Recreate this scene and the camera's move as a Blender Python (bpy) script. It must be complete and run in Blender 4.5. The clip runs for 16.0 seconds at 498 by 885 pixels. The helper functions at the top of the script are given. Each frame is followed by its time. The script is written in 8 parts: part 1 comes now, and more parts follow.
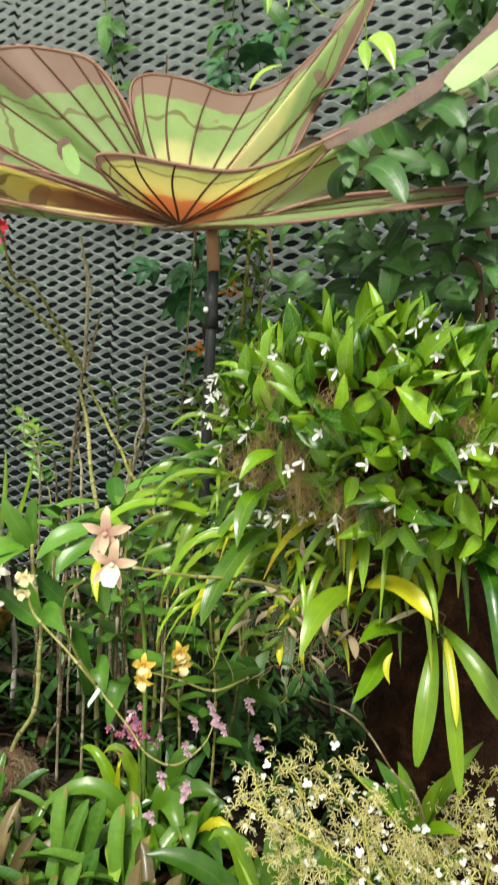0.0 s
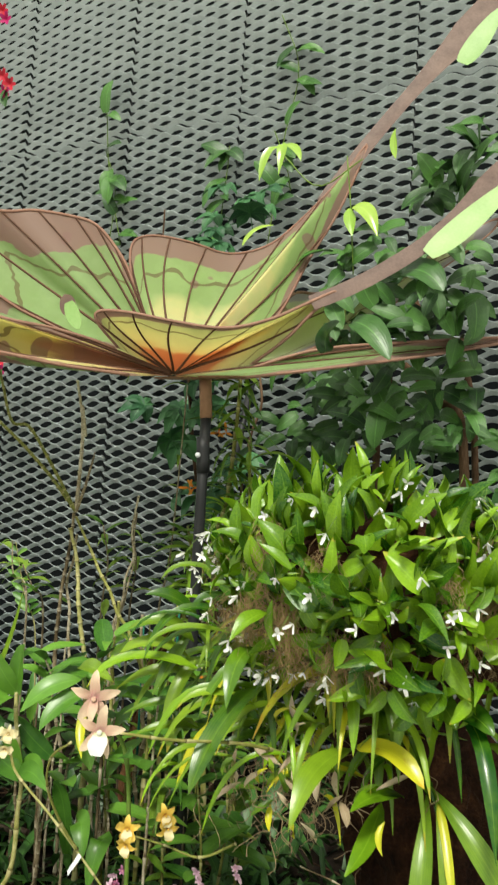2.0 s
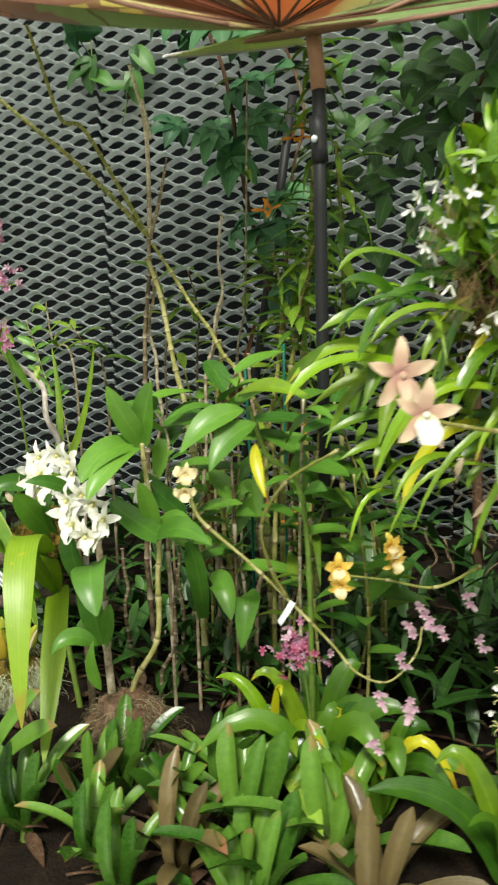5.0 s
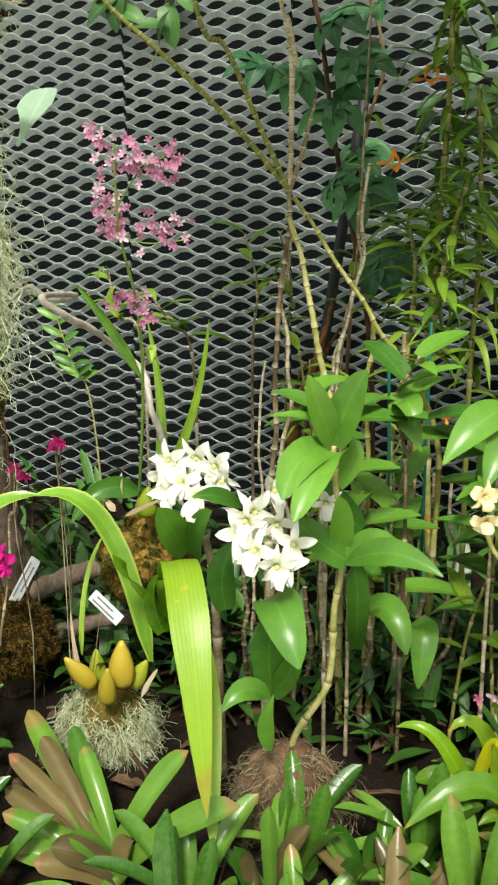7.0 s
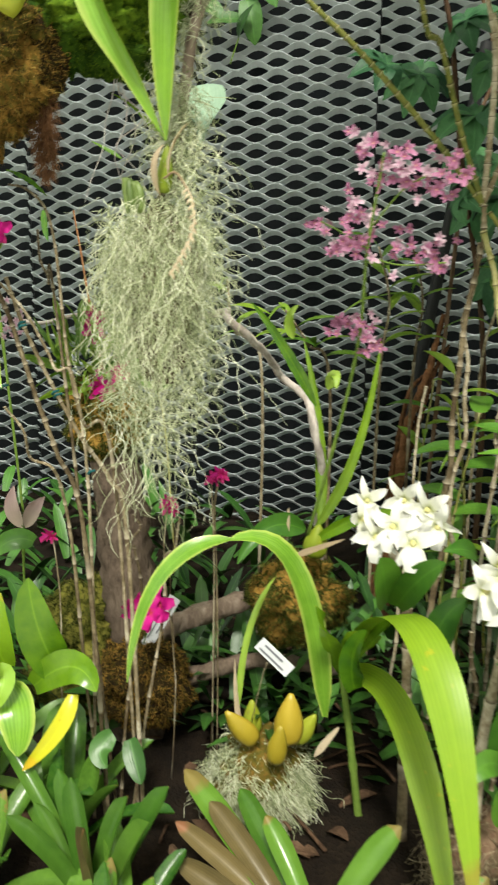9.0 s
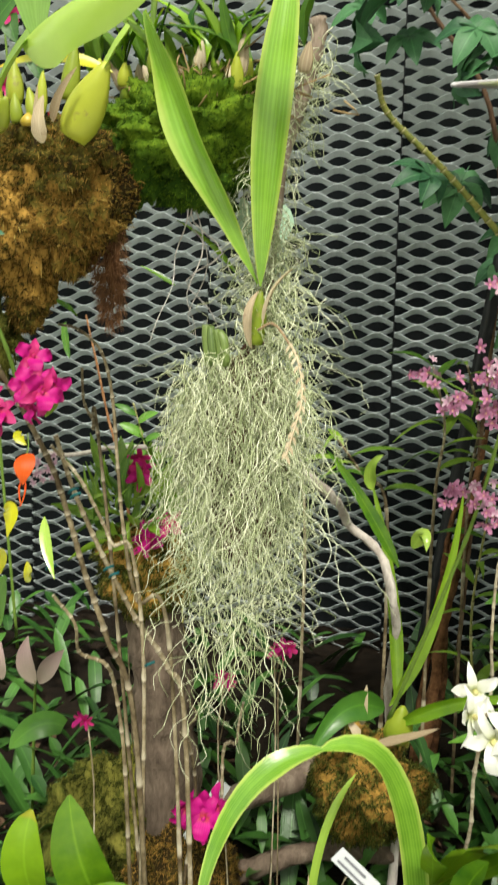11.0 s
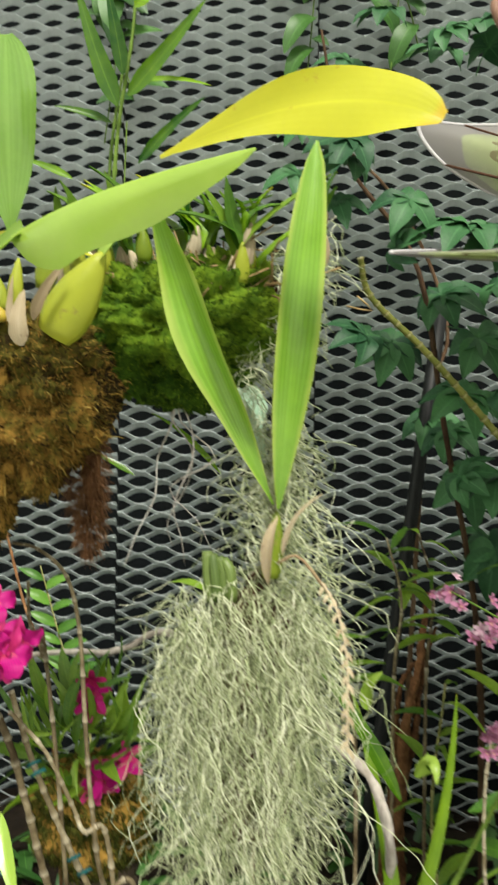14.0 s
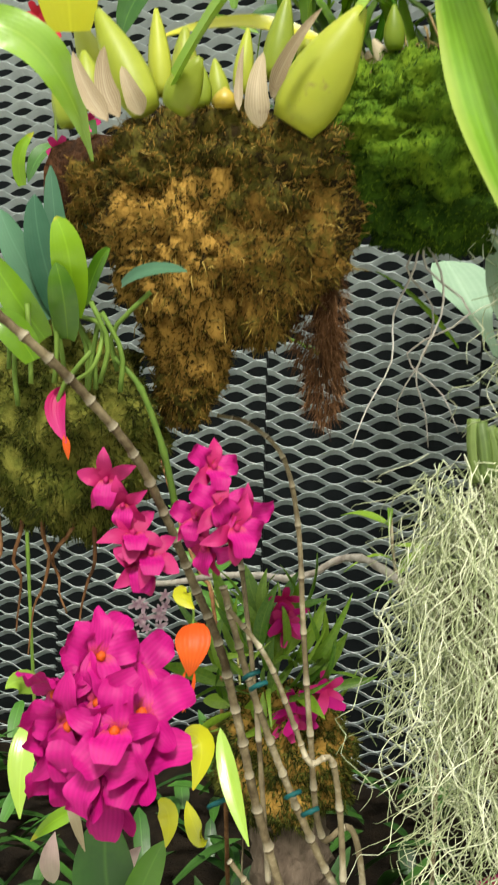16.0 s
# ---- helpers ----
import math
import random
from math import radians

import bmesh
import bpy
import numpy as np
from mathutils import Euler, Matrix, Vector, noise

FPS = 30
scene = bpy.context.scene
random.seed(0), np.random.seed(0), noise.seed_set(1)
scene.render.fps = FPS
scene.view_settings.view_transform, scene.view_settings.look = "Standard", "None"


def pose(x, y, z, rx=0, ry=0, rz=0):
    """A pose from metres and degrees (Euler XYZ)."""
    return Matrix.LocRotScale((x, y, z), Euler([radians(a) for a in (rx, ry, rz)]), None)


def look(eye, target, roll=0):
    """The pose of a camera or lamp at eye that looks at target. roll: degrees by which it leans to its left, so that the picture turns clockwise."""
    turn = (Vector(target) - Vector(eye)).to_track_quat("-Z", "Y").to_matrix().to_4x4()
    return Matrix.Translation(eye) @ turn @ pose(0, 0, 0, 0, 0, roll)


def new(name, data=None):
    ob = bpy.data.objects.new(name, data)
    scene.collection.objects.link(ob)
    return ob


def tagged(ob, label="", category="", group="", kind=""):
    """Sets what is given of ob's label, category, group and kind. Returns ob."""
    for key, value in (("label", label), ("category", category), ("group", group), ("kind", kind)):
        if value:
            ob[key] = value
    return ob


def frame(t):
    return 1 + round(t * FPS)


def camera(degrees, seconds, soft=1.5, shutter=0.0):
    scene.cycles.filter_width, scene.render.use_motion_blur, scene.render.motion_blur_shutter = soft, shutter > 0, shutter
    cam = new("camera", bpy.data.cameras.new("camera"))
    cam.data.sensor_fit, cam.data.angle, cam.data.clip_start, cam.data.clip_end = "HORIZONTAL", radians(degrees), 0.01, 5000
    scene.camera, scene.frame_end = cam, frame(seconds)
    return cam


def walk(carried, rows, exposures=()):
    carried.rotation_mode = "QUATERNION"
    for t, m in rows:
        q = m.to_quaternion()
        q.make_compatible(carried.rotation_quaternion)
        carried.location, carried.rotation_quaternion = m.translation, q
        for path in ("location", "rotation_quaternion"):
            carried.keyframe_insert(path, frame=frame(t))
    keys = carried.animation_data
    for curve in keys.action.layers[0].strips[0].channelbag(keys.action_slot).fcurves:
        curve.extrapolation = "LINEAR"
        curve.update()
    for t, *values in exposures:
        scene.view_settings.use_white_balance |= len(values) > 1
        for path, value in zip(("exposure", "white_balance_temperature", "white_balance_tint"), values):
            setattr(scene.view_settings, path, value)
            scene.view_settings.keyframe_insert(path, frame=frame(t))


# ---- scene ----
cam = camera(35.20, 16.0, soft=2.1, shutter=0.6)
PATH = [
    (0, (-0.0000, -0.0000, 1.6000), (-0.6943, 1.3232, 1.4695), 3.011),
    (0.5, (0.0144, -0.0125, 1.6204), (-0.6830, 1.3139, 1.5526), 3.418),
    (1, (0.0167, -0.0087, 1.6382), (-0.6783, 1.3202, 1.6120), 3.598),
    (1.5, (0.0215, -0.0166, 1.6644), (-0.6698, 1.3139, 1.7083), 3.545),
    (2, (0.0088, -0.0353, 1.6738), (-0.6788, 1.2945, 1.7675), 3.539),
    (2.5, (-0.0393, -0.0344, 1.6619), (-0.7338, 1.2896, 1.7844), 3.285),
    (3, (-0.1049, -0.0102, 1.6005), (-0.8061, 1.3108, 1.7161), 2.929),
    (3.5, (-0.1759, 0.0434, 1.5222), (-0.8856, 1.3648, 1.5097), 2.248),
    (3.7, (-0.2114, 0.0602, 1.5061), (-0.9173, 1.3806, 1.4151), 1.374),
    (5.8, (-0.8291, 0.1346, 1.4095), (-1.3130, 1.5230, 1.1128), -1.444),
    (6, (-0.8896, 0.1502, 1.4085), (-1.3638, 1.5406, 1.1049), -1.166),
    (6.5, (-1.0497, 0.2240, 1.4184), (-1.5098, 1.6162, 1.1021), -0.778),
    (7, (-1.1490, 0.2517, 1.4220), (-1.5849, 1.6504, 1.1001), -0.558),
    (7.5, (-1.2193, 0.2608, 1.4360), (-1.6232, 1.6686, 1.1119), -0.187),
    (8, (-1.3412, 0.2484, 1.4543), (-1.7222, 1.6624, 1.1297), 0.199),
    (8.5, (-1.4624, 0.2261, 1.4585), (-1.8433, 1.6403, 1.1349), 0.455),
    (9, (-1.5839, 0.2838, 1.4560), (-1.9643, 1.6982, 1.1324), 0.758),
    (9.2, (-1.6268, 0.3033, 1.4660), (-2.0053, 1.7175, 1.1393), 0.937),
    (11.3, (-1.8209, 0.4632, 1.5818), (-2.1278, 1.9229, 1.4237), 0.900),
    (11.5, (-1.8324, 0.4584, 1.5926), (-2.0946, 1.9288, 1.4533), 1.082),
    (12, (-1.8519, 0.4360, 1.6139), (-2.0388, 1.9200, 1.5014), 1.455),
    (12.5, (-1.8747, 0.4277, 1.6215), (-2.0078, 1.9197, 1.5445), 1.724),
    (13, (-1.9058, 0.4649, 1.6230), (-2.0128, 1.9598, 1.5633), 1.735),
    (13.5, (-1.9442, 0.5348, 1.6622), (-2.0463, 2.0312, 1.6440), 1.563),
    (14, (-1.9843, 0.6015, 1.6809), (-2.0898, 2.0974, 1.7152), 0.761),
    (14.5, (-2.0226, 0.6431, 1.6754), (-2.2115, 2.1272, 1.7836), -0.466),
    (15, (-2.0554, 0.6931, 1.6414), (-2.3030, 2.1687, 1.7476), -0.077),
    (15.5, (-2.1014, 0.7301, 1.5990), (-2.4100, 2.1978, 1.6255), 1.464),
    (16, (-2.1218, 0.7584, 1.5708), (-2.4488, 2.2221, 1.5494), 1.642),
]
walk(cam, [(t, look(eye, target, roll)) for t, eye, target, roll in PATH], [(0, 0.06), (1.5, -0.02), (2.5, -0.12), (3.5, -0.08), (6, 0.12), (6.5, 0.20), (8, 0.19), (9, 0.10), (12, 0.06), (14, -0.10), (15.3, -0.06), (16, 0.04)])

# ---- light: a bright overcast sky over an open-air planting bed ----
world = bpy.data.worlds.new("sky")
scene.world = world
world.use_nodes = True
wt = world.node_tree
sky = wt.nodes.new("ShaderNodeTexSky")
sky.sky_type = "NISHITA"
sky.sun_disc = False
sky.sun_elevation, sky.sun_rotation = radians(62), radians(150)
sky.air_density, sky.dust_density = 1.0, 4.0
pale = wt.nodes.new("ShaderNodeMix")
pale.data_type = "RGBA"
pale.inputs[0].default_value = 0.75
pale.inputs[7].default_value = (6.9, 7.1, 5.4, 1)
wt.links.new(sky.outputs[0], pale.inputs[6])
wt.links.new(pale.outputs[2], wt.nodes["Background"].inputs[0])
wt.nodes["Background"].inputs[1].default_value = 0.215
sun = new("sun", bpy.data.lights.new("sun", "SUN"))
sun.data.energy, sun.data.angle, sun.data.color = 5.0, radians(10), (1, 0.97, 0.86)
sun.matrix_world = look((-0.2, -3, 6), (-1.2, 1.4, 0.6))

# ---- materials ----
def nodes(name):
    m = bpy.data.materials.new(name)
    m.use_nodes = True
    return m, m.node_tree, m.node_tree.nodes["Principled BSDF"]


def ramp(nt, fac, stops):
    r = nt.nodes.new("ShaderNodeValToRGB")
    while len(r.color_ramp.elements) < len(stops):
        r.color_ramp.elements.new(0.5)
    for e, (p, c) in zip(r.color_ramp.elements, stops):
        e.position, e.color = p, (*c, 1)
    nt.links.new(fac, r.inputs[0])
    return r.outputs[0]


def noise_tex(nt, scale, detail=4.0, coord="Object", vec=None, rough=0.6):
    n = nt.nodes.new("ShaderNodeTexNoise")
    n.inputs["Scale"].default_value, n.inputs["Detail"].default_value, n.inputs["Roughness"].default_value = scale, detail, rough
    if vec is None:
        c = nt.nodes.new("ShaderNodeTexCoord")
        vec = c.outputs[coord]
    nt.links.new(vec, n.inputs["Vector"])
    return n.outputs[0]


def mixc(nt, fac, a, b, mode="MIX"):
    m = nt.nodes.new("ShaderNodeMix")
    m.data_type, m.blend_type = "RGBA", mode
    for sock, v in ((m.inputs[0], fac), (m.inputs[6], a), (m.inputs[7], b)):
        if isinstance(v, (int, float)):
            sock.default_value = v
        elif isinstance(v, tuple):
            sock.default_value = (*v, 1)
        else:
            nt.links.new(v, sock)
    return m.outputs[2]


def math_node(nt, op, a, b=0.0, c=0.0):
    n = nt.nodes.new("ShaderNodeMath")
    n.operation = op
    for s, v in zip(n.inputs, (a, b, c)):
        if isinstance(v, (int, float)):
            s.default_value = v
        else:
            nt.links.new(v, s)
    return n.outputs[0]


def bump(nt, bsdf, height, strength=0.3, dist=0.002):
    b = nt.nodes.new("ShaderNodeBump")
    b.inputs["Strength"].default_value, b.inputs["Distance"].default_value = strength, dist
    nt.links.new(height, b.inputs["Height"])
    nt.links.new(b.outputs[0], bsdf.inputs["Normal"])


def leaf_material(name, dark, light, rough=0.4, stripes=0.0, translucent=0.3, tip=None, spots=None, vein=0.25, spec=0.5, relief=0.25, edge=None):
    """Leaf blade: tone varies from leaf to leaf and along it; a midrib and fine lengthwise or cross veins."""
    m, nt, b = nodes(name)
    tc = nt.nodes.new("ShaderNodeTexCoord")
    uv = nt.nodes.new("ShaderNodeSeparateXYZ")
    nt.links.new(tc.outputs["UV"], uv.inputs[0])
    info = nt.nodes.new("ShaderNodeObjectInfo")
    geo = nt.nodes.new("ShaderNodeNewGeometry")
    n = noise_tex(nt, 22, 4)
    rnd = math_node(nt, "FRACT", math_node(nt, "ADD", info.outputs["Random"], geo.outputs["Random Per Island"]))
    f = math_node(nt, "ADD", math_node(nt, "MULTIPLY", rnd, 0.62), math_node(nt, "MULTIPLY", n, 0.5))
    f = math_node(nt, "SUBTRACT", f, 0.1)
    col = ramp(nt, f, [(0.12, dark), (0.9, light)])
    mid = math_node(nt, "ABSOLUTE", math_node(nt, "SUBTRACT", uv.outputs[0], 0.5))
    line = math_node(nt, "SUBTRACT", 1.0, math_node(nt, "SMOOTH_MIN", math_node(nt, "MULTIPLY", mid, 22.0), 1.0, 0.2))
    col = mixc(nt, math_node(nt, "MULTIPLY", line, vein * 0.45), col, tuple(min(1, c * 1.9 + 0.03) for c in light))
    wave = math_node(nt, "SINE", math_node(nt, "MULTIPLY", uv.outputs[0], 58.0))
    if stripes:
        s = math_node(nt, "MULTIPLY", math_node(nt, "ADD", wave, 0.2), stripes)
        col = mixc(nt, s, col, tuple(min(1, c * 1.7 + 0.02) for c in light))
    if edge:
        rimmed = math_node(nt, "ADD", mid, math_node(nt, "MULTIPLY", math_node(nt, "SUBTRACT", n, 0.5), 0.12))
        col = mixc(nt, ramp(nt, rimmed, [(0.34, (0, 0, 0)), (0.47, (0.85, 0.85, 0.85))]), col, edge)
    if tip:
        ends = math_node(nt, "ADD", uv.outputs[1], math_node(nt, "MULTIPLY", math_node(nt, "SUBTRACT", noise_tex(nt, 9, 3), 0.5), 0.35))
        lit = ramp(nt, math_node(nt, "ADD", ends, math_node(nt, "MULTIPLY", math_node(nt, "SUBTRACT", rnd, 0.7), 0.3)), [(0.97, (0, 0, 0)), (1.25, (0.6, 0.6, 0.6))])
        col = mixc(nt, lit, col, tip)
    if spots:
        blot = ramp(nt, noise_tex(nt, 46, 5), [(0.64, (0, 0, 0)), (0.72, (1, 1, 1))])
        col = mixc(nt, math_node(nt, "MULTIPLY", blot, 0.75), col, spots)
    nt.links.new(col, b.inputs["Base Color"])
    b.inputs["Roughness"].default_value = rough
    b.inputs["Specular IOR Level"].default_value = spec
    bump(nt, b, math_node(nt, "ADD", math_node(nt, "MULTIPLY", wave, 0.04 + stripes), noise_tex(nt, 45, 3)), relief, 0.0015)
    t = nt.nodes.new("ShaderNodeBsdfTranslucent")
    nt.links.new(mixc(nt, 0.5, col, (0.55, 0.75, 0.12), "MULTIPLY"), t.inputs[0])
    bright = mixc(nt, 1.0, col, (1.25, 1.35, 0.7), "MULTIPLY")
    nt.links.new(bright, t.inputs[0])
    mix = nt.nodes.new("ShaderNodeMixShader")
    mix.inputs[0].default_value = translucent
    nt.links.new(b.outputs[0], mix.inputs[1])
    nt.links.new(t.outputs[0], mix.inputs[2])
    nt.links.new(mix.outputs[0], nt.nodes["Material Output"].inputs[0])
    return m


def rough_material(name, stops, scale=30, rough=0.85, bumpy=0.6, dist=0.004, metal=0.0, fine=140, spec=0.12, stretch=None, vary=0.25, rings=None):
    """Bark, fibre, soil, stone: two scales of noise in the colour and relief."""
    m, nt, b = nodes(name)
    vec = None
    if stretch:
        tc = nt.nodes.new("ShaderNodeTexCoord")
        mp = nt.nodes.new("ShaderNodeMapping")
        mp.inputs["Scale"].default_value = stretch
        nt.links.new(tc.outputs["Object"], mp.inputs[0])
        vec = mp.outputs[0]
    info = nt.nodes.new("ShaderNodeObjectInfo")
    geo = nt.nodes.new("ShaderNodeNewGeometry")
    n1, n2 = noise_tex(nt, scale, 5, vec=vec), noise_tex(nt, fine, 4, vec=vec)
    r = math_node(nt, "FRACT", math_node(nt, "ADD", info.outputs["Random"], geo.outputs["Random Per Island"]))
    f = math_node(nt, "ADD", math_node(nt, "MULTIPLY", n1, 0.65), math_node(nt, "MULTIPLY", n2, 0.3))
    f = math_node(nt, "ADD", f, math_node(nt, "MULTIPLY", math_node(nt, "SUBTRACT", r, 0.5), vary))
    col = ramp(nt, f, stops)
    if rings:
        # papery rings at the joints, with a dark line below each
        tc = nt.nodes.new("ShaderNodeTexCoord")
        uv = nt.nodes.new("ShaderNodeSeparateXYZ")
        nt.links.new(tc.outputs["UV"], uv.inputs[0])
        ph = math_node(nt, "FRACT", math_node(nt, "ADD", uv.outputs[1], 0.5))
        col = mixc(nt, ramp(nt, ph, [(0.30, (0, 0, 0)), (0.46, (0.3, 0.3, 0.3)), (0.52, (0.6, 0.6, 0.6)), (0.55, (0, 0, 0))]), col, rings)
        col = mixc(nt, ramp(nt, ph, [(0.53, (0, 0, 0)), (0.55, (0.8, 0.8, 0.8)), (0.62, (0, 0, 0))]), col, (0.05, 0.03, 0.015))
    nt.links.new(col, b.inputs["Base Color"])
    b.inputs["Roughness"].default_value, b.inputs["Metallic"].default_value = rough, metal
    b.inputs["Specular IOR Level"].default_value = spec
    bump(nt, b, math_node(nt, "ADD", n1, n2), bumpy, dist)
    return m


def petal_material(name, inner, outer, throat=None, rough=0.5, veins=0.2, translucent=0.35):
    m, nt, b = nodes(name)
    tc = nt.nodes.new("ShaderNodeTexCoord")
    uv = nt.nodes.new("ShaderNodeSeparateXYZ")
    nt.links.new(tc.outputs["UV"], uv.inputs[0])
    info = nt.nodes.new("ShaderNodeObjectInfo")
    geo = nt.nodes.new("ShaderNodeNewGeometry")
    r = math_node(nt, "FRACT", math_node(nt, "ADD", info.outputs["Random"], geo.outputs["Random Per Island"]))
    f = math_node(nt, "ADD", uv.outputs[1], math_node(nt, "MULTIPLY", math_node(nt, "SUBTRACT", noise_tex(nt, 60, 3), 0.5), 0.5))
    stops = [(0.25, inner), (0.75, outer)]
    if throat:
        stops = [(0.06, throat), (0.28, inner), (0.8, outer)]
    col = ramp(nt, f, stops)
    w = math_node(nt, "SINE", math_node(nt, "MULTIPLY", uv.outputs[0], 44.0))
    col = mixc(nt, math_node(nt, "MULTIPLY", math_node(nt, "ADD", w, 1.0), veins * 0.5), col, tuple(c * 0.72 for c in outer))
    col = mixc(nt, math_node(nt, "MULTIPLY", r, 0.28), col, tuple(c * 0.6 for c in outer))
    nt.links.new(col, b.inputs["Base Color"])
    b.inputs["Roughness"].default_value = rough
    b.inputs["Specular IOR Level"].default_value = 0.3
    bump(nt, b, math_node(nt, "ADD", math_node(nt, "MULTIPLY", w, 0.4), noise_tex(nt, 150, 2)), 0.2, 0.001)
    t = nt.nodes.new("ShaderNodeBsdfTranslucent")
    nt.links.new(col, t.inputs[0])
    mix = nt.nodes.new("ShaderNodeMixShader")
    mix.inputs[0].default_value = translucent
    nt.links.new(b.outputs[0], mix.inputs[1])
    nt.links.new(t.outputs[0], mix.inputs[2])
    nt.links.new(mix.outputs[0], nt.nodes["Material Output"].inputs[0])
    return m


# ---- building helpers ----
def V(p):
    return np.array(p, float)


def unit(v):
    return v / (np.linalg.norm(v) + 1e-9)


def spline(pts, n):
    """n points on a smooth curve through pts."""
    p = np.array([V(q) for q in pts])
    if len(p) == 2:
        return p[0] + (p[1] - p[0]) * np.linspace(0, 1, n)[:, None]
    p = np.vstack([2 * p[0] - p[1], p, 2 * p[-1] - p[-2]])
    out = []
    for s in np.linspace(0, len(p) - 3 - 1e-6, n):
        i = int(s)
        t = s - i
        a, b, c, d = p[i:i + 4]
        out.append(0.5 * (2 * b + (c - a) * t + (2 * a - 5 * b + 4 * c - d) * t * t + (3 * b - a - 3 * c + d) * t ** 3))
    return np.array(out)


class Geo:
    """Collects vertices, faces and face-corner UVs for one mesh."""

    def __init__(self):
        self.v, self.f, self.uv, self.count = [], [], [], 0

    def grid(self, P, wrap=False, uvs=None, cap=False, flip=False, rings=1):
        n, m, _ = P.shape
        o = self.count
        self.v.append(P.reshape(-1, 3))
        self.count += n * m
        span = m if wrap else m - 1
        for i in range(n - 1):
            for j in range(span):
                k = (j + 1) % m
                q = (o + i * m + j, o + i * m + k, o + (i + 1) * m + k, o + (i + 1) * m + j)
                self.f.append((q[0], q[3], q[2], q[1]) if flip else q)
                if uvs is None:
                    ua, ub, va, vb = j / span, (j + 1) / span, rings * i / (n - 1), rings * (i + 1) / (n - 1)
                else:
                    ua, ub, va, vb = uvs[j], uvs[k], i / (n - 1), (i + 1) / (n - 1)
                self.uv += [(ua, va), (ua, vb), (ub, vb), (ub, va)] if flip else [(ua, va), (ub, va), (ub, vb), (ua, vb)]
        if cap and wrap:
            for row in (0, n - 1):
                r = [o + row * m + j for j in range(m)]
                self.f.append(tuple(reversed(r)) if row == 0 else tuple(r))
                self.uv += [(0.5, row / (n - 1))] * m
        return self

    def mesh(self, name, smooth=True):
        me = bpy.data.meshes.new(name)
        v = np.vstack(self.v)
        me.from_pydata(v.tolist(), [], self.f)
        layer = me.uv_layers.new(name="UVMap")
        layer.data.foreach_set("uv", np.array(self.uv, np.float32).ravel())
        if smooth:
            me.polygons.foreach_set("use_smooth", [True] * len(me.polygons))
        me.update()
        return me


def profile(v, kind):
    if kind == "strap":
        return np.minimum(1, (v * 5) ** 0.6 + 0.25) * np.minimum(1, ((1 - v) * 3.2) ** 0.6 + 0.02)
    if kind == "lance":
        return np.maximum(0.06, np.sin(np.pi * np.clip(v, 0, 1) ** 0.85) ** 0.85)
    if kind == "oval":
        return np.maximum(0.08, np.sin(np.pi * np.clip(v * 0.93 + 0.07, 0, 1) ** 0.85) ** 0.52)
    if kind == "paddle":
        return np.maximum(0.10, np.minimum(1, 0.12 + (v * 1.5) ** 2.2) * np.sqrt(np.clip(1 - v ** 7, 0.0008, 1)))
    if kind == "heart":
        return np.maximum(0.04, np.sin(np.pi * np.clip(v * 0.94 + 0.06, 0, 1) ** 0.62) ** 0.75)
    if kind == "spear":
        return np.maximum(0.03, np.minimum(1, (v * 3.2) ** 0.7 + 0.12) * (1 - v) ** 0.55)
    if kind == "tongue":
        return np.minimum(1, 0.62 + 0.5 * v) * np.sqrt(np.clip(1 - v ** 9, 0.01, 1))
    if kind == "spoon":
        return 0.42 + 0.58 * np.clip((v - 0.5) / 0.35, 0, 1) ** 2
    if kind == "obovate":
        return np.maximum(0.07, np.sin(np.pi * np.clip(v * 0.985, 0, 1) ** 1.5) ** 0.62)
    if kind == "lance_up":
        return np.maximum(0.05, np.sin(np.pi * np.clip(v, 0, 1) ** 1.35) ** 0.55)
    if kind == "plate":
        return np.ones_like(v)
    if kind == "round":
        return np.maximum(0.14, np.sqrt(np.clip(1 - (2 * v - 1.1) ** 2 / 1.22, 0.003, 1)))
    return np.maximum(0.05, np.sin(np.pi * v))


def blade(geo, p0, p1, p2, width, up=(0, 0, 1), kind="lance", fold=0.25, n=9, thick=0.0012, wavy=0.0, twist=0.0, light=False, seed=0):
    """A leaf or petal along the curve p0, p1, p2 (its middle one a pull), folded along its midrib; it has two faces and an edge."""
    p0, p1, p2 = V(p0), V(p1), V(p2)
    t = np.linspace(0, 1, n)[:, None]
    c = (1 - t) ** 2 * p0 + 2 * t * (1 - t) * p1 + t ** 2 * p2
    d = 2 * (1 - t) * (p1 - p0) + 2 * t * (p2 - p1)
    h = width / 2 * profile(t[:, 0], kind)
    us = [-1, 0, 1] if light else [-1, -0.5, 0, 0.5, 1]
    m = len(us)
    P = np.zeros((n, 2 * m, 3))
    ph = seed * 1.7
    for i in range(n):
        tt = unit(d[i])
        s = np.cross(tt, V(up))
        if np.linalg.norm(s) < 0.05:
            s = np.cross(tt, (0.3, -0.9, 0.2))
        s = unit(s)
        nn = unit(np.cross(s, tt))
        if twist:
            a = twist * t[i, 0]
            s, nn = s * math.cos(a) + nn * math.sin(a), nn * math.cos(a) - s * math.sin(a)
        for k, u in enumerate(us + us):
            lift = fold * h[i] * (0.35 * abs(u) + 0.65 * u * u) + wavy * h[i] * u * math.sin(9 * t[i, 0] + ph + 2 * u)
            P[i, k] = c[i] + s * u * h[i] + nn * (lift - (thick * (1.15 - abs(u)) if k >= m else 0))
    uvs = [(u + 1) / 2 for u in us]
    geo.grid(P[:, :m], False, uvs)
    geo.grid(P[:, m:], False, uvs, flip=True)
    return geo


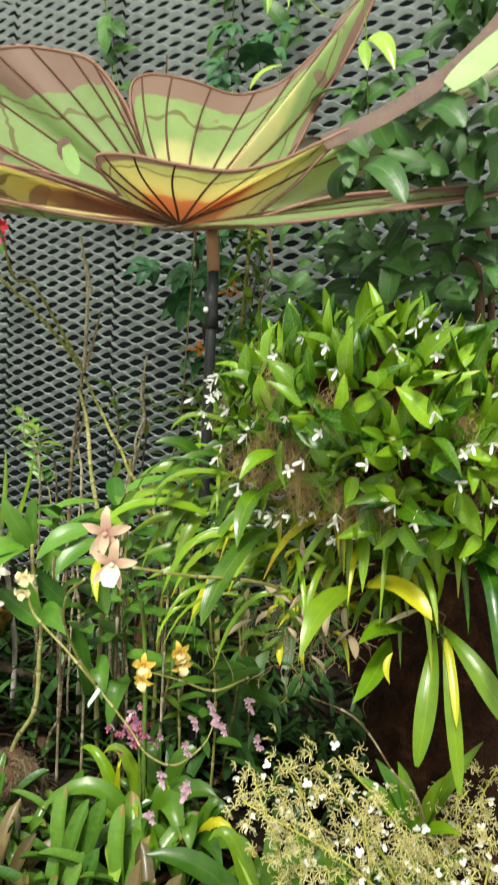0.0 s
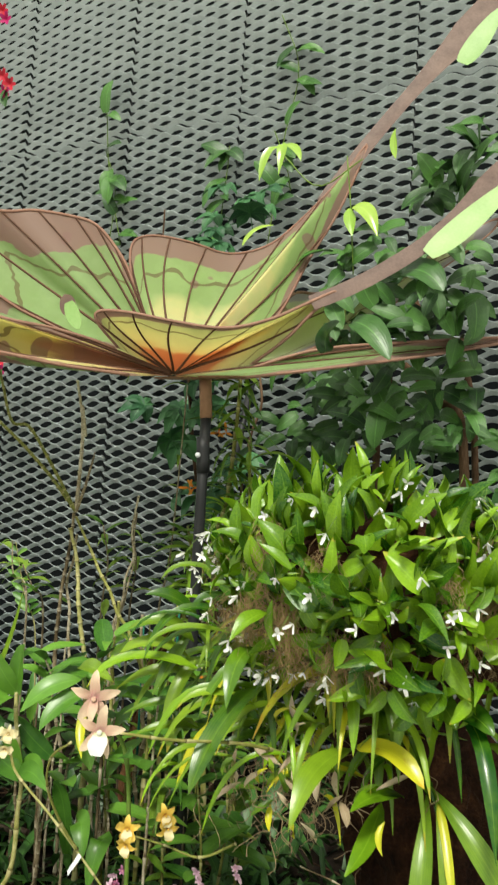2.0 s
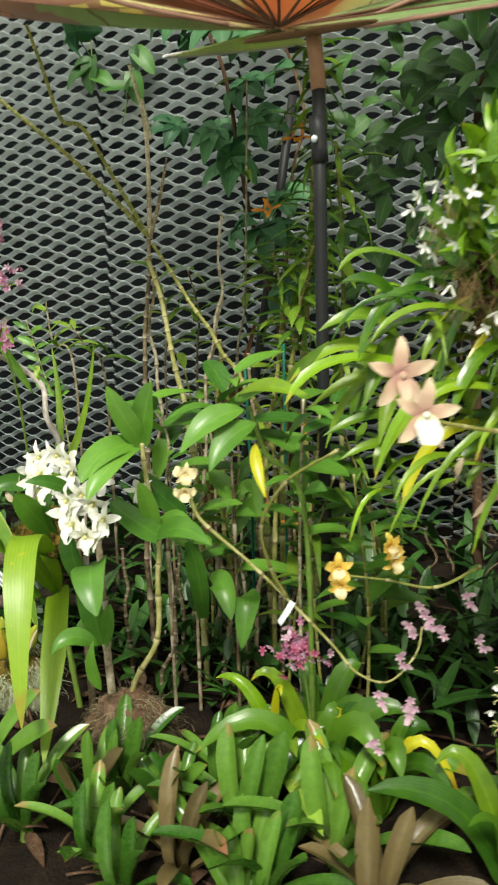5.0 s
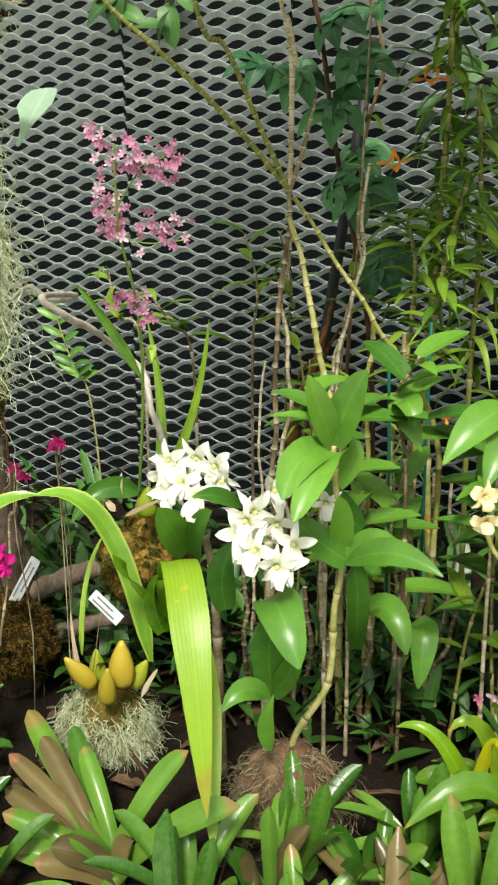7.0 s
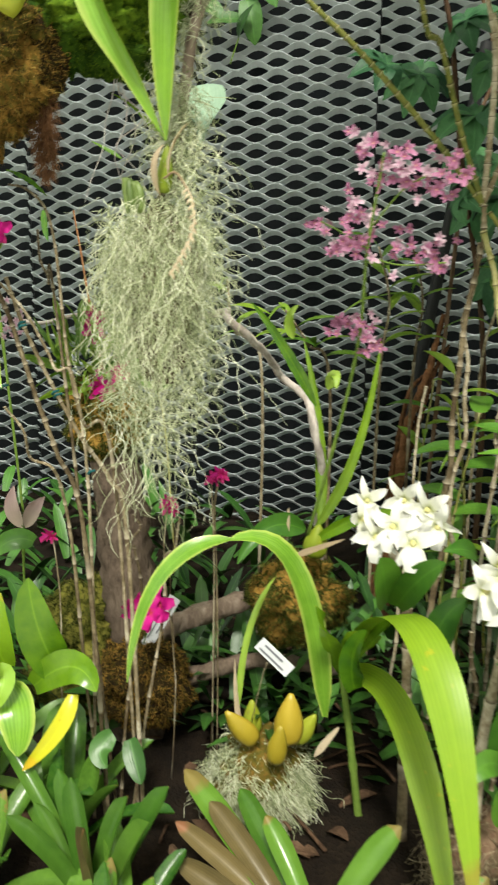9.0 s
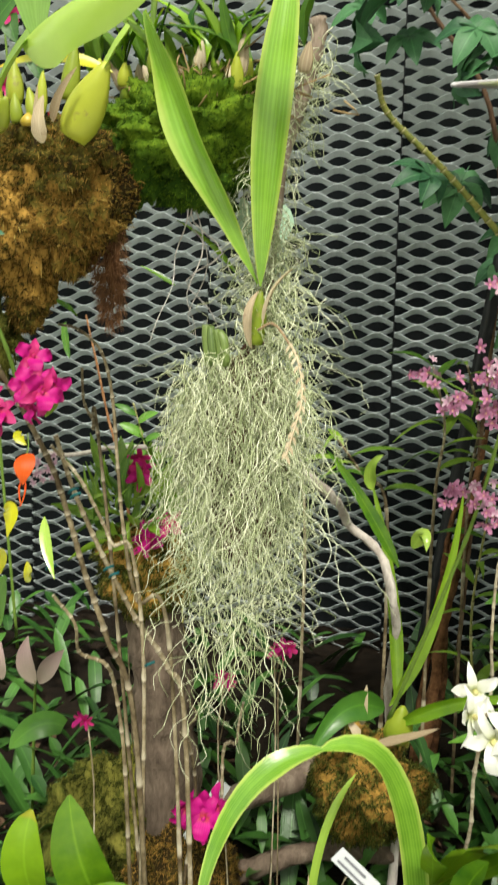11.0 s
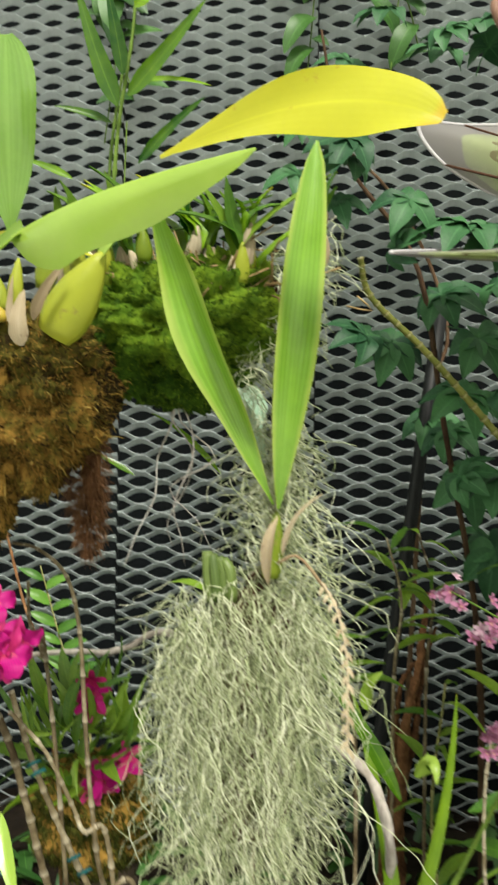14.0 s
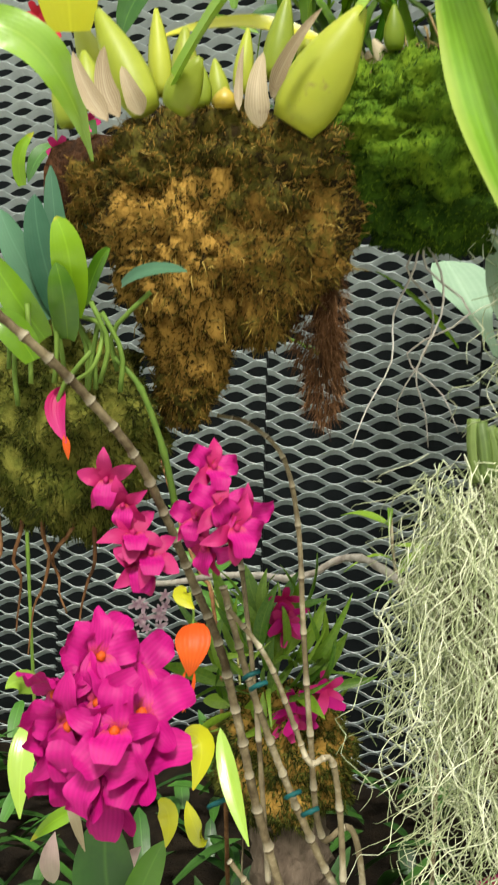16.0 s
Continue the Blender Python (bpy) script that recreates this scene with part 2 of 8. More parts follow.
def tube(geo, pts, r, n=12, sides=6, nodes=0, swell=0.25, jag=0.0, seed=0):
    """A stem or root along pts; r: radius or (first, last); nodes: how many swollen joints it has."""
    c = spline(pts, n)
    r0, r1 = r if isinstance(r, tuple) else (r, r)
    d = np.gradient(c, axis=0)
    P = np.zeros((n, sides, 3))
    ref = V((0.31, 0.85, 0.42))
    rs = np.random.RandomState(seed)
    for i in range(n):
        t = unit(d[i])
        s = unit(np.cross(t, ref))
        q = np.cross(t, s)
        v = i / (n - 1)
        rad = r0 + (r1 - r0) * v
        if nodes:
            rad *= 1 + swell * max(0, math.cos(2 * math.pi * v * nodes)) ** 8
        for k in range(sides):
            a = 2 * math.pi * k / sides
            P[i, k] = c[i] + (s * math.cos(a) + q * math.sin(a)) * rad * (1 + jag * (rs.rand() - 0.5))
    geo.grid(P, True, cap=True, rings=nodes or 1)
    return geo


def swell(q, seed, rough, freq, fine):
    """How far an uneven clod reaches in the direction q, as a share of its size."""
    k = 1 + rough * 2 * noise.noise(Vector(q * freq) + Vector((seed * 3.1, seed, 0))) + rough * noise.noise(Vector(q * freq * 3) + Vector((seed, 5, 0)))
    if fine:
        k += fine * noise.noise(Vector(q * 11) + Vector((seed, 1, 7))) + fine * 0.6 * noise.noise(Vector(q * 24) + Vector((2, seed, 7)))
    return k


def lump(geo, centre, size, seed=0, rough=0.18, nu=30, nv=20, freq=2.2, fine=0.0):
    """A closed uneven clod."""
    P = np.zeros((nv, nu, 3))
    cz, sz = V(centre), V(size)
    for i in range(nv):
        th = math.pi * (i + 0.02) / (nv - 1 + 0.04)
        for j in range(nu):
            ph = 2 * math.pi * j / nu
            q = V((math.sin(th) * math.cos(ph), math.sin(th) * math.sin(ph), math.cos(th)))
            P[i, j] = cz + q * sz * swell(q, seed, rough, freq, fine)
    geo.grid(P, True)
    return geo


def pile(name, clods, length, width, rough=0.2, fine=0.1, droop=0.5, dense=2.0e6, seed=0):
    """One mesh of short three-sided tufts that cover the front of uneven clods: moss."""
    rs = np.random.RandomState(seed)
    A, Q = [], []
    for c, sz, sd in clods:
        c, sz = V(c), V(sz)
        for q in rs.randn(int(dense * sz[0] * sz[2] * 1.6), 3):
            q = unit(q)
            if q[1] < 0.45:
                A.append(c + q * sz * (swell(q, sd, rough, 2.2, fine) * 0.985))
                Q.append(q)
    A, Q = np.array(A), np.array(Q)
    n = len(A)
    d = Q + rs.randn(n, 3) * 0.9 + V((0, 0, -droop))
    d /= np.linalg.norm(d, axis=1)[:, None]
    s = np.cross(d, rs.randn(n, 3))
    s /= np.linalg.norm(s, axis=1)[:, None]
    u = np.cross(d, s)
    w = width * (0.6 + 0.8 * rs.rand(n))[:, None]
    tip = A + d * (length * (0.4 + rs.rand(n)))[:, None] + V((0, 0, -droop * 0.3 * length))
    v = np.stack([A + s * w, A - s * w * 0.5 + u * w * 0.87, A - s * w * 0.5 - u * w * 0.87, tip], 1).reshape(-1, 3)
    o = np.arange(n)[:, None] * 4
    f = np.stack([o + (0, 1, 3), o + (1, 2, 3), o + (2, 0, 3)], 1).reshape(-1, 3)
    me = bpy.data.meshes.new(name)
    me.from_pydata(v.tolist(), [], f.tolist())
    me.polygons.foreach_set("use_smooth", [True] * len(me.polygons))
    me.update()
    return me


def fuzz(geo, centre, size, count, length, width, seed=0, droop=0.4, freq=2.2, rough=0.18, low=-1.0):
    """Short tufts standing on a clod: moss and fibre."""
    rs = np.random.RandomState(seed)
    cz, sz = V(centre), V(size)
    for _ in range(count):
        q = unit(rs.randn(3))
        if q[2] < low or q[1] > 0.75:
            continue
        k = 1 + rough * 2 * noise.noise(Vector(q * freq) + Vector((seed * 3.1, seed, 0))) + rough * noise.noise(Vector(q * freq * 3) + Vector((seed, 5, 0)))
        a = cz + q * sz * k * 0.97
        dr = unit(q + rs.randn(3) * 0.55)
        ln = length * (0.5 + rs.rand())
        b = a + dr * ln * 0.6
        c = b + (dr * 0.5 + V((0, 0, -droop)) + rs.randn(3) * 0.25) * ln * 0.6
        blade(geo, a, b, c, width * (0.6 + 0.8 * rs.rand()), rs.randn(3), "lance", 0.1, 3, width * 0.3, light=True)
    return geo


def wobble(pts, amount, seed):
    """The same course with small bends, its ends kept."""
    rs = np.random.RandomState(seed)
    c = spline(pts, len(pts) * 2)
    c[1:-1] += rs.randn(len(c) - 2, 3) * amount
    return list(c)


INV = {}


def thing(name, base, label, category, group="", kind=""):
    e = new(name)
    e.empty_display_size = 0.05
    e.matrix_world = Matrix.Translation(base)
    INV[e] = Matrix.Translation(base).inverted()
    return tagged(e, label, category, group, kind)


def part(name, data, material, parent, label="", at=None):
    """Links a mesh under a thing or a part. at: its own place, for meshes that several parts share."""
    if isinstance(data, Geo):
        data = data.mesh(name)
    if not data.materials:
        data.materials.append(material)
    ob = new(name, data)
    if parent is not None:
        ob.parent = parent
        ob.matrix_parent_inverse = INV.get(parent, Matrix())
    m = at if at is not None else Matrix()
    ob.matrix_basis = m
    INV[ob] = m.inverted()
    if label:
        ob["label"] = label
    return ob


def aim(base, way, up, length, wide=1.0):
    """Places a unit leaf (base at the origin, along +y) at base, pointing along way."""
    y = unit(V(way))
    x = np.cross(y, V(up))
    if np.linalg.norm(x) < 0.05:
        x = np.cross(y, (0.9, -0.2, 0.3))
    x = unit(x)
    z = np.cross(x, y)
    m = Matrix(((x[0], y[0], z[0], base[0]), (x[1], y[1], z[1], base[1]), (x[2], y[2], z[2], base[2]), (0, 0, 0, 1)))
    return m @ Matrix.Diagonal((length * wide, length, length, 1))


def unit_leaves(name, kinds, widths, bends, material, fold=0.25, wavy=0.06, thick=0.008, n=8):
    """Shared leaf meshes of unit length."""
    out = []
    for i, (k, w, b) in enumerate(zip(kinds, widths, bends)):
        g = Geo()
        blade(g, (0, 0, 0), (0.04 * (i % 3 - 1), 0.5, 0.18 * b + 0.05), (0.05 * (i % 2), 1, -0.35 * b), w, (0, 0, 1), k, fold, n, thick, wavy, seed=i)
        me = g.mesh(name)
        me.materials.append(material)
        out.append(me)
    return out

# ---- materials in use ----
M_metal = rough_material("galvanised steel", [(0.3, (0.40, 0.44, 0.45)), (0.75, (0.54, 0.59, 0.60))], 6, 0.6, 0.15, 0.001, 0.0, 60, 0.3)
M_frame = rough_material("dark coated steel", [(0.3, (0.006, 0.0065, 0.007)), (0.8, (0.014, 0.015, 0.016))], 18, 0.55, 0.1, 0.001, 0.0, 120, 0.3)
# near-black tones that paint the dimness behind the mesh holes
M_void = rough_material("unlit gap", [(0.3, (0.004, 0.005, 0.005)), (0.55, (0.005, 0.007, 0.008)), (0.8, (0.012, 0.017, 0.019))], 2.2, 0.9, 0.2)
M_soil = rough_material("soil", [(0.25, (0.004, 0.003, 0.002)), (0.5, (0.010, 0.007, 0.0045)), (0.8, (0.03, 0.02, 0.012))], 16, 0.95, 1.0, 0.012)
M_pave = rough_material("concrete", [(0.3, (0.56, 0.55, 0.52)), (0.8, (0.68, 0.67, 0.64))], 5, 0.9, 0.3)
M_bark = rough_material("bark", [(0.25, (0.035, 0.02, 0.012)), (0.55, (0.11, 0.065, 0.038)), (0.85, (0.24, 0.17, 0.11))], 24, 0.9, 1.0, 0.006, stretch=(1, 1, 0.35))
M_cork = rough_material("dark cork", [(0.32, (0.007, 0.003, 0.002)), (0.52, (0.035, 0.014, 0.006)), (0.72, (0.13, 0.055, 0.022))], 15, 0.95, 1.0, 0.02)
M_drift = rough_material("driftwood", [(0.25, (0.26, 0.22, 0.19)), (0.5, (0.54, 0.49, 0.45)), (0.75, (0.78, 0.75, 0.70))], 26, 0.85, 0.7, 0.004, stretch=(1, 1, 0.4))
M_log = rough_material("weathered log", [(0.25, (0.05, 0.035, 0.025)), (0.5, (0.16, 0.12, 0.09)), (0.8, (0.36, 0.30, 0.24))], 24, 0.9, 0.9, 0.005, stretch=(1, 1, 0.35))
M_cane = rough_material("dry cane", [(0.3, (0.06, 0.042, 0.022)), (0.5, (0.20, 0.16, 0.095)), (0.7, (0.48, 0.43, 0.32))], 26, 0.7, 0.6, 0.002, rings=(0.52, 0.47, 0.36))
M_gcane = rough_material("green cane", [(0.2, (0.08, 0.10, 0.02)), (0.5, (0.20, 0.20, 0.05)), (0.85, (0.46, 0.42, 0.22))], 30, 0.6, 0.5, 0.002, rings=(0.50, 0.45, 0.26))
M_stem = rough_material("green stem", [(0.2, (0.05, 0.10, 0.015)), (0.8, (0.18, 0.27, 0.05))], 40, 0.5, 0.2, 0.001)
M_spike = rough_material("yellow-green stalk", [(0.2, (0.26, 0.28, 0.04)), (0.8, (0.46, 0.44, 0.10))], 40, 0.5, 0.2, 0.001)
M_moss = rough_material("grey hanging moss", [(0.2, (0.18, 0.22, 0.10)), (0.5, (0.46, 0.50, 0.30)), (0.8, (0.82, 0.83, 0.64))], 60, 0.9, 0.3, 0.001, vary=0.55)
M_drymoss = rough_material("dry grey-brown moss", [(0.2, (0.07, 0.055, 0.03)), (0.5, (0.19, 0.155, 0.09)), (0.8, (0.38, 0.32, 0.21))], 60, 0.9, 0.3, 0.001, vary=0.5)
M_gmoss = rough_material("green moss", [(0.3, (0.020, 0.05, 0.004)), (0.5, (0.060, 0.12, 0.007)), (0.72, (0.17, 0.26, 0.016))], 40, 0.95, 0.8, 0.005, vary=0.45)
M_omoss = rough_material("olive moss", [(0.3, (0.022, 0.026, 0.004)), (0.5, (0.07, 0.085, 0.012)), (0.72, (0.17, 0.16, 0.03))], 40, 0.95, 0.8, 0.005, vary=0.5)
M_bmoss = rough_material("brown moss", [(0.28, (0.022, 0.014, 0.004)), (0.42, (0.085, 0.075, 0.012)), (0.56, (0.17, 0.095, 0.018)), (0.74, (0.33, 0.19, 0.04))], 55, 0.95, 0.8, 0.005, vary=0.7)
M_goldmoss = rough_material("golden moss shoots", [(0.3, (0.10, 0.075, 0.012)), (0.55, (0.24, 0.16, 0.03)), (0.8, (0.42, 0.30, 0.08))], 40, 0.95, 0.3, 0.001, vary=0.6)
M_root = rough_material("roots", [(0.2, (0.12, 0.07, 0.035)), (0.8, (0.42, 0.32, 0.2))], 40, 0.85, 0.6, 0.002)
M_fibre = rough_material("dry fibre", [(0.2, (0.12, 0.07, 0.025)), (0.8, (0.46, 0.33, 0.16))], 40, 0.85, 0.5, 0.002)
M_tag = rough_material("white plastic", [(0.2, (0.46, 0.48, 0.50)), (0.8, (0.58, 0.60, 0.61))], 12, 0.35, 0.05)
M_ink = rough_material("grey print", [(0.2, (0.12, 0.12, 0.14)), (0.8, (0.2, 0.2, 0.22))], 12, 0.6, 0.05)
M_wood = rough_material("brown painted wood", [(0.2, (0.16, 0.085, 0.045)), (0.8, (0.30, 0.17, 0.10))], 20, 0.6, 0.3, 0.002)

L_bush = leaf_material("glossy mid-green leaf", (0.012, 0.080, 0.004), (0.26, 0.46, 0.014), 0.27, translucent=0.3, vein=0.3, tip=(0.42, 0.34, 0.02))
L_strap = leaf_material("strap leaf", (0.022, 0.09, 0.005), (0.26, 0.41, 0.018), 0.3, 0.04, 0.3, tip=(0.40, 0.26, 0.02))
L_deep = leaf_material("deep green strap leaf", (0.015, 0.065, 0.005), (0.11, 0.24, 0.015), 0.32, 0.04, 0.25, tip=(0.30, 0.20, 0.02))
L_dark = leaf_material("dark vine leaf", (0.010, 0.045, 0.008), (0.07, 0.19, 0.028), 0.38, translucent=0.15, vein=0.7, spec=0.45, relief=0.8)
L_palm = leaf_material("blue-green vine leaf", (0.012, 0.06, 0.025), (0.07, 0.20, 0.07), 0.5, translucent=0.2, vein=0.6, spec=0.3)
L_cattle = leaf_material("leathery leaf", (0.028, 0.11, 0.012), (0.17, 0.37, 0.04), 0.35, translucent=0.28)
L_cane = leaf_material("thin cane leaf", (0.05, 0.15, 0.010), (0.30, 0.45, 0.04), 0.42, translucent=0.42)
L_brom = leaf_material("bromeliad leaf", (0.022, 0.085, 0.009), (0.14, 0.28, 0.035), 0.26, 0.02, 0.2, tip=(0.30, 0.14, 0.07), vein=0.0)
L_brombrown = leaf_material("reddish bromeliad leaf", (0.06, 0.05, 0.02), (0.20, 0.15, 0.06), 0.3, 0.05, 0.2, tip=(0.36, 0.14, 0.08))
L_stripe = leaf_material("pleated leaf", (0.045, 0.16, 0.010), (0.24, 0.44, 0.04), 0.25, 0.12, 0.25, spec=0.6, edge=(0.40, 0.50, 0.10))
L_yellow = leaf_material("yellowing leaf", (0.40, 0.41, 0.010), (0.54, 0.52, 0.02), 0.3, 0.0, 0.25, spec=0.55, tip=(0.62, 0.36, 0.02), spots=(0.35, 0.17, 0.02))
L_lime = leaf_material("lime leaf", (0.20, 0.36, 0.03), (0.38, 0.52, 0.09), 0.24, 0.0, 0.25, spec=0.65)
L_broad = leaf_material("broad fresh green leaf", (0.10, 0.25, 0.03), (0.27, 0.43, 0.09), 0.22, 0.05, 0.25, spec=0.7, relief=0.5)
L_grey = leaf_material("grey-green fern frond", (0.22, 0.34, 0.24), (0.42, 0.55, 0.42), 0.6, 0.04, 0.25)
L_bulb = leaf_material("green pseudobulb", (0.13, 0.19, 0.010), (0.42, 0.44, 0.04), 0.45, 0.0, 0.1, spec=0.3, spots=(0.22, 0.2, 0.05))
L_ybulb = leaf_material("yellow pseudobulb", (0.26, 0.21, 0.015), (0.44, 0.32, 0.03), 0.4, 0.0, 0.1)
L_sheath = leaf_material("papery sheath", (0.30, 0.22, 0.13), (0.62, 0.52, 0.38), 0.7, 0.12, 0.3, spots=(0.16, 0.08, 0.04))

L_pleat = leaf_material("bright pleated leaf", (0.13, 0.27, 0.010), (0.27, 0.40, 0.02), 0.4, 0.08, 0.35, tip=(0.3, 0.2, 0.03), spots=(0.42, 0.40, 0.02))
L_stub = leaf_material("old green stem", (0.05, 0.09, 0.015), (0.15, 0.21, 0.05), 0.5, 0.14, 0.05)
M_rust = rough_material("red-brown fibre", [(0.3, (0.04, 0.018, 0.008)), (0.55, (0.17, 0.08, 0.035)), (0.75, (0.36, 0.20, 0.10))], 40, 0.9, 0.8, 0.003)

M_stake = rough_material("green plastic", [(0.3, (0.005, 0.06, 0.04)), (0.7, (0.01, 0.12, 0.08))], 20, 0.4, 0.1)
P_white = petal_material("white petal", (0.86, 0.87, 0.74), (0.84, 0.84, 0.80), (0.45, 0.50, 0.10), veins=0.1)
P_snow = petal_material("small white petal", (0.90, 0.90, 0.86), (0.92, 0.92, 0.90), veins=0.02)
P_yellow = petal_material("yellow petal", (0.80, 0.52, 0.06), (0.82, 0.62, 0.14), (0.45, 0.20, 0.03))
P_cream = petal_material("cream petal", (0.85, 0.74, 0.42), (0.88, 0.80, 0.5), (0.5, 0.3, 0.05))
P_wine = petal_material("wine red petal", (0.30, 0.04, 0.09), (0.48, 0.14, 0.24))
P_bud = petal_material("cream pink petal", (0.50, 0.42, 0.33), (0.62, 0.46, 0.44))
P_tan = petal_material("tan striped petal", (0.55, 0.28, 0.22), (0.80, 0.64, 0.46), (0.45, 0.12, 0.18), veins=0.8)
P_pink = petal_material("pink petal", (0.34, 0.09, 0.20), (0.50, 0.22, 0.36), (0.75, 0.45, 0.3))
P_lilac = petal_material("pale lilac petal", (0.50, 0.27, 0.38), (0.68, 0.50, 0.58))
P_magenta = petal_material("magenta petal", (0.62, 0.012, 0.27), (0.55, 0.006, 0.22), (0.6, 0.08, 0.04), veins=0.35)
P_hot = petal_material("hot pink petal", (0.50, 0.008, 0.12), (0.55, 0.025, 0.19), veins=0.12)
P_orange = petal_material("orange petal", (0.74, 0.09, 0.010), (0.80, 0.13, 0.015), veins=0.4)
P_amber = petal_material("amber petal", (0.72, 0.22, 0.015), (0.80, 0.32, 0.03), veins=0.2)
P_red = petal_material("red petal", (0.5, 0.012, 0.03), (0.6, 0.02, 0.05))
P_lime = petal_material("greenish cream petal", (0.74, 0.68, 0.26), (0.84, 0.79, 0.44))


# ---- ground and wall ----
def bed_height(x, y):
    edge = min(1, max(0, (y - 0.86) / 0.2))
    edge = edge * edge * (3 - 2 * edge)
    z = edge * (0.30 + 0.10 * min(1, max(0, (y - 1.05) / 0.5)))
    return z + edge * (0.035 * noise.noise((x * 2.2, y * 2.2, 0)) + 0.015 * noise.noise((x * 8, y * 8, 3)))


g = Geo()
g.grid(np.array([[(x, y, -0.01) for x in np.linspace(-60, 60, 13)] for y in np.linspace(-60, 60, 13)]))
tagged(part("ground", g, M_pave, None), "grey concrete paving around the planting bed", "ground", kind="structure")
g = Geo()
g.grid(np.array([[(x, y, bed_height(x, y)) for x in np.linspace(-6.0, 2.4, 150)] for y in np.concatenate([np.linspace(0.84, 1.08, 8), np.linspace(1.12, 3.6, 60)])]))
tagged(part("planting_bed", g, M_soil, None), "dark raised soil bed full of plant litter", "planting bed", kind="structure")

# low dark walls out of view, added to block low-angle light and deepen shadows
M_render = rough_material("grey render", [(0.3, (0.10, 0.11, 0.10)), (0.8, (0.17, 0.18, 0.16))], 4, 0.9, 0.3)
for name, x0, x1, y0, y1 in (("wall_south", -8.2, 4.6, -4.2, -4.0), ("wall_west", -8.2, -8.0, -4.0, 4.0), ("wall_east", 4.4, 4.6, -4.0, 4.0)):
    g = Geo()
    g.grid(np.array([[(x0, y0, z), (x1, y0, z), (x1, y1, z), (x0, y1, z)] for z in (0.0, 1.3)]), True, cap=True)
    tagged(part(name, g.mesh(name, False), M_render, None), "unseen plain dark grey wall, added to hold back low light", "wall", kind="structure")

WALL_Y, CELL, ROW, JOINT = 3.42, 0.162, 0.0297, 3.62


def mesh_panel(width, height):
    """Expanded metal: slanted strands in a zigzag, joined at their crests."""
    geo = Geo()
    n_row = int(round(height / ROW))
    xs = np.append(np.arange(0, width - 0.002, CELL / 8), width)
    for k in range(n_row + 1):
        ph = k % 2
        P = np.zeros((len(xs), 4, 3))
        for i, x in enumerate(xs):
            c = math.cos(2 * math.pi * x / CELL + math.pi * ph)
            c = math.copysign(abs(c) ** 0.85, c)
            z = k * ROW + ROW * 0.47 * c
            w, t = 0.0145, 0.0013
            for j, (a, b) in enumerate(((-1, -1), (1, -1), (1, 1), (-1, 1))):
                # the strand leans: its top edge comes forward, its broad face looks out and down
                P[i, j] = (x, -0.80 * w * a - 0.60 * b * t * 0.5, z + 0.60 * w * a - 0.80 * b * t * 0.5)
        geo.grid(P, True)
    return geo


seams = [-5.70, -4.94, -4.18, -3.42, -2.66, -1.95, -1.02, -0.28, 0.46, 1.20, 1.94]
wall = thing("wall_north", (-1.4, WALL_Y, 0), "tall screen of grey expanded metal mesh on dark steel posts", "wall", kind="structure")
lower, upper = {}, {}
for a, b in zip(seams, seams[1:]):
    w = round(b - a - 0.005, 3)
    for store, z0, h in ((lower, 0.10, JOINT - 0.10 - 0.02), (upper, JOINT + 0.02, 1.9)):
        if w not in store:
            store[w] = mesh_panel(w, h).mesh("mesh_panel", False)
        part("mesh_panel", store[w], M_metal, wall, at=Matrix.Translation((a + 0.0025, WALL_Y, z0)))
for x in seams:
    g = Geo()
    tube(g, [(x, WALL_Y + 0.012, 0.05), (x, WALL_Y + 0.012, 5.5)], 0.0022, 3, 6)
    part("seam_post", g, M_frame, wall)
g = Geo()
tube(g, [(-5.7, WALL_Y + 0.02, JOINT), (2.0, WALL_Y + 0.02, JOINT)], 0.008, 3, 6)
part("joint_rail", g, M_frame, wall)
# added sheet: its near-black colour stands for the shade behind the screen
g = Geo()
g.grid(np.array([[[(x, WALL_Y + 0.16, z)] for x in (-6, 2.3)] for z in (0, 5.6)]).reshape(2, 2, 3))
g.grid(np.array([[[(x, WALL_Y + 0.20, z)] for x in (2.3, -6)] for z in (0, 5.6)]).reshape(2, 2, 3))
part("backing", g, M_void, wall, "near-black sheet standing in for the unlit space behind the mesh")

# leaning steel brace in front of the screen
g = Geo()
tube(g, [(-1.573, 3.016, 2.15), (-1.83, 2.89, 0.36)], 0.021, 6, 4)
brace = thing("steel_brace", (-1.83, 2.89, 0.36), "black steel bar leaning against the mesh screen", "brace")
part("bar", g, M_frame, brace)
g = Geo()
tube(g, [(-1.832, 2.889, 0.345), (-1.827, 2.891, 0.375)], 0.045, 3, 4)
part("foot_plate", g, M_frame, brace)
g = Geo()
tube(g, [(-1.597, 2.975, 2.0), (-1.597, 2.990, 2.0)], 0.008, 3, 6)
part("bolt", g, M_frame, brace)

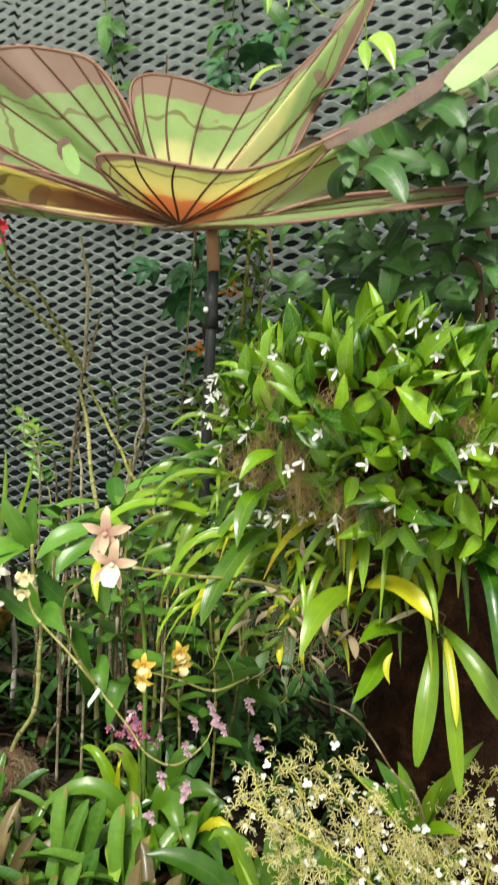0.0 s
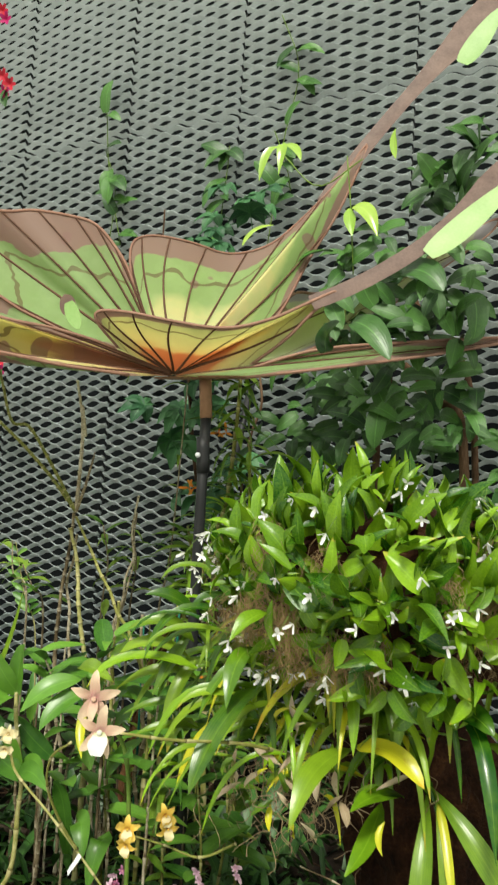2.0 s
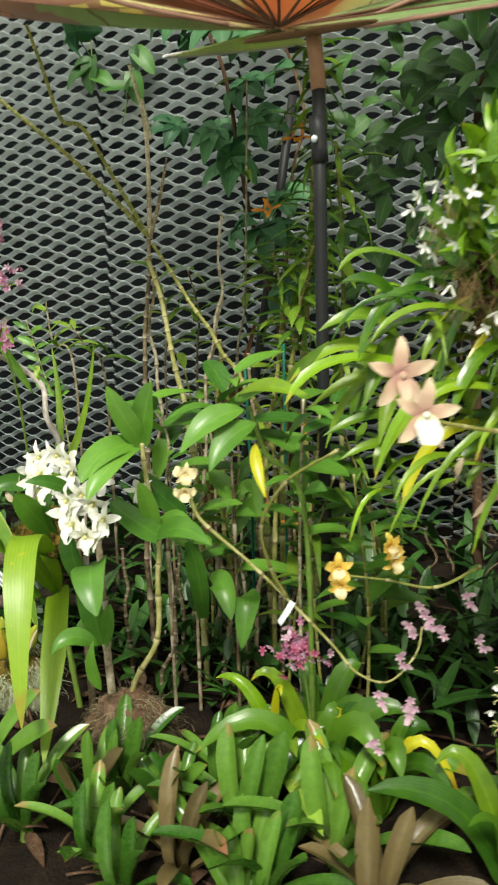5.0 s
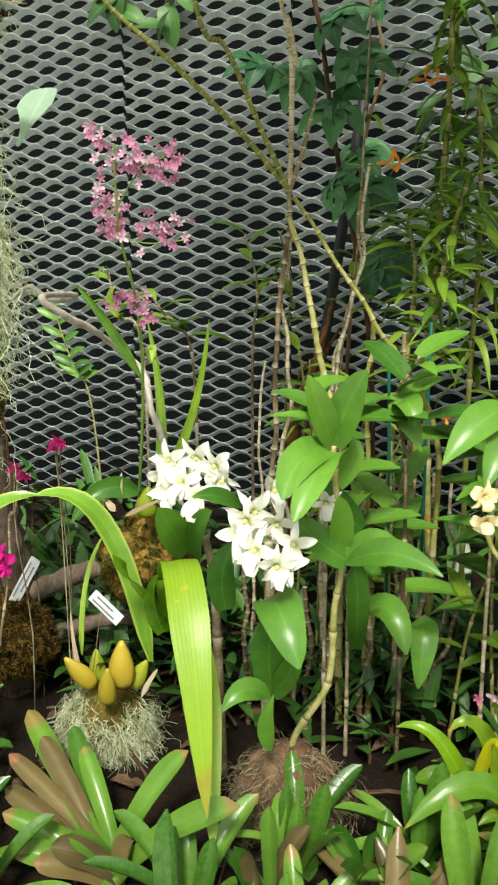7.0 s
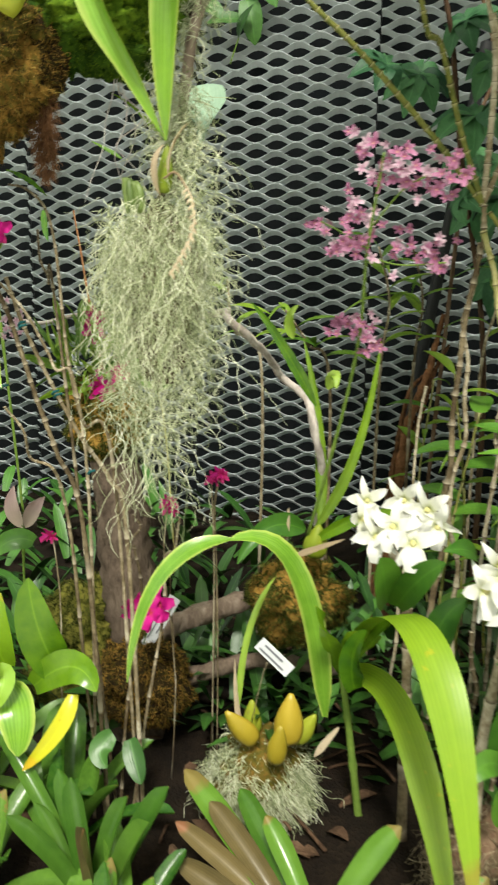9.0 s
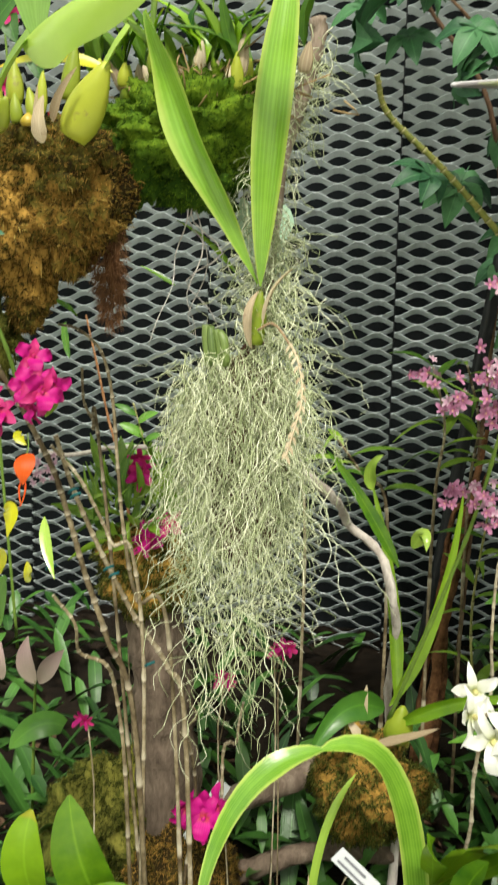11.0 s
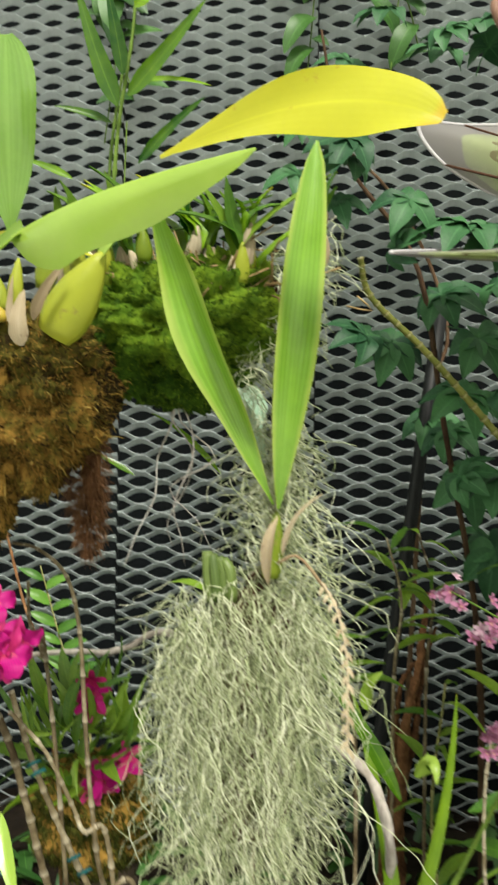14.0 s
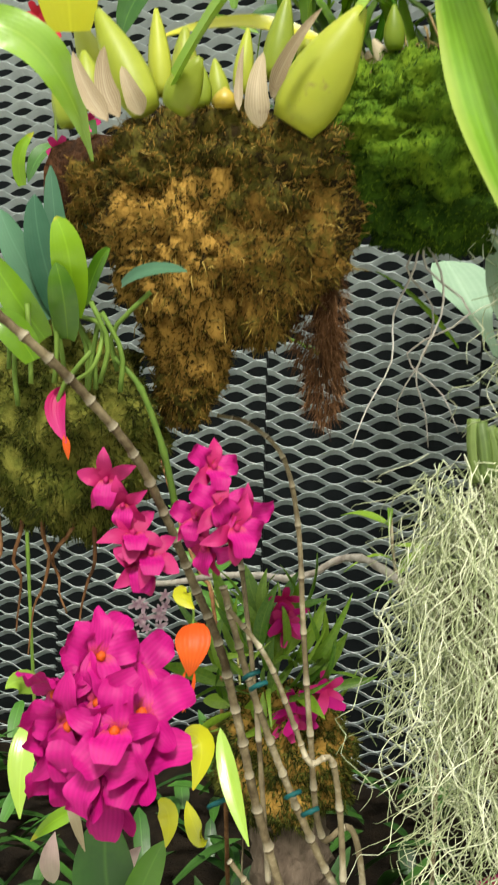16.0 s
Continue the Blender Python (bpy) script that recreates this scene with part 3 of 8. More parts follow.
# ---- butterfly sculpture on a pole ----
def wing_material(name, stops, rose, cover, amp, root=None, blotch=0.7):
    """Painted gauze: bands of colour from the root outwards, a rose border, rose blotches, a wavy brown line and a dark root."""
    m, nt, b = nodes(name)
    tc = nt.nodes.new("ShaderNodeTexCoord")
    uv = nt.nodes.new("ShaderNodeSeparateXYZ")
    nt.links.new(tc.outputs["UV"], uv.inputs[0])
    n = noise_tex(nt, 6, 3)
    off = math_node(nt, "SUBTRACT", n, 0.5)
    s = math_node(nt, "ADD", uv.outputs[1], math_node(nt, "MULTIPLY", off, 0.3))
    col = ramp(nt, s, stops)
    wash = noise_tex(nt, 14, 5)
    col = mixc(nt, ramp(nt, wash, [(0.45, (0, 0, 0)), (0.7, (0.45, 0.45, 0.45))]), col, tuple(min(1, c * 1.1 + 0.08) for c in stops[-2][1]))
    spots = ramp(nt, noise_tex(nt, 7.5, 1.5), [(blotch, (0, 0, 0)), (blotch + 0.01, (0.8, 0.8, 0.8))])
    col = mixc(nt, spots, col, rose)
    big = noise_tex(nt, 4.5, 3.0)
    edge = math_node(nt, "ADD", uv.outputs[1], math_node(nt, "MULTIPLY", math_node(nt, "SUBTRACT", big, 0.5), amp))
    col = mixc(nt, ramp(nt, edge, [(cover, (0, 0, 0)), (cover + 0.008, (0.92, 0.92, 0.92))]), col, rose)
    wig = math_node(nt, "ADD", uv.outputs[1], math_node(nt, "MULTIPLY", math_node(nt, "SINE", math_node(nt, "MULTIPLY", uv.outputs[0], 62.0)), 0.016))
    wig = math_node(nt, "ADD", wig, math_node(nt, "MULTIPLY", off, 0.22))
    wl = math_node(nt, "LESS_THAN", math_node(nt, "ABSOLUTE", math_node(nt, "SUBTRACT", wig, cover - 0.13)), 0.012)
    col = mixc(nt, math_node(nt, "MULTIPLY", wl, 0.6), col, (0.22, 0.12, 0.06))
    if root:
        scal = math_node(nt, "ABSOLUTE", math_node(nt, "SINE", math_node(nt, "MULTIPLY", uv.outputs[0], 26.0)))
        near = math_node(nt, "SUBTRACT", uv.outputs[1], math_node(nt, "MULTIPLY", scal, 0.05))
        col = mixc(nt, ramp(nt, near, [(0.38, (0.85, 0.85, 0.85)), (0.44, (0, 0, 0))]), col, root)
    nt.links.new(col, b.inputs["Base Color"])
    b.inputs["Roughness"].default_value = 0.5
    b.inputs["Specular IOR Level"].default_value = 0.25
    bump(nt, b, wash, 0.15, 0.002)
    t = nt.nodes.new("ShaderNodeBsdfTranslucent")
    nt.links.new(col, t.inputs[0])
    mix = nt.nodes.new("ShaderNodeMixShader")
    mix.inputs[0].default_value = 0.7
    nt.links.new(b.outputs[0], mix.inputs[1])
    nt.links.new(t.outputs[0], mix.inputs[2])
    nt.links.new(mix.outputs[0], nt.nodes["Material Output"].inputs[0])
    return m


ROSE = (0.47, 0.31, 0.27)
M_wing = wing_material("painted green wing", [(0.0, (0.55, 0.24, 0.12)), (0.14, (0.80, 0.56, 0.24)), (0.30, (0.86, 0.80, 0.50)), (0.50, (0.80, 0.78, 0.42)), (0.60, (0.46, 0.60, 0.26)), (1.0, (0.44, 0.58, 0.26))], ROSE, 0.88, 0.22, blotch=0.66)
M_wing_rose = wing_material("painted rose wing", [(0.0, (0.44, 0.24, 0.14)), (0.16, (0.52, 0.50, 0.22)), (0.30, (0.40, 0.56, 0.24)), (0.55, (0.44, 0.58, 0.27)), (0.8, (0.42, 0.55, 0.26)), (1.0, (0.50, 0.56, 0.32))], ROSE, 0.76, 0.9, blotch=0.7)
M_wing_gold = wing_material("painted golden wing", [(0.0, (0.40, 0.15, 0.09)), (0.30, (0.74, 0.40, 0.18)), (0.42, (0.86, 0.64, 0.30)), (0.60, (0.86, 0.76, 0.40)), (0.80, (0.74, 0.72, 0.38)), (1.0, (0.58, 0.60, 0.32))], ROSE, 0.95, 0.15, root=(0.76, 0.34, 0.16), blotch=0.68)
M_wing_pale = wing_material("pale wing", [(0.0, (0.50, 0.48, 0.30)), (0.3, (0.62, 0.68, 0.36)), (0.6, (0.66, 0.72, 0.40)), (0.8, (0.62, 0.66, 0.44)), (1.0, (0.56, 0.55, 0.54))], (0.50, 0.47, 0.48), 0.9, 0.3, blotch=0.8)
M_wing_front = wing_material("painted rose and yellow wing", [(0.0, (0.56, 0.24, 0.13)), (0.25, (0.84, 0.54, 0.24)), (0.5, (0.86, 0.76, 0.38)), (0.75, (0.78, 0.74, 0.38)), (1.0, (0.66, 0.62, 0.38))], ROSE, 0.74, 0.9, root=(0.56, 0.32, 0.24), blotch=0.6)
M_spot = rough_material("pale green paint", [(0.3, (0.17, 0.29, 0.09)), (0.7, (0.26, 0.37, 0.15))], 12, 0.35, 0.1)
M_tail = rough_material("dark brown tail", [(0.3, (0.07, 0.042, 0.034)), (0.7, (0.15, 0.10, 0.08))], 16, 0.45, 0.2, 0.001)
M_vein = rough_material("dark brown wing rim", [(0.2, (0.05, 0.022, 0.012)), (0.8, (0.13, 0.065, 0.04))], 30, 0.5, 0.2, 0.001)
M_rim = rough_material("brown wing rim", [(0.2, (0.17, 0.085, 0.06)), (0.8, (0.30, 0.18, 0.13))], 30, 0.5, 0.2, 0.001)


M_edge = rough_material("grey wing edge", [(0.3, (0.38, 0.36, 0.38)), (0.7, (0.55, 0.53, 0.55))], 20, 0.5, 0.1)


def wing(parent, root, margin, sag, veins, rim=0.0045, label="", mat=None, edging=None):
    root = V(root)
    ns, nr = 14, 40
    edge = spline(margin, nr)
    P = np.zeros((ns, nr, 3))
    for i in range(ns):
        s = 0.03 + 0.97 * i / (ns - 1)
        for j in range(nr):
            P[i, j] = root + (edge[j] - root) * s + V((0, 0, -sag)) * math.sin(math.pi * s) ** 0.8
    g = Geo()
    g.grid(P)
    Q = P[:, ::-1] + V((0, 0.0, -0.003))
    g.grid(Q, False, [1 - j / (nr - 1) for j in range(nr)])
    w = part("wing", g, mat or M_wing, parent, label)
    g = Geo()
    tube(g, [P[-1, j] for j in range(nr)], rim, nr * 2, 6)
    part("rim", g, edging or M_rim, w)
    for v in veins:
        g = Geo()
        # each vein bows away from the middle of its wing
        rib = []
        for i in range(ns):
            j = (v + 0.11 * (v - 0.5) * math.sin(math.pi * i / (ns - 1))) * (nr - 1)
            a = min(nr - 2, max(0, int(j)))
            rib.append(P[i, a] + (P[i, a + 1] - P[i, a]) * (j - a) + V((0, -0.002, -0.001)))
        tube(g, rib, (0.0040, 0.0026), 18, 5)
        part("vein", g, M_vein, w)
    return w




def tail(parent, p0, p1, p2, width, spot):
    g = Geo()
    blade(g, p0, p1, p2, width, (0.3, -0.9, 0.4), "spoon", 0.05, 20, 0.004)
    t = part("tail", g, M_tail, parent, "long brown tail")
    g = Geo()
    blade(g, *spot, width * 0.62, (0.3, -0.9, 0.4), "oval", 0.05, 10, 0.002)
    part("tail_spot", g, M_spot, t, "pale green spot on the tail")


base_c = (-1.179, 1.784, 1.984)
butterfly = thing("butterfly_sculpture", (-1.113, 1.873, 0.326), "large butterfly sculpture with painted translucent wings on a black pole", "sculpture")
g = Geo()
tube(g, [(-1.130, 1.873, 1.985), (-1.119, 1.873, 1.873)], 0.0175, 4, 14)
part("socket", g, M_wood, butterfly, "brown wooden socket")
g = Geo()
tube(g, [(-1.120, 1.873, 1.879), (-1.111, 1.873, 0.140)], 0.0150, 8, 14)
part("pole", g, M_frame, butterfly, "black metal pole")
g = Geo()
tube(g, [(-1.125, 1.873, 1.819), (-1.117, 1.873, 1.719)], 0.0185, 4, 14)
collar = part("collar", g, M_frame, butterfly, "black pole collar")
g = Geo()
lump(g, (-1.123, 1.847, 1.767), (0.008, 0.008, 0.008), 1, 0.02, 8, 6)
part("screw", g, M_tag, collar, "bright screw head")
g = Geo()
P = np.array([[V((-1.131, 1.839, 1.983)) + V((r * math.cos(a), 0.16 * r * math.sin(a), h)) for a in np.linspace(0, 2 * math.pi, 25)[:-1]] for r, h in ((0.01, -0.001), (0.14, -0.001), (0.152, 0.0), (0.152, 0.003), (0.01, 0.004))])
g.grid(P, True)
part("body", g, M_wood, butterfly, "flat brown base plate of the butterfly")
w = wing(butterfly, base_c, [(-1.301, 1.775, 2.161), (-1.361, 1.800, 2.285), (-1.386, 1.829, 2.387), (-1.350, 1.876, 2.424), (-1.262, 1.952, 2.420), (-1.175, 2.043, 2.404), (-1.081, 2.120, 2.446), (-1.003, 2.188, 2.545), (-0.909, 2.262, 2.691), (-0.844, 2.322, 2.821), (-0.895, 2.243, 2.588), (-0.953, 2.158, 2.407), (-0.995, 2.053, 2.210), (-1.054, 1.937, 2.056)], 0.02, (0.12, 0.2, 0.27, 0.34, 0.42, 0.5, 0.58, 0.8, 0.9), rim=0.0045, label="yellow-green hind wing with veins and a rose border")
tail(w, (-0.948, 2.229, 2.608), (-0.793, 2.374, 2.956), (-0.483, 2.595, 3.406), 0.1203, ((-0.586, 2.476, 3.125), (-0.547, 2.509, 3.200), (-0.481, 2.553, 3.342)))
w = wing(butterfly, base_c, [(-1.279, 1.655, 2.040), (-1.297, 1.584, 2.093), (-1.285, 1.574, 2.119), (-1.199, 1.589, 2.115), (-1.096, 1.643, 2.099), (-0.981, 1.703, 2.090), (-0.880, 1.755, 2.119), (-0.803, 1.823, 2.175), (-0.745, 1.867, 2.212), (-0.801, 1.840, 2.149), (-0.862, 1.825, 2.082), (-0.950, 1.812, 2.015)], 0.0, (0.1, 0.2, 0.28, 0.36, 0.44, 0.52, 0.6, 0.68, 0.85), rim=0.0045, label="orange and yellow hind wing with veins", mat=M_wing_gold)
tail(w, (-0.796, 1.826, 2.175), (-0.569, 1.971, 2.287), (-0.319, 2.179, 2.645), 0.1160, ((-0.534, 1.973, 2.326), (-0.455, 2.026, 2.406), (-0.335, 2.113, 2.567)))
wing(butterfly, base_c, [(-1.296, 1.763, 2.157), (-1.331, 1.756, 2.270), (-1.381, 1.742, 2.351), (-1.442, 1.724, 2.416), (-1.509, 1.703, 2.440), (-1.620, 1.660, 2.456), (-1.721, 1.607, 2.449), (-2.008, 1.581, 2.527), (-1.723, 1.489, 2.177), (-1.726, 1.457, 2.091), (-1.710, 1.456, 2.035), (-1.636, 1.514, 2.003), (-1.672, 1.522, 2.190), (-1.559, 1.582, 2.136), (-1.390, 1.673, 2.053)], 0.01, (0.07, 0.14, 0.21, 0.28, 0.35, 0.42, 0.5, 0.86, 0.92), rim=0.005, label="green and rose fore wing with veins", mat=M_wing_rose)
wing(butterfly, base_c, [(-1.286, 1.652, 2.036), (-1.321, 1.588, 2.050), (-1.385, 1.509, 2.065), (-1.459, 1.425, 2.074), (-1.719, 1.400, 2.140), (-1.816, 1.317, 2.092), (-1.693, 1.383, 2.009), (-1.473, 1.391, 1.987), (-1.359, 1.511, 1.970), (-1.241, 1.662, 1.965)], 0.0, (0.12, 0.22, 0.32, 0.42, 0.66, 0.76, 0.86), rim=0.0045, label="rose and yellow fore wing, nearly edge-on", mat=M_wing_front)
wing(butterfly, base_c, [(-1.295, 2.452, 2.193), (-1.461, 2.437, 2.185), (-1.625, 2.436, 2.175), (-1.789, 2.430, 2.169), (-1.709, 2.413, 2.154), (-1.468, 2.394, 2.135), (-1.305, 2.408, 2.134)], 0.0, (), rim=0.004, label="grey-green wing with its edge towards the path", mat=M_wing_pale, edging=M_edge)
wing(butterfly, base_c, [(-1.462, 2.112, 2.377), (-1.561, 2.114, 2.332), (-1.674, 2.117, 2.328), (-1.769, 2.123, 2.335), (-1.736, 2.108, 2.262), (-1.650, 2.086, 2.192), (-1.528, 2.067, 2.134), (-1.449, 2.073, 2.116)], 0.0, (0.3, 0.6), rim=0.004, label="pale green wing with a grey border", mat=M_wing_pale, edging=M_edge)
wing(butterfly, base_c, [(-1.062, 2.051, 2.111), (-1.024, 2.185, 2.297), (-0.978, 2.298, 2.332), (-0.859, 2.389, 2.366), (-0.745, 2.506, 2.437), (-0.514, 2.679, 2.653), (-0.512, 2.681, 2.614), (-0.678, 2.541, 2.433), (-0.844, 2.371, 2.241), (-1.000, 2.085, 2.065)], 0.0, (0.3, 0.7), rim=0.005, label="pale translucent wing", mat=M_wing_pale)
wing(butterfly, base_c, [(-1.026, 1.923, 2.020), (-0.866, 2.063, 2.099), (-0.659, 2.260, 2.153), (-0.435, 2.464, 2.201), (-0.362, 2.532, 2.210), (-0.590, 2.266, 2.113), (-0.843, 2.018, 2.033), (-1.014, 1.870, 1.986)], 0.0, (0.3, 0.6), rim=0.005, label="dull green wing, nearly edge-on", mat=M_wing_rose)


# eye spot painted beside the root of the fore wing
eye = V((-1.384, 1.56, 2.132))
g = Geo()
blade(g, eye + V((-0.012, 0, 0.034)), eye + V((0.004, 0, 0.006)), eye + V((0.016, 0, -0.022)), 0.046, (0.2, -1, 0.2), "round", 0.05, 10, 0.0012)
spot_ = part("eye_spot", g, M_tail, butterfly, "dark brown eye spot")
g = Geo()
blade(g, eye + V((0.008, -0.004, 0.012)), eye + V((0.030, -0.004, -0.030)), eye + V((0.050, -0.004, -0.062)), 0.040, (0.2, -1, 0.2), "oval", 0.05, 10, 0.0012)
part("eye_spot_lobe", g, M_spot, spot_, "pale green lobe of the eye spot")

# ---- shared leaves, petals and small builders ----
def palm_leaves(name, material):
    """Compound leaves of five to seven drooping leaflets on a stalk, of unit length, facing +z."""
    out = []
    for v in range(3):
        g = Geo()
        n = 5 + v
        for k in range(n):
            a = math.pi * (0.5 + (k / (n - 1) - 0.5) * 1.35)
            L = 0.72 * (0.72 + 0.28 * math.sin(a))
            d = V((math.cos(a), math.sin(a), 0))
            c = V((0, 0.30, 0))
            blade(g, c, c + d * L * 0.5 + V((0, 0, 0.10)), c + d * L + V((0, 0, -0.22 - 0.05 * (k % 2))), 0.38, (0, 0, 1), "lance", 0.25, 8, 0.006, 0.1, seed=k + v)
        tube(g, [(0, -0.2, -0.1), (0, 0.1, 0.02), (0, 0.30, 0)], 0.012, 6, 5)
        me = g.mesh(name)
        me.materials.append(material)
        out.append(me)
    return out


B_palm = palm_leaves("leaf", L_palm)
B_bush = unit_leaves("leaf", ["heart", "lance", "lance", "heart", "lance"], [0.48, 0.32, 0.27, 0.44, 0.36], [0.5, 0.2, 1.0, -0.4, 0.7], L_bush, 0.42, 0.12, n=10)
B_dark = unit_leaves("leaf", ["oval", "oval", "lance", "oval"], [0.52, 0.46, 0.42, 0.56], [0.5, 0.9, 0.4, 0.7], L_dark, 0.22, 0.06)
B_cane = unit_leaves("leaf", ["lance", "spear", "lance"], [0.24, 0.17, 0.2], [0.6, 1.1, 0.3], L_cane, 0.25, 0.06)
B_cattle = unit_leaves("leaf", ["oval", "lance", "oval"], [0.36, 0.3, 0.4], [0.3, 0.6, 0.2], L_cattle, 0.25, 0.05)
B_brom = unit_leaves("leaf", ["tongue", "tongue", "tongue"], [0.185, 0.165, 0.205], [0.45, 0.8, 0.15], L_brom, 0.7, 0.02, 0.012, 20)
B_bromb = unit_leaves("leaf", ["tongue", "tongue"], [0.19, 0.17], [0.5, 0.9], L_brombrown, 0.75, 0.02, 0.012, 12)


def leaf(parent, mat, p0, p1, p2, w, kind="lance", up=(0, -0.6, 0.8), fold=0.25, wavy=0.05, twist=0.0, n=12, label="", name="leaf", thick=0.0014):
    g = Geo()
    blade(g, p0, p1, p2, w, up, kind, fold, n, thick, wavy, twist, seed=len(label) + int(abs(p0[0]) * 50))
    return part(name, g, mat, parent, label)


def stem(parent, mat, pts, r, nodes_=0, n=16, sides=7, name="stem", label="", swell=0.3, jag=0.0):
    g = Geo()
    tube(g, pts, r, max(n, nodes_ * 8 + 1), sides, nodes_, swell, jag)
    return part(name, g, mat, parent, label)


def petals(name, kinds, widths, bends, mat, wavy=0.26):
    return unit_leaves(name, kinds, widths, bends, mat, 0.15, wavy, 0.005, 12)


def bloom(parent, centre, face, size, sepal, petal, lip, heart, spread=(90, 18, 162, 234, 306), cup=0.25, roll=0.0):
    """An orchid flower: three sepals, two broad petals, a lip and a column."""
    c, f = V(centre), unit(V(face))
    s = np.cross(f, (0, 0, 1))
    s = unit(s) if np.linalg.norm(s) > 0.1 else V((1, 0, 0))
    u = np.cross(s, f)
    g = Geo()
    lump(g, c + f * size * 0.12, (size * 0.055,) * 3, 2, 0.1, 8, 6)
    fl = part("flower", g, heart, parent)
    for k, deg in enumerate(spread):
        a = radians(deg) + roll
        way = unit(s * math.cos(a) + u * math.sin(a) + f * cup)
        src = petal if k in (1, 2) else sepal
        part("petal", src[k % len(src)], None, fl, at=aim(c, way, f, size * (0.5 if k in (1, 2) else 0.52)))
    way = unit(-u * math.cos(roll) + f * 0.75)
    part("lip", lip[0], None, fl, at=aim(c + f * size * 0.05, way, f, size * 0.45))
    return fl


def little_flower(name, n, size, w, mat, cup=0.3, lip=0.0):
    """One joined mesh of petals, facing -y."""
    g = Geo()
    for k in range(n):
        a = 2 * math.pi * k / n + 0.5 * math.pi
        d = V((math.cos(a), -cup, math.sin(a)))
        L = size * (1 + (lip if k == n // 2 else 0))
        blade(g, (0, 0, 0), d * L * 0.5 + V((0, -0.1 * size, 0)), d * L, w * size * (1 + (lip if k == n // 2 else 0)), (0, -1, 0), "round", 0.1, 5, size * 0.02, light=True)
    me = g.mesh(name)
    me.materials.append(mat)
    return me


def turned(p, face, roll=0.0, s=1.0):
    """The pose of a mesh that faces -y, so that it faces along face."""
    q = Vector(-V(face)).to_track_quat("Y", "Z")
    return Matrix.Translation(p) @ q.to_matrix().to_4x4() @ Matrix.Rotation(roll, 4, "Y") @ Matrix.Diagonal((s, s, s, 1))


def bed(p):
    return (p[0], p[1], bed_height(p[0], p[1]) - 0.01)


def scatter(parent, meshes, n, centre, size, length, seed, lean=(0, 0, 0.7), spread=0.8, jitter=0.45, front=0.85, wide=1.0, shell=(0.8, 1.05), name="leaf"):
    rs = np.random.RandomState(seed)
    c, sz = V(centre), V(size)
    done = 0
    while done < n:
        q = unit(rs.randn(3))
        if q[1] > front:
            continue
        done += 1
        p = c + q * sz * (shell[0] + (shell[1] - shell[0]) * rs.rand())
        way = unit(q * spread + V(lean) + rs.randn(3) * jitter)
        part(name, meshes[done % len(meshes)], None, parent, at=aim(p, way, q + rs.randn(3) * 0.4 + V((0, -0.3, 0.5)), length * (0.7 + 0.6 * rs.rand()), wide * (0.85 + 0.3 * rs.rand())))


def strand(geo, p, length, side, rs, r=0.0010, wander=0.5):
    """A kinked hanging thread: it swings to and fro as it falls."""
    steps = max(5, int(length / 0.015))
    pts, cur, d = [p], p.copy(), side * 0.4 + V((0, 0, -0.6))
    for k in range(steps):
        d = unit(d * 0.45 + V((rs.randn() * wander, rs.randn() * wander * 0.8, -0.5 + rs.randn() * 0.25)))
        cur = cur + d * 0.0175
        pts.append(cur)
    tube(geo, pts, (r, r * 0.6), steps * 2 + 1, 3)


def shoot(geo, p, way, length, rs):
    """A short curled moss shoot."""
    d = unit(way)
    q = p + d * length * 0.6
    tube(geo, [p - d * 0.002, q, q + (d * 0.4 + rs.randn(3) * 0.3 + V((0, 0, -0.3))) * length], (0.0007, 0.0003), 4, 3)


def leafy_cane(parent, pts, r, meshes, n, length, mat=M_gcane, start=0.3, seed=0, droop=0.2, nodes_=14):
    stem(parent, mat, pts, r, nodes_, name="cane")
    rs = np.random.RandomState(seed)
    c = spline(pts, 60)
    for k in range(n):
        v = start + (1 - start) * k / max(1, n - 1)
        p = c[int(v * 59)]
        a = k * 2.4 + rs.rand()
        way = V((math.cos(a), math.sin(a) * 0.7 - 0.15, 0.55 - droop * 2 * rs.rand()))
        part("leaf", meshes[k % len(meshes)], None, parent, at=aim(p, way, (0, -0.3, 1), length * (0.7 + 0.5 * rs.rand())))


# ---- orchid mound with small white flowers, on a cork stump ----
bc = V((-0.483, 1.433, 1.535))
mound = thing("white_flowered_orchid", (bc[0], bc[1], bc[2] - 0.25), "dense mound of glossy green orchid leaves dotted with small white flowers", "orchid")
g = Geo()
lump(g, bc + V((0.02, 0.10, -0.05)), (0.27, 0.20, 0.18), 4, 0.2)
part("root_ball", g, M_cork, mound, "dark root ball")
scatter(mound, B_bush, 430, bc + V((0, 0, 0.01)), (0.285, 0.24, 0.16), 0.070, 5, lean=(0, -0.12, 1.15), spread=0.75, jitter=0.5, front=0.6, shell=(0.72, 1.05))
scatter(mound, B_bush, 280, bc + V((0.03, -0.04, -0.01)), (0.27, 0.23, 0.15), 0.066, 6, lean=(0, -0.25, 0.45), spread=0.7, jitter=0.75, front=0.3, shell=(0.7, 1.08))
scatter(mound, B_bush, 90, bc + V((0.12, -0.05, -0.08)), (0.18, 0.2, 0.14), 0.066, 7, lean=(0, -0.4, -0.1), spread=0.6, jitter=0.7, front=0.2)
g = Geo()
rs = np.random.RandomState(8)
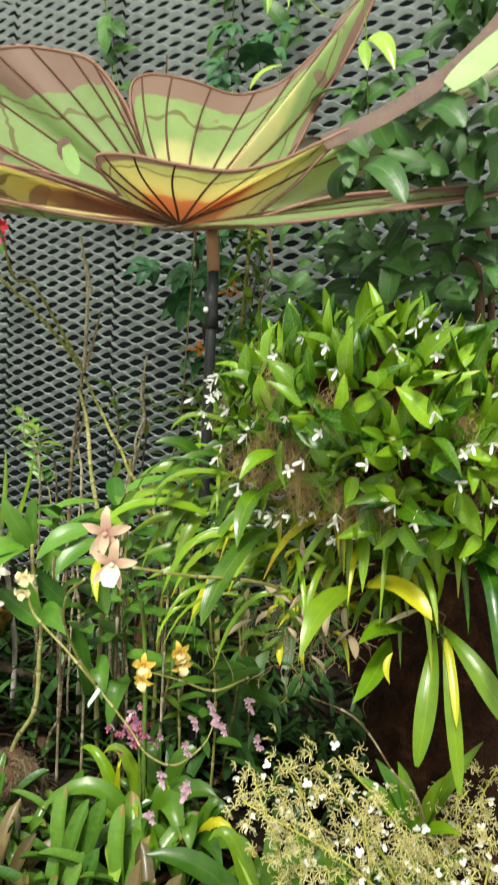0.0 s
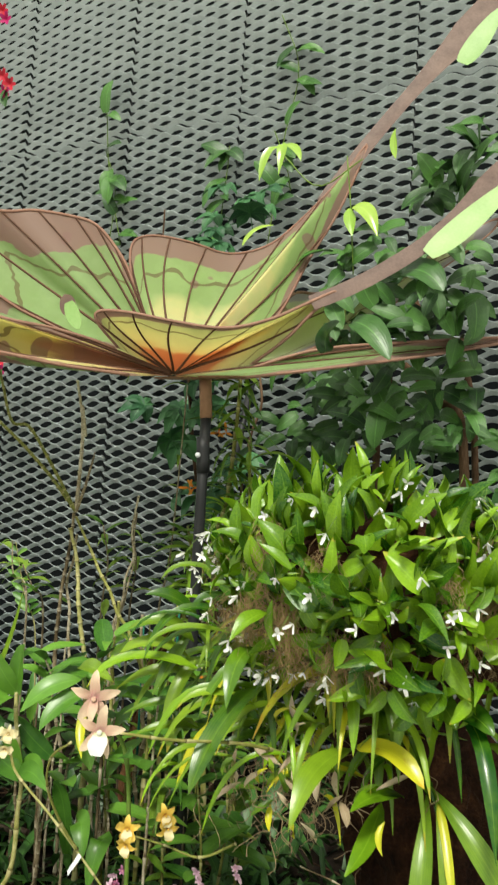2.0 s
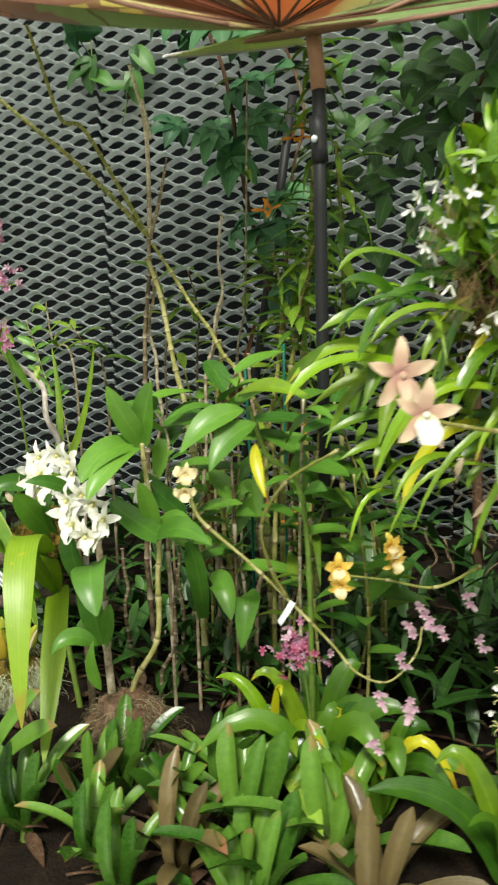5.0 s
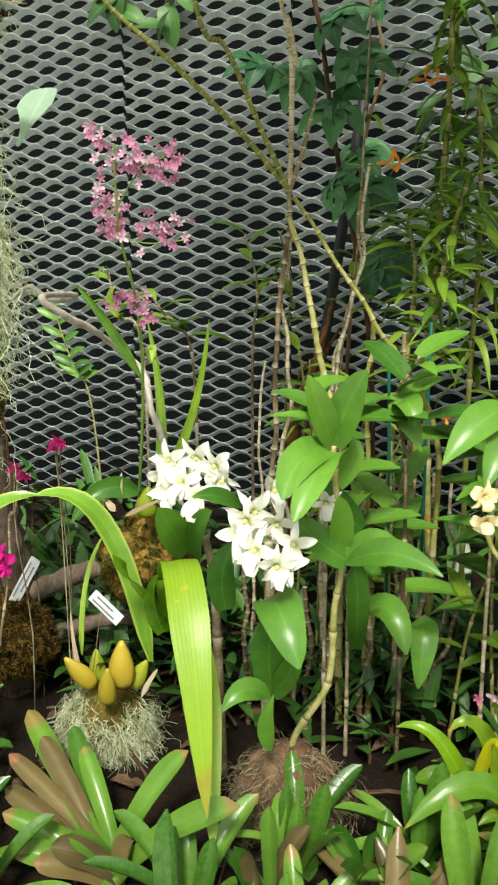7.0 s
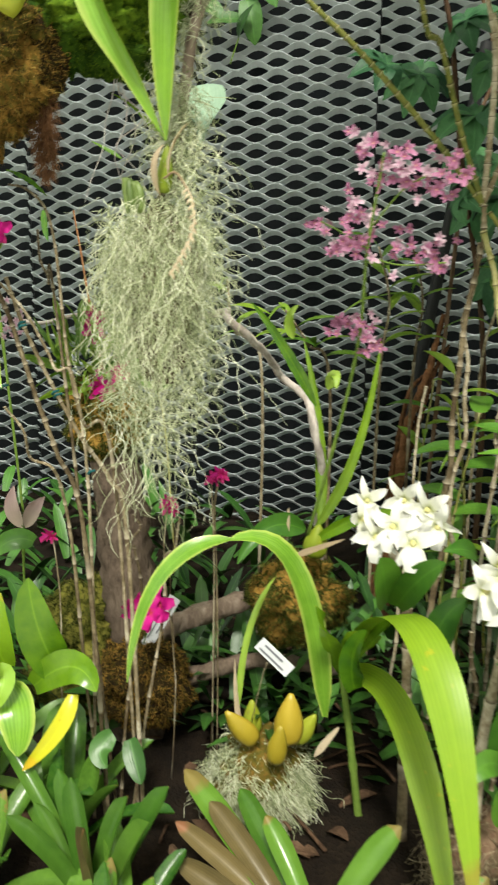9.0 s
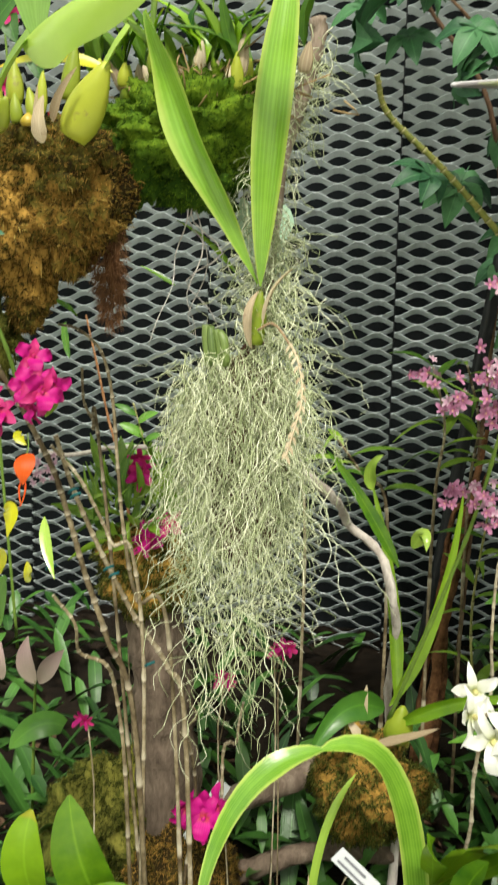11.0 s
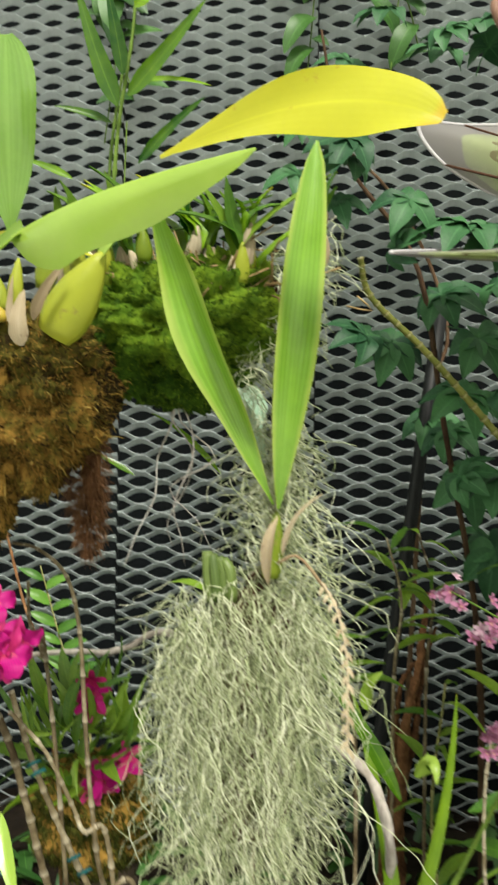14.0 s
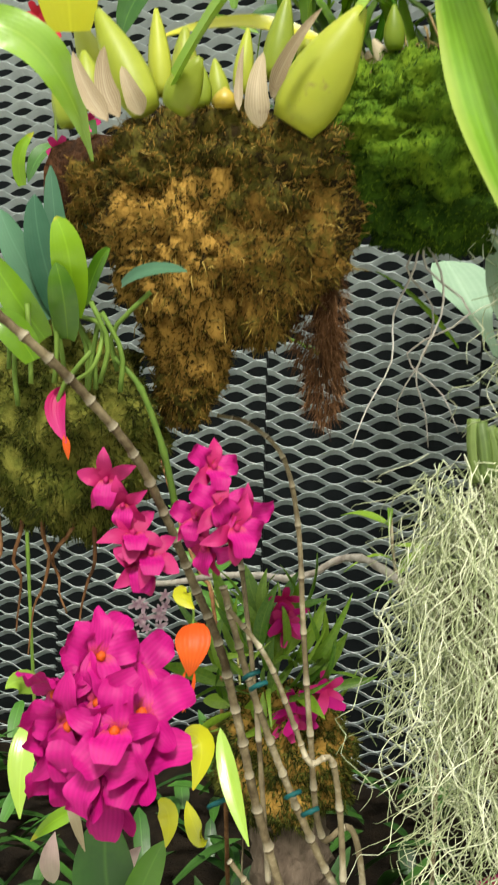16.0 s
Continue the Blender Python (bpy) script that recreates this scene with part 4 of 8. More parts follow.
for i in range(44):
    q = unit(rs.randn(3) * V((1, 1, 0.6)) + V((0.1, 0, -0.12)))
    if q[1] > 0.2:
        continue
    tuft = bc + q * V((0.28, 0.24, 0.17)) * (0.92 + 0.14 * rs.rand())
    for k in range(46):
        strand(g, tuft + rs.randn(3) * V((0.012, 0.010, 0.014)), 0.03 + 0.03 * rs.rand(), rs.randn(3) * 0.8 + V((0, -0.4, 0)), rs, 0.00045, 0.6)
tagged(part("fibre", g, M_fibre, mound, "dry brown fibre between the leaves"), kind="stuff")
F_snow = [little_flower("flower", 4, 0.0095, 0.55, P_snow, 0.8, 0.4), little_flower("flower", 3, 0.0115, 0.5, P_snow, 1.5)]
rs = np.random.RandomState(21)
k = 0
while k < 92:
    q = unit(rs.randn(3))
    if q[1] > 0.15:
        continue
    k += 1
    p = bc + q * V((0.33, 0.29, 0.20)) * (0.97 + 0.14 * rs.rand()) + V((0, 0, -0.02))
    fl = part("flower", F_snow[k % 2], None, mound, at=turned(p, (q[0] * 0.4 + rs.randn() * 0.3, -1, -0.5 + rs.randn() * 0.4), rs.rand() * 6))
    g = Geo()
    tube(g, [p, p + V((0.005, 0.02, 0.02)), p + V((0, 0.05, 0.03))], 0.0008, 5, 3)
    part("flower_stalk", g, M_stem, fl)
stump = thing("tree_stump", bed(V((-0.388, 1.732, 0.543))), "dark brown cork stump carrying orchids", "tree stump")
s0 = V((-0.385, 1.863, 0.775))
stem(stump, M_cork, [(s0[0] + 0.04, s0[1] + 0.05, bed_height(s0[0], s0[1]) - 0.05), s0 + V((0.03, 0.02, -0.25)), s0, V((-0.551, 1.827, 1.297))], (0.27, 0.17), n=44, sides=40, name="trunk", jag=0.2)
g = Geo()
rs = np.random.RandomState(3)
for i in range(150):
    p = V((-0.599, 1.393, 1.132)) + rs.randn(3) * V((0.075, 0.04, 0.05))
    strand(g, p, 0.03 + 0.05 * rs.rand(), rs.randn(3), rs, 0.0005 + 0.0009 * rs.rand(), 0.9)
tagged(part("root_tangle", g, M_root, stump, "tangle of pale hanging roots"), kind="stuff")

# strap-leaved orchids hanging under the mound
strap = thing("strap_leaved_orchid", (-0.612, 1.489, 1.261), "orchid with long drooping green and yellow-tipped strap leaves", "orchid")
hub = V((-0.605, 1.467, 1.301))
rs = np.random.RandomState(31)
for i in range(170):
    b = hub + rs.randn(3) * V((0.14, 0.06, 0.085))
    a = rs.rand() * 6.28
    out = V((math.cos(a) * 0.9 - 0.2, -0.45 - 0.4 * rs.rand(), 0.2 + 0.5 * rs.rand()))
    ln = 0.10 + 0.16 * rs.rand()
    e = b + out * ln * 0.75 + V((0, 0, -ln * (0.35 + 0.7 * rs.rand())))
    leaf(strap, (L_strap if i % 4 else L_bush) if i % 11 else L_yellow, b, b + out * ln * 0.55, e, 0.009 + 0.018 * rs.rand() ** 2, ("strap", "lance")[i % 2], fold=0.3, n=9)
leaf(strap, L_strap, (-0.638, 1.299, 1.310), (-0.635, 1.148, 1.295), (-0.649, 1.099, 1.177), 0.0403, "strap", label="green leaf with a yellow tip")
leaf(strap, L_strap, (-0.462, 1.353, 1.222), (-0.494, 1.216, 1.236), (-0.498, 1.174, 1.134), 0.0460, "lance")
leaf(strap, L_bush, (-0.644, 1.303, 1.384), (-0.650, 1.225, 1.391), (-0.638, 1.192, 1.297), 0.0403, "lance")
leaf(strap, L_yellow, (-0.445, 1.333, 1.234), (-0.361, 1.290, 1.273), (-0.310, 1.280, 1.207), 0.0345, "strap", label="yellowing strap leaf")
for a, b, c, w in (((-0.848, 1.413, 1.317), (-0.930, 1.360, 1.388), (-1.009, 1.333, 1.289), 0.0294), ((-0.841, 1.413, 1.352), (-0.883, 1.360, 1.428), (-0.956, 1.333, 1.373), 0.0345), ((-0.830, 1.413, 1.283), (-0.896, 1.360, 1.321), (-0.974, 1.333, 1.247), 0.0259), ((-0.835, 1.413, 1.402), (-0.869, 1.360, 1.467), (-0.918, 1.333, 1.449), 0.0345), ((-0.828, 1.413, 1.230), (-0.885, 1.360, 1.245), (-0.952, 1.333, 1.200), 0.0207), ((-0.818, 1.413, 1.177), (-0.867, 1.360, 1.202), (-0.922, 1.333, 1.162), 0.0207), ((-0.850, 1.413, 1.369), (-0.863, 1.360, 1.321), (-0.884, 1.333, 1.249), 0.0294), ((-0.832, 1.413, 1.317), (-0.846, 1.360, 1.280), (-0.858, 1.333, 1.190), 0.0294)):
    leaf(strap, L_strap, a, b, c, w, "lance", up=(0.2, -0.6, 0.7), fold=0.3)
low = thing("long_strap_orchid", (-0.380, 1.451, 1.171), "orchid with very long hanging strap leaves", "orchid")
leaf(low, L_strap, (-0.337, 1.412, 1.157), (-0.307, 1.300, 1.094), (-0.318, 1.281, 0.951), 0.0365, "obovate", n=18)
leaf(low, L_strap, (-0.323, 1.419, 1.157), (-0.277, 1.315, 1.086), (-0.249, 1.313, 0.905), 0.0269, "obovate", n=18)
leaf(low, L_strap, (-0.333, 1.415, 1.167), (-0.238, 1.340, 1.127), (-0.177, 1.361, 1.015), 0.0403, "obovate", n=18)
leaf(low, L_yellow, (-0.311, 1.394, 1.146), (-0.279, 1.345, 1.095), (-0.264, 1.315, 1.020), 0.0153, "strap", label="withered yellow leaf")
leaf(low, L_bush, (-0.332, 1.442, 1.128), (-0.364, 1.344, 1.221), (-0.361, 1.316, 1.228), 0.0576, "oval")
leaf(low, L_bush, (-0.379, 1.418, 1.136), (-0.404, 1.318, 1.178), (-0.431, 1.271, 1.145), 0.0403, "lance")
leaf(low, L_bush, (-0.423, 1.423, 1.114), (-0.412, 1.334, 1.068), (-0.440, 1.285, 1.031), 0.0384, "lance")
leaf(low, L_bush, (-0.361, 1.461, 1.172), (-0.369, 1.379, 1.295), (-0.423, 1.322, 1.312), 0.0288, "strap")
leaf(low, L_bush, (-0.352, 1.466, 1.172), (-0.312, 1.406, 1.268), (-0.334, 1.366, 1.292), 0.0288, "strap")
leaf(low, L_bush, (-0.340, 1.381, 1.319), (-0.300, 1.330, 1.353), (-0.269, 1.311, 1.303), 0.0480, "oval")
leaf(low, L_bush, (-0.297, 1.417, 1.299), (-0.256, 1.351, 1.337), (-0.214, 1.339, 1.297), 0.0480, "oval")

for i in range(46):
    b = V((-0.580, 1.346, 1.169)) + rs.randn(3) * V((0.10, 0.03, 0.05))
    e = b + V((rs.randn() * 0.03, -0.02, (0.03 + 0.02 * rs.rand()) * (1 if i % 3 else -1)))
    leaf(strap, (L_sheath, L_sheath, L_yellow, L_strap)[i % 4], b, (b + e) / 2 + V((0.01 * rs.randn(), -0.015, 0.005)), e, 0.010 + 0.008 * rs.rand(), "lance", fold=0.5, n=6, name="dry_sheath" if i % 4 < 2 else "leaf")

# ---- spray of tiny cream flowers ----
spray = thing("cream_spray_orchid", bed(V((-0.548, 1.432, 0.648))), "airy spray of tiny cream and lime orchid flowers", "orchid")
def curly_flower(seed, white):
    """A tiny flower of thin curling petals round a pale lip."""
    rs = np.random.RandomState(seed)
    g = Geo()
    for k in range(6):
        a = k * 1.05 + rs.rand() * 0.5
        d = V((math.cos(a), -0.5, math.sin(a)))
        e = V((math.cos(a + 1.4), -0.2, math.sin(a + 1.4)))
        tube(g, [V((0, 0, 0)), d * 0.006, d * 0.0105 + e * 0.002, d * 0.010 + e * 0.006], (0.0011, 0.0006), 7, 3)
    me = g.mesh("flower")
    me.materials.append(P_snow if white else P_lime)
    return me


F_lime = [curly_flower(1, False), curly_flower(2, False), little_flower("flower", 3, 0.0068, 0.95, P_snow, 0.8, 0.3)]
rs = np.random.RandomState(44)
roots = [(-0.563, 1.360, 0.611), (-0.444, 1.421, 0.596), (-0.287, 1.505, 0.605), (-0.212, 1.549, 0.654)]
tips = [(-0.616, 1.265, 0.847), (-0.573, 1.292, 0.892), (-0.526, 1.345, 0.872), (-0.489, 1.366, 0.885), (-0.534, 1.272, 0.793), (-0.426, 1.331, 0.809), (-0.374, 1.383, 0.756), (-0.316, 1.412, 0.738), (-0.270, 1.505, 0.820), (-0.225, 1.532, 0.866), (-0.216, 1.467, 0.766), (-0.608, 1.208, 0.833)]
for i, t_ in enumerate(tips):
    r_ = V(roots[i % 4])
    r_ = V(bed((r_[0], r_[1], 0)))
    t_ = V(t_)
    pts = [r_, (r_ * 0.4 + t_ * 0.6) + V((0.02, 0, 0.03)), t_]
    stem(spray, M_spike, pts, (0.0034, 0.0014), n=12, name="flower_spike")
    for k in range(2):
        q = r_ + (t_ - r_) * (0.55 + 0.25 * rs.rand()) + rs.randn(3) * V((0.03, 0.02, 0.01))
        leaf(spray, L_lime if k else L_strap, r_ + V((0.01 * k, 0, 0)), (r_ + q) / 2 + V((0.01, 0, 0.03)), q, 0.016, "spear", n=10)
    c = spline(pts, 40)
    for k in range(54):
        p = c[39 - int(24 * (k / 54))] + rs.randn(3) * V((0.027, 0.022, 0.024))
        part("flower", F_lime[(0, 1, 0, 1, 2, 1)[k % 6]], None, spray, at=turned(p, (rs.randn() * 0.7, -1, rs.randn() * 0.7), rs.rand() * 6, 0.8 + 0.5 * rs.rand()))

# leafy young plant on the stump behind the spray, with a bare brown stalk
tuft = thing("young_leaf_plant", bed(V((-0.345, 1.50, 0.66))), "small plant with soft green and yellowish lance leaves by the stump", "plant")
b0 = V(bed(V((-0.345, 1.50, 0.66))))
mid = V((-0.352, 1.475, 0.715))
stem(tuft, M_stem, [b0, (b0 + mid) / 2 + V((0.01, 0, 0)), mid], (0.006, 0.004), 3)
for k, (tip, mat) in enumerate((((-0.487, 1.45, 0.812), L_bush), ((-0.397, 1.45, 0.864), L_bush), ((-0.442, 1.45, 0.857), L_cattle), ((-0.297, 1.42, 0.878), L_strap), ((-0.25, 1.5, 0.924), L_strap), ((-0.26, 1.4, 0.786), L_bush), ((-0.467, 1.45, 0.781), L_bush))):
    t_ = V(tip)
    leaf(tuft, mat, mid, (mid + t_) / 2 + V((0, -0.01, 0.03)), t_, 0.030, "lance", fold=0.35, n=10)
stem(tuft, M_cane, [b0, (-0.335, 1.44, 0.76), (-0.40, 1.42, 0.86), (-0.47, 1.40, 0.95), (-0.56, 1.38, 0.98)], (0.0028, 0.0014), 6, n=24, name="flower_stalk")

# ---- red-brown striped flower pair on a stalk ----
T_star = petals("petal", ["oval", "lance"], [0.40, 0.38], [0.3, -0.3], P_tan)
T_lip = petals("lip", ["round"], [0.8], [0.4], P_white)
odont = thing("star_orchid_spray", (-0.572, 1.401, 1.225), "arching spray with rose-tan star flowers and a white lip", "orchid")
stem(odont, M_gcane, [(-0.582, 1.435, 1.159), (-0.618, 1.226, 1.232), (-0.671, 1.081, 1.264), (-0.719, 0.998, 1.286)], (0.0035, 0.0022), 5, name="flower_stalk")
bloom(odont, (-0.748, 0.965, 1.342), (0.45, -1, 0.0), 0.0812, T_star, T_star, T_star, P_tan, cup=0.1)
bloom(odont, (-0.719, 0.946, 1.301), (0.45, -1, 0.1), 0.0777, T_star, T_star, T_lip, P_white, cup=0.2, roll=0.15)

# ---- yellow flowers on jointed stalks ----
T_yel = petals("petal", ["oval", "round"], [0.55, 0.7], [0.8, -0.7], P_yellow)
T_cream = petals("petal", ["lance", "oval"], [0.40, 0.5], [0.8, -0.6], P_cream)
T_ylip = petals("lip", ["round"], [0.95], [0.5], P_cream)
yel = thing("yellow_orchid_spray", (-0.561, 1.534, 0.981), "wiry spray with small ruffled yellow orchid flowers", "orchid")
stem(yel, M_gcane, [(-0.700, 1.386, 0.984), (-0.770, 1.370, 0.945), (-0.850, 1.365, 0.950), (-0.925, 1.36, 0.952)], (0.003, 0.0018), 3, name="flower_stalk")
bloom(yel, (-0.932, 1.350, 0.968), (0.4, -1, 0.0), 0.0529, T_yel, T_yel, T_ylip, P_yellow)
bloom(yel, (-0.924, 1.336, 0.942), (0.2, -1, -0.3), 0.0463, T_yel, T_yel, T_ylip, P_yellow, roll=0.5)
bloom(yel, (-0.842, 1.345, 1.018), (0.9, -0.7, 0.0), 0.0485, T_yel, T_yel, T_ylip, P_yellow, roll=-0.3)
bloom(yel, (-0.834, 1.345, 0.995), (0.9, -0.7, -0.3), 0.0485, T_yel, T_yel, T_ylip, P_yellow, roll=0.4)
arch = thing("arching_orchid_spike", (-1.138, 1.200, 1.104), "long bare arching flower spike with a cream bloom at its end", "orchid")
stem(arch, M_gcane, [(-1.147, 1.222, 1.110), (-1.128, 1.228, 1.068), (-1.060, 1.252, 1.000), (-0.997, 1.275, 0.930), (-0.930, 1.300, 0.850), (-0.889, 1.310, 0.800), (-0.844, 1.350, 0.772), (-0.808, 1.402, 0.804), (-0.803, 1.438, 0.842)], (0.0030, 0.0016), 7, n=30, name="flower_stalk")
stem(arch, M_gcane, [(-1.000, 1.275, 0.935), (-1.010, 1.230, 1.000), (-1.000, 1.170, 1.090), (-0.930, 1.090, 1.180), (-0.840, 1.030, 1.240)], (0.0032, 0.0018), 4, name="flower_stalk")
bloom(arch, (-1.150, 1.215, 1.150), (0.6, -0.9, -0.1), 0.040, T_cream, T_ylip, T_ylip, P_cream, roll=0.2)
bloom(arch, (-1.146, 1.206, 1.122), (0.3, -1, -0.5), 0.036, T_ylip, T_cream, T_ylip, P_cream, roll=1.2)
leaf(arch, M_tag, (-0.988, 1.270, 0.930), (-0.996, 1.262, 0.912), (-1.010, 1.262, 0.892), 0.0120, "plate", fold=0.0, wavy=0.0, label="white plastic tie-on label", name="tie_label")
F_lil = [little_flower("flower", 5, 0.0105, 0.6, P_lilac, 0.5, 0.9), little_flower("flower", 5, 0.011, 0.55, P_pink, 0.5, 0.5)]
for i, p in enumerate(((-0.786, 1.419, 0.866), (-0.768, 1.413, 0.855), (-0.805, 1.426, 0.884), (-0.828, 1.362, 0.815), (-0.855, 1.313, 0.767), (-0.811, 1.334, 0.740), (-0.804, 1.338, 0.752), (-0.851, 1.279, 0.699), (-0.815, 1.374, 0.869), (-0.707, 1.457, 0.822), (-0.731, 1.452, 0.905))):
    for k in range(2):
        part("flower", F_lil[0], None, arch, at=turned(V(p) + V((0.008 * k, -0.004 * k, -0.012 * k)), (0.3 - 0.3 * k, -1, -0.1), i + k, 0.85))

F_wine = [little_flower("flower", 5, 0.011, 0.5, P_wine, 0.5, 0.5)]
# ---- purple-pink flower head on the bed ----
pur = thing("purple_flower_head", bed(V((-1.061, 1.493, 0.440))), "dense purple-pink flower head with pale tips", "flower")
stem(pur, M_stem, [bed(V((-1.033, 1.493, 0.446))), (-1.040, 1.51, 0.577), (-1.062, 1.525, 0.700)], (0.004, 0.003), 4)
rs = np.random.RandomState(9)
for i in range(64):
    p = V((-1.069, 1.525, 0.716)) + rs.randn(3) * V((0.027, 0.015, 0.017))
    part("flower", (F_wine[0], F_lil[1], F_wine[0], F_lil[0])[i % 4], None, pur, at=turned(p, (rs.randn() * 0.5, -1, rs.randn() * 0.5), rs.rand() * 6, 0.8))

def tangle(geo, centre, size, count, length, seed):
    """Curly threads all over a clod."""
    rs = np.random.RandomState(seed)
    for _ in range(count):
        q = unit(rs.randn(3))
        if q[1] > 0.7:
            continue
        p = V(centre) + q * V(size) * (0.85 + 0.2 * rs.rand())
        strand(geo, p, length * (0.5 + rs.rand()), q * 1.2 + rs.randn(3) * 0.6, rs, 0.0008, 0.9)


# ---- tall bare canes in a clump ----
canes = thing("dendrobium_cane_clump", bed(V((-1.495, 1.867, 0.435))), "clump of tall bare jointed canes, some forking", "orchid")
fork = (-1.565, 1.880, 1.580)
stem(canes, M_gcane, [fork, (-1.643, 1.853, 1.676), (-1.735, 1.813, 1.775), (-1.811, 1.773, 1.849), (-1.890, 1.747, 1.921), (-1.908, 1.720, 1.971)], (0.0058, 0.0042), 26, name="cane", swell=0.35, jag=0.2)
stem(canes, M_gcane, [fork, (-1.611, 1.827, 1.697), (-1.652, 1.747, 1.824), (-1.674, 1.693, 1.838), (-1.699, 1.667, 1.950), (-1.714, 1.644, 2.028)], (0.0052, 0.0036), 26, name="cane", swell=0.35, jag=0.2)
stem(canes, M_cane, [fork, (-1.561, 1.880, 1.686), (-1.560, 1.880, 1.813), (-1.570, 1.880, 1.906), (-1.550, 1.880, 1.815), (-1.597, 1.880, 1.987)], (0.0062, 0.004), 22, name="cane", swell=0.3, label="pale dry cane")
stem(canes, M_cane, [fork, (-1.538, 1.880, 1.653), (-1.519, 1.880, 1.721), (-1.508, 1.880, 1.765)], (0.006, 0.002), 8, name="cane")
def low_cane(mat, pts, r):
    last = V(pts[-1])
    stem(canes, mat, wobble(list(pts) + [bed((last[0], last[1], 0))], 0.0055, int(r * 1e5) + int(abs(last[0]) * 997)), (r * 0.45, r * 0.75), 17, name="cane", swell=0.3, jag=0.4)


low_cane(M_cane, [(-1.562, 1.867, 1.578), (-1.576, 1.867, 1.420), (-1.589, 1.867, 1.231), (-1.598, 1.867, 1.033), (-1.605, 1.867, 0.797)], 0.0100)
low_cane(M_gcane, [(-1.561, 1.853, 1.531), (-1.519, 1.853, 1.374), (-1.485, 1.853, 1.224), (-1.455, 1.853, 1.045), (-1.440, 1.853, 0.819)], 0.0115)
low_cane(M_gcane, [(-1.552, 1.867, 1.565), (-1.470, 1.867, 1.447), (-1.387, 1.867, 1.334), (-1.320, 1.867, 1.215), (-1.253, 1.867, 1.077)], 0.0085)
low_cane(M_cane, [(-1.565, 1.893, 1.511), (-1.577, 1.893, 1.349), (-1.568, 1.893, 1.180), (-1.583, 1.893, 0.989), (-1.557, 1.893, 0.765)], 0.0080)
low_cane(M_cane, [(-1.420, 2.000, 1.640), (-1.433, 2.000, 1.430), (-1.466, 2.000, 1.283), (-1.491, 2.000, 1.063), (-1.514, 2.000, 0.730)], 0.0070)
low_cane(M_gcane, [(-1.390, 1.893, 1.327), (-1.396, 1.893, 1.162), (-1.394, 1.893, 0.964), (-1.383, 1.893, 0.770), (-1.385, 1.893, 0.580)], 0.0100)
low_cane(M_cane, [(-1.329, 1.933, 1.290), (-1.318, 1.933, 1.158), (-1.304, 1.933, 0.972), (-1.307, 1.933, 0.777), (-1.326, 1.933, 0.568)], 0.0095)
low_cane(M_cane, [(-1.441, 2.027, 1.586), (-1.447, 2.027, 1.418), (-1.479, 2.027, 1.268), (-1.497, 2.027, 1.137), (-1.480, 2.027, 0.866)], 0.0060)
low_cane(M_cane, [(-1.188, 1.867, 0.763), (-1.206, 1.867, 0.645), (-1.231, 1.867, 0.520)], 0.0080)
low_cane(M_cane, [(-1.411, 1.667, 0.865), (-1.420, 1.667, 0.759), (-1.439, 1.667, 0.622), (-1.476, 1.667, 0.502)], 0.0070)
low_cane(M_cane, [(-1.652, 2.000, 1.215), (-1.664, 2.000, 1.054), (-1.675, 2.000, 0.858), (-1.684, 2.000, 0.637)], 0.0060)
low_cane(M_cane, [(-1.649, 1.800, 0.790), (-1.642, 1.800, 0.657), (-1.638, 1.800, 0.520)], 0.0090)
low_cane(M_cane, [(-1.524, 1.867, 0.725), (-1.513, 1.867, 0.575), (-1.516, 1.867, 0.432)], 0.0100)
low_cane(M_cane, [(-1.398, 1.867, 0.766), (-1.369, 1.867, 0.622), (-1.391, 1.867, 0.452)], 0.0110)
low_cane(M_cane, [(-1.259, 2.000, 0.971), (-1.258, 2.000, 0.811), (-1.282, 2.000, 0.585)], 0.0090)
low_cane(M_cane, [(-1.224, 2.067, 0.943), (-1.215, 2.067, 0.736), (-1.232, 2.067, 0.516)], 0.0080)

# leafy canes behind with orange flowers
leafy = thing("leafy_cane_orchid", bed(V((-1.237, 2.267, 0.333))), "tall cane orchid with narrow green leaves and a few orange flowers", "orchid")
leafy_cane(leafy, [bed(V((-1.267, 2.293, 0.646))), (-1.307, 2.293, 1.104), (-1.300, 2.320, 1.416), (-1.287, 2.347, 1.727), (-1.286, 2.373, 1.976), (-1.286, 2.373, 2.124)], (0.010, 0.006), B_cane, 64, 0.13, start=0.4, seed=1, droop=0.7)
leafy_cane(leafy, [bed(V((-1.326, 2.133, 0.700))), (-1.316, 2.133, 0.990), (-1.284, 2.160, 1.312), (-1.255, 2.187, 1.492), (-1.219, 2.213, 1.643)], (0.009, 0.005), B_cane, 54, 0.12, start=0.4, seed=2, droop=0.7)
leafy_cane(leafy, [bed(V((-1.371, 2.160, 0.685))), (-1.379, 2.160, 0.952), (-1.349, 2.187, 1.202), (-1.338, 2.213, 1.416), (-1.363, 2.213, 1.548)], (0.009, 0.004), B_cane, 40, 0.12, start=0.4, seed=3, droop=0.6)
leafy_cane(leafy, [bed(V((-1.195, 2.333, 0.639))), (-1.203, 2.333, 1.101), (-1.195, 2.333, 1.496), (-1.213, 2.333, 1.848)], (0.008, 0.005), B_cane, 44, 0.13, start=0.35, seed=4, droop=0.7)
F_or = [little_flower("flower", 3, 0.046, 0.30, P_amber, 0.5, 0.1)]
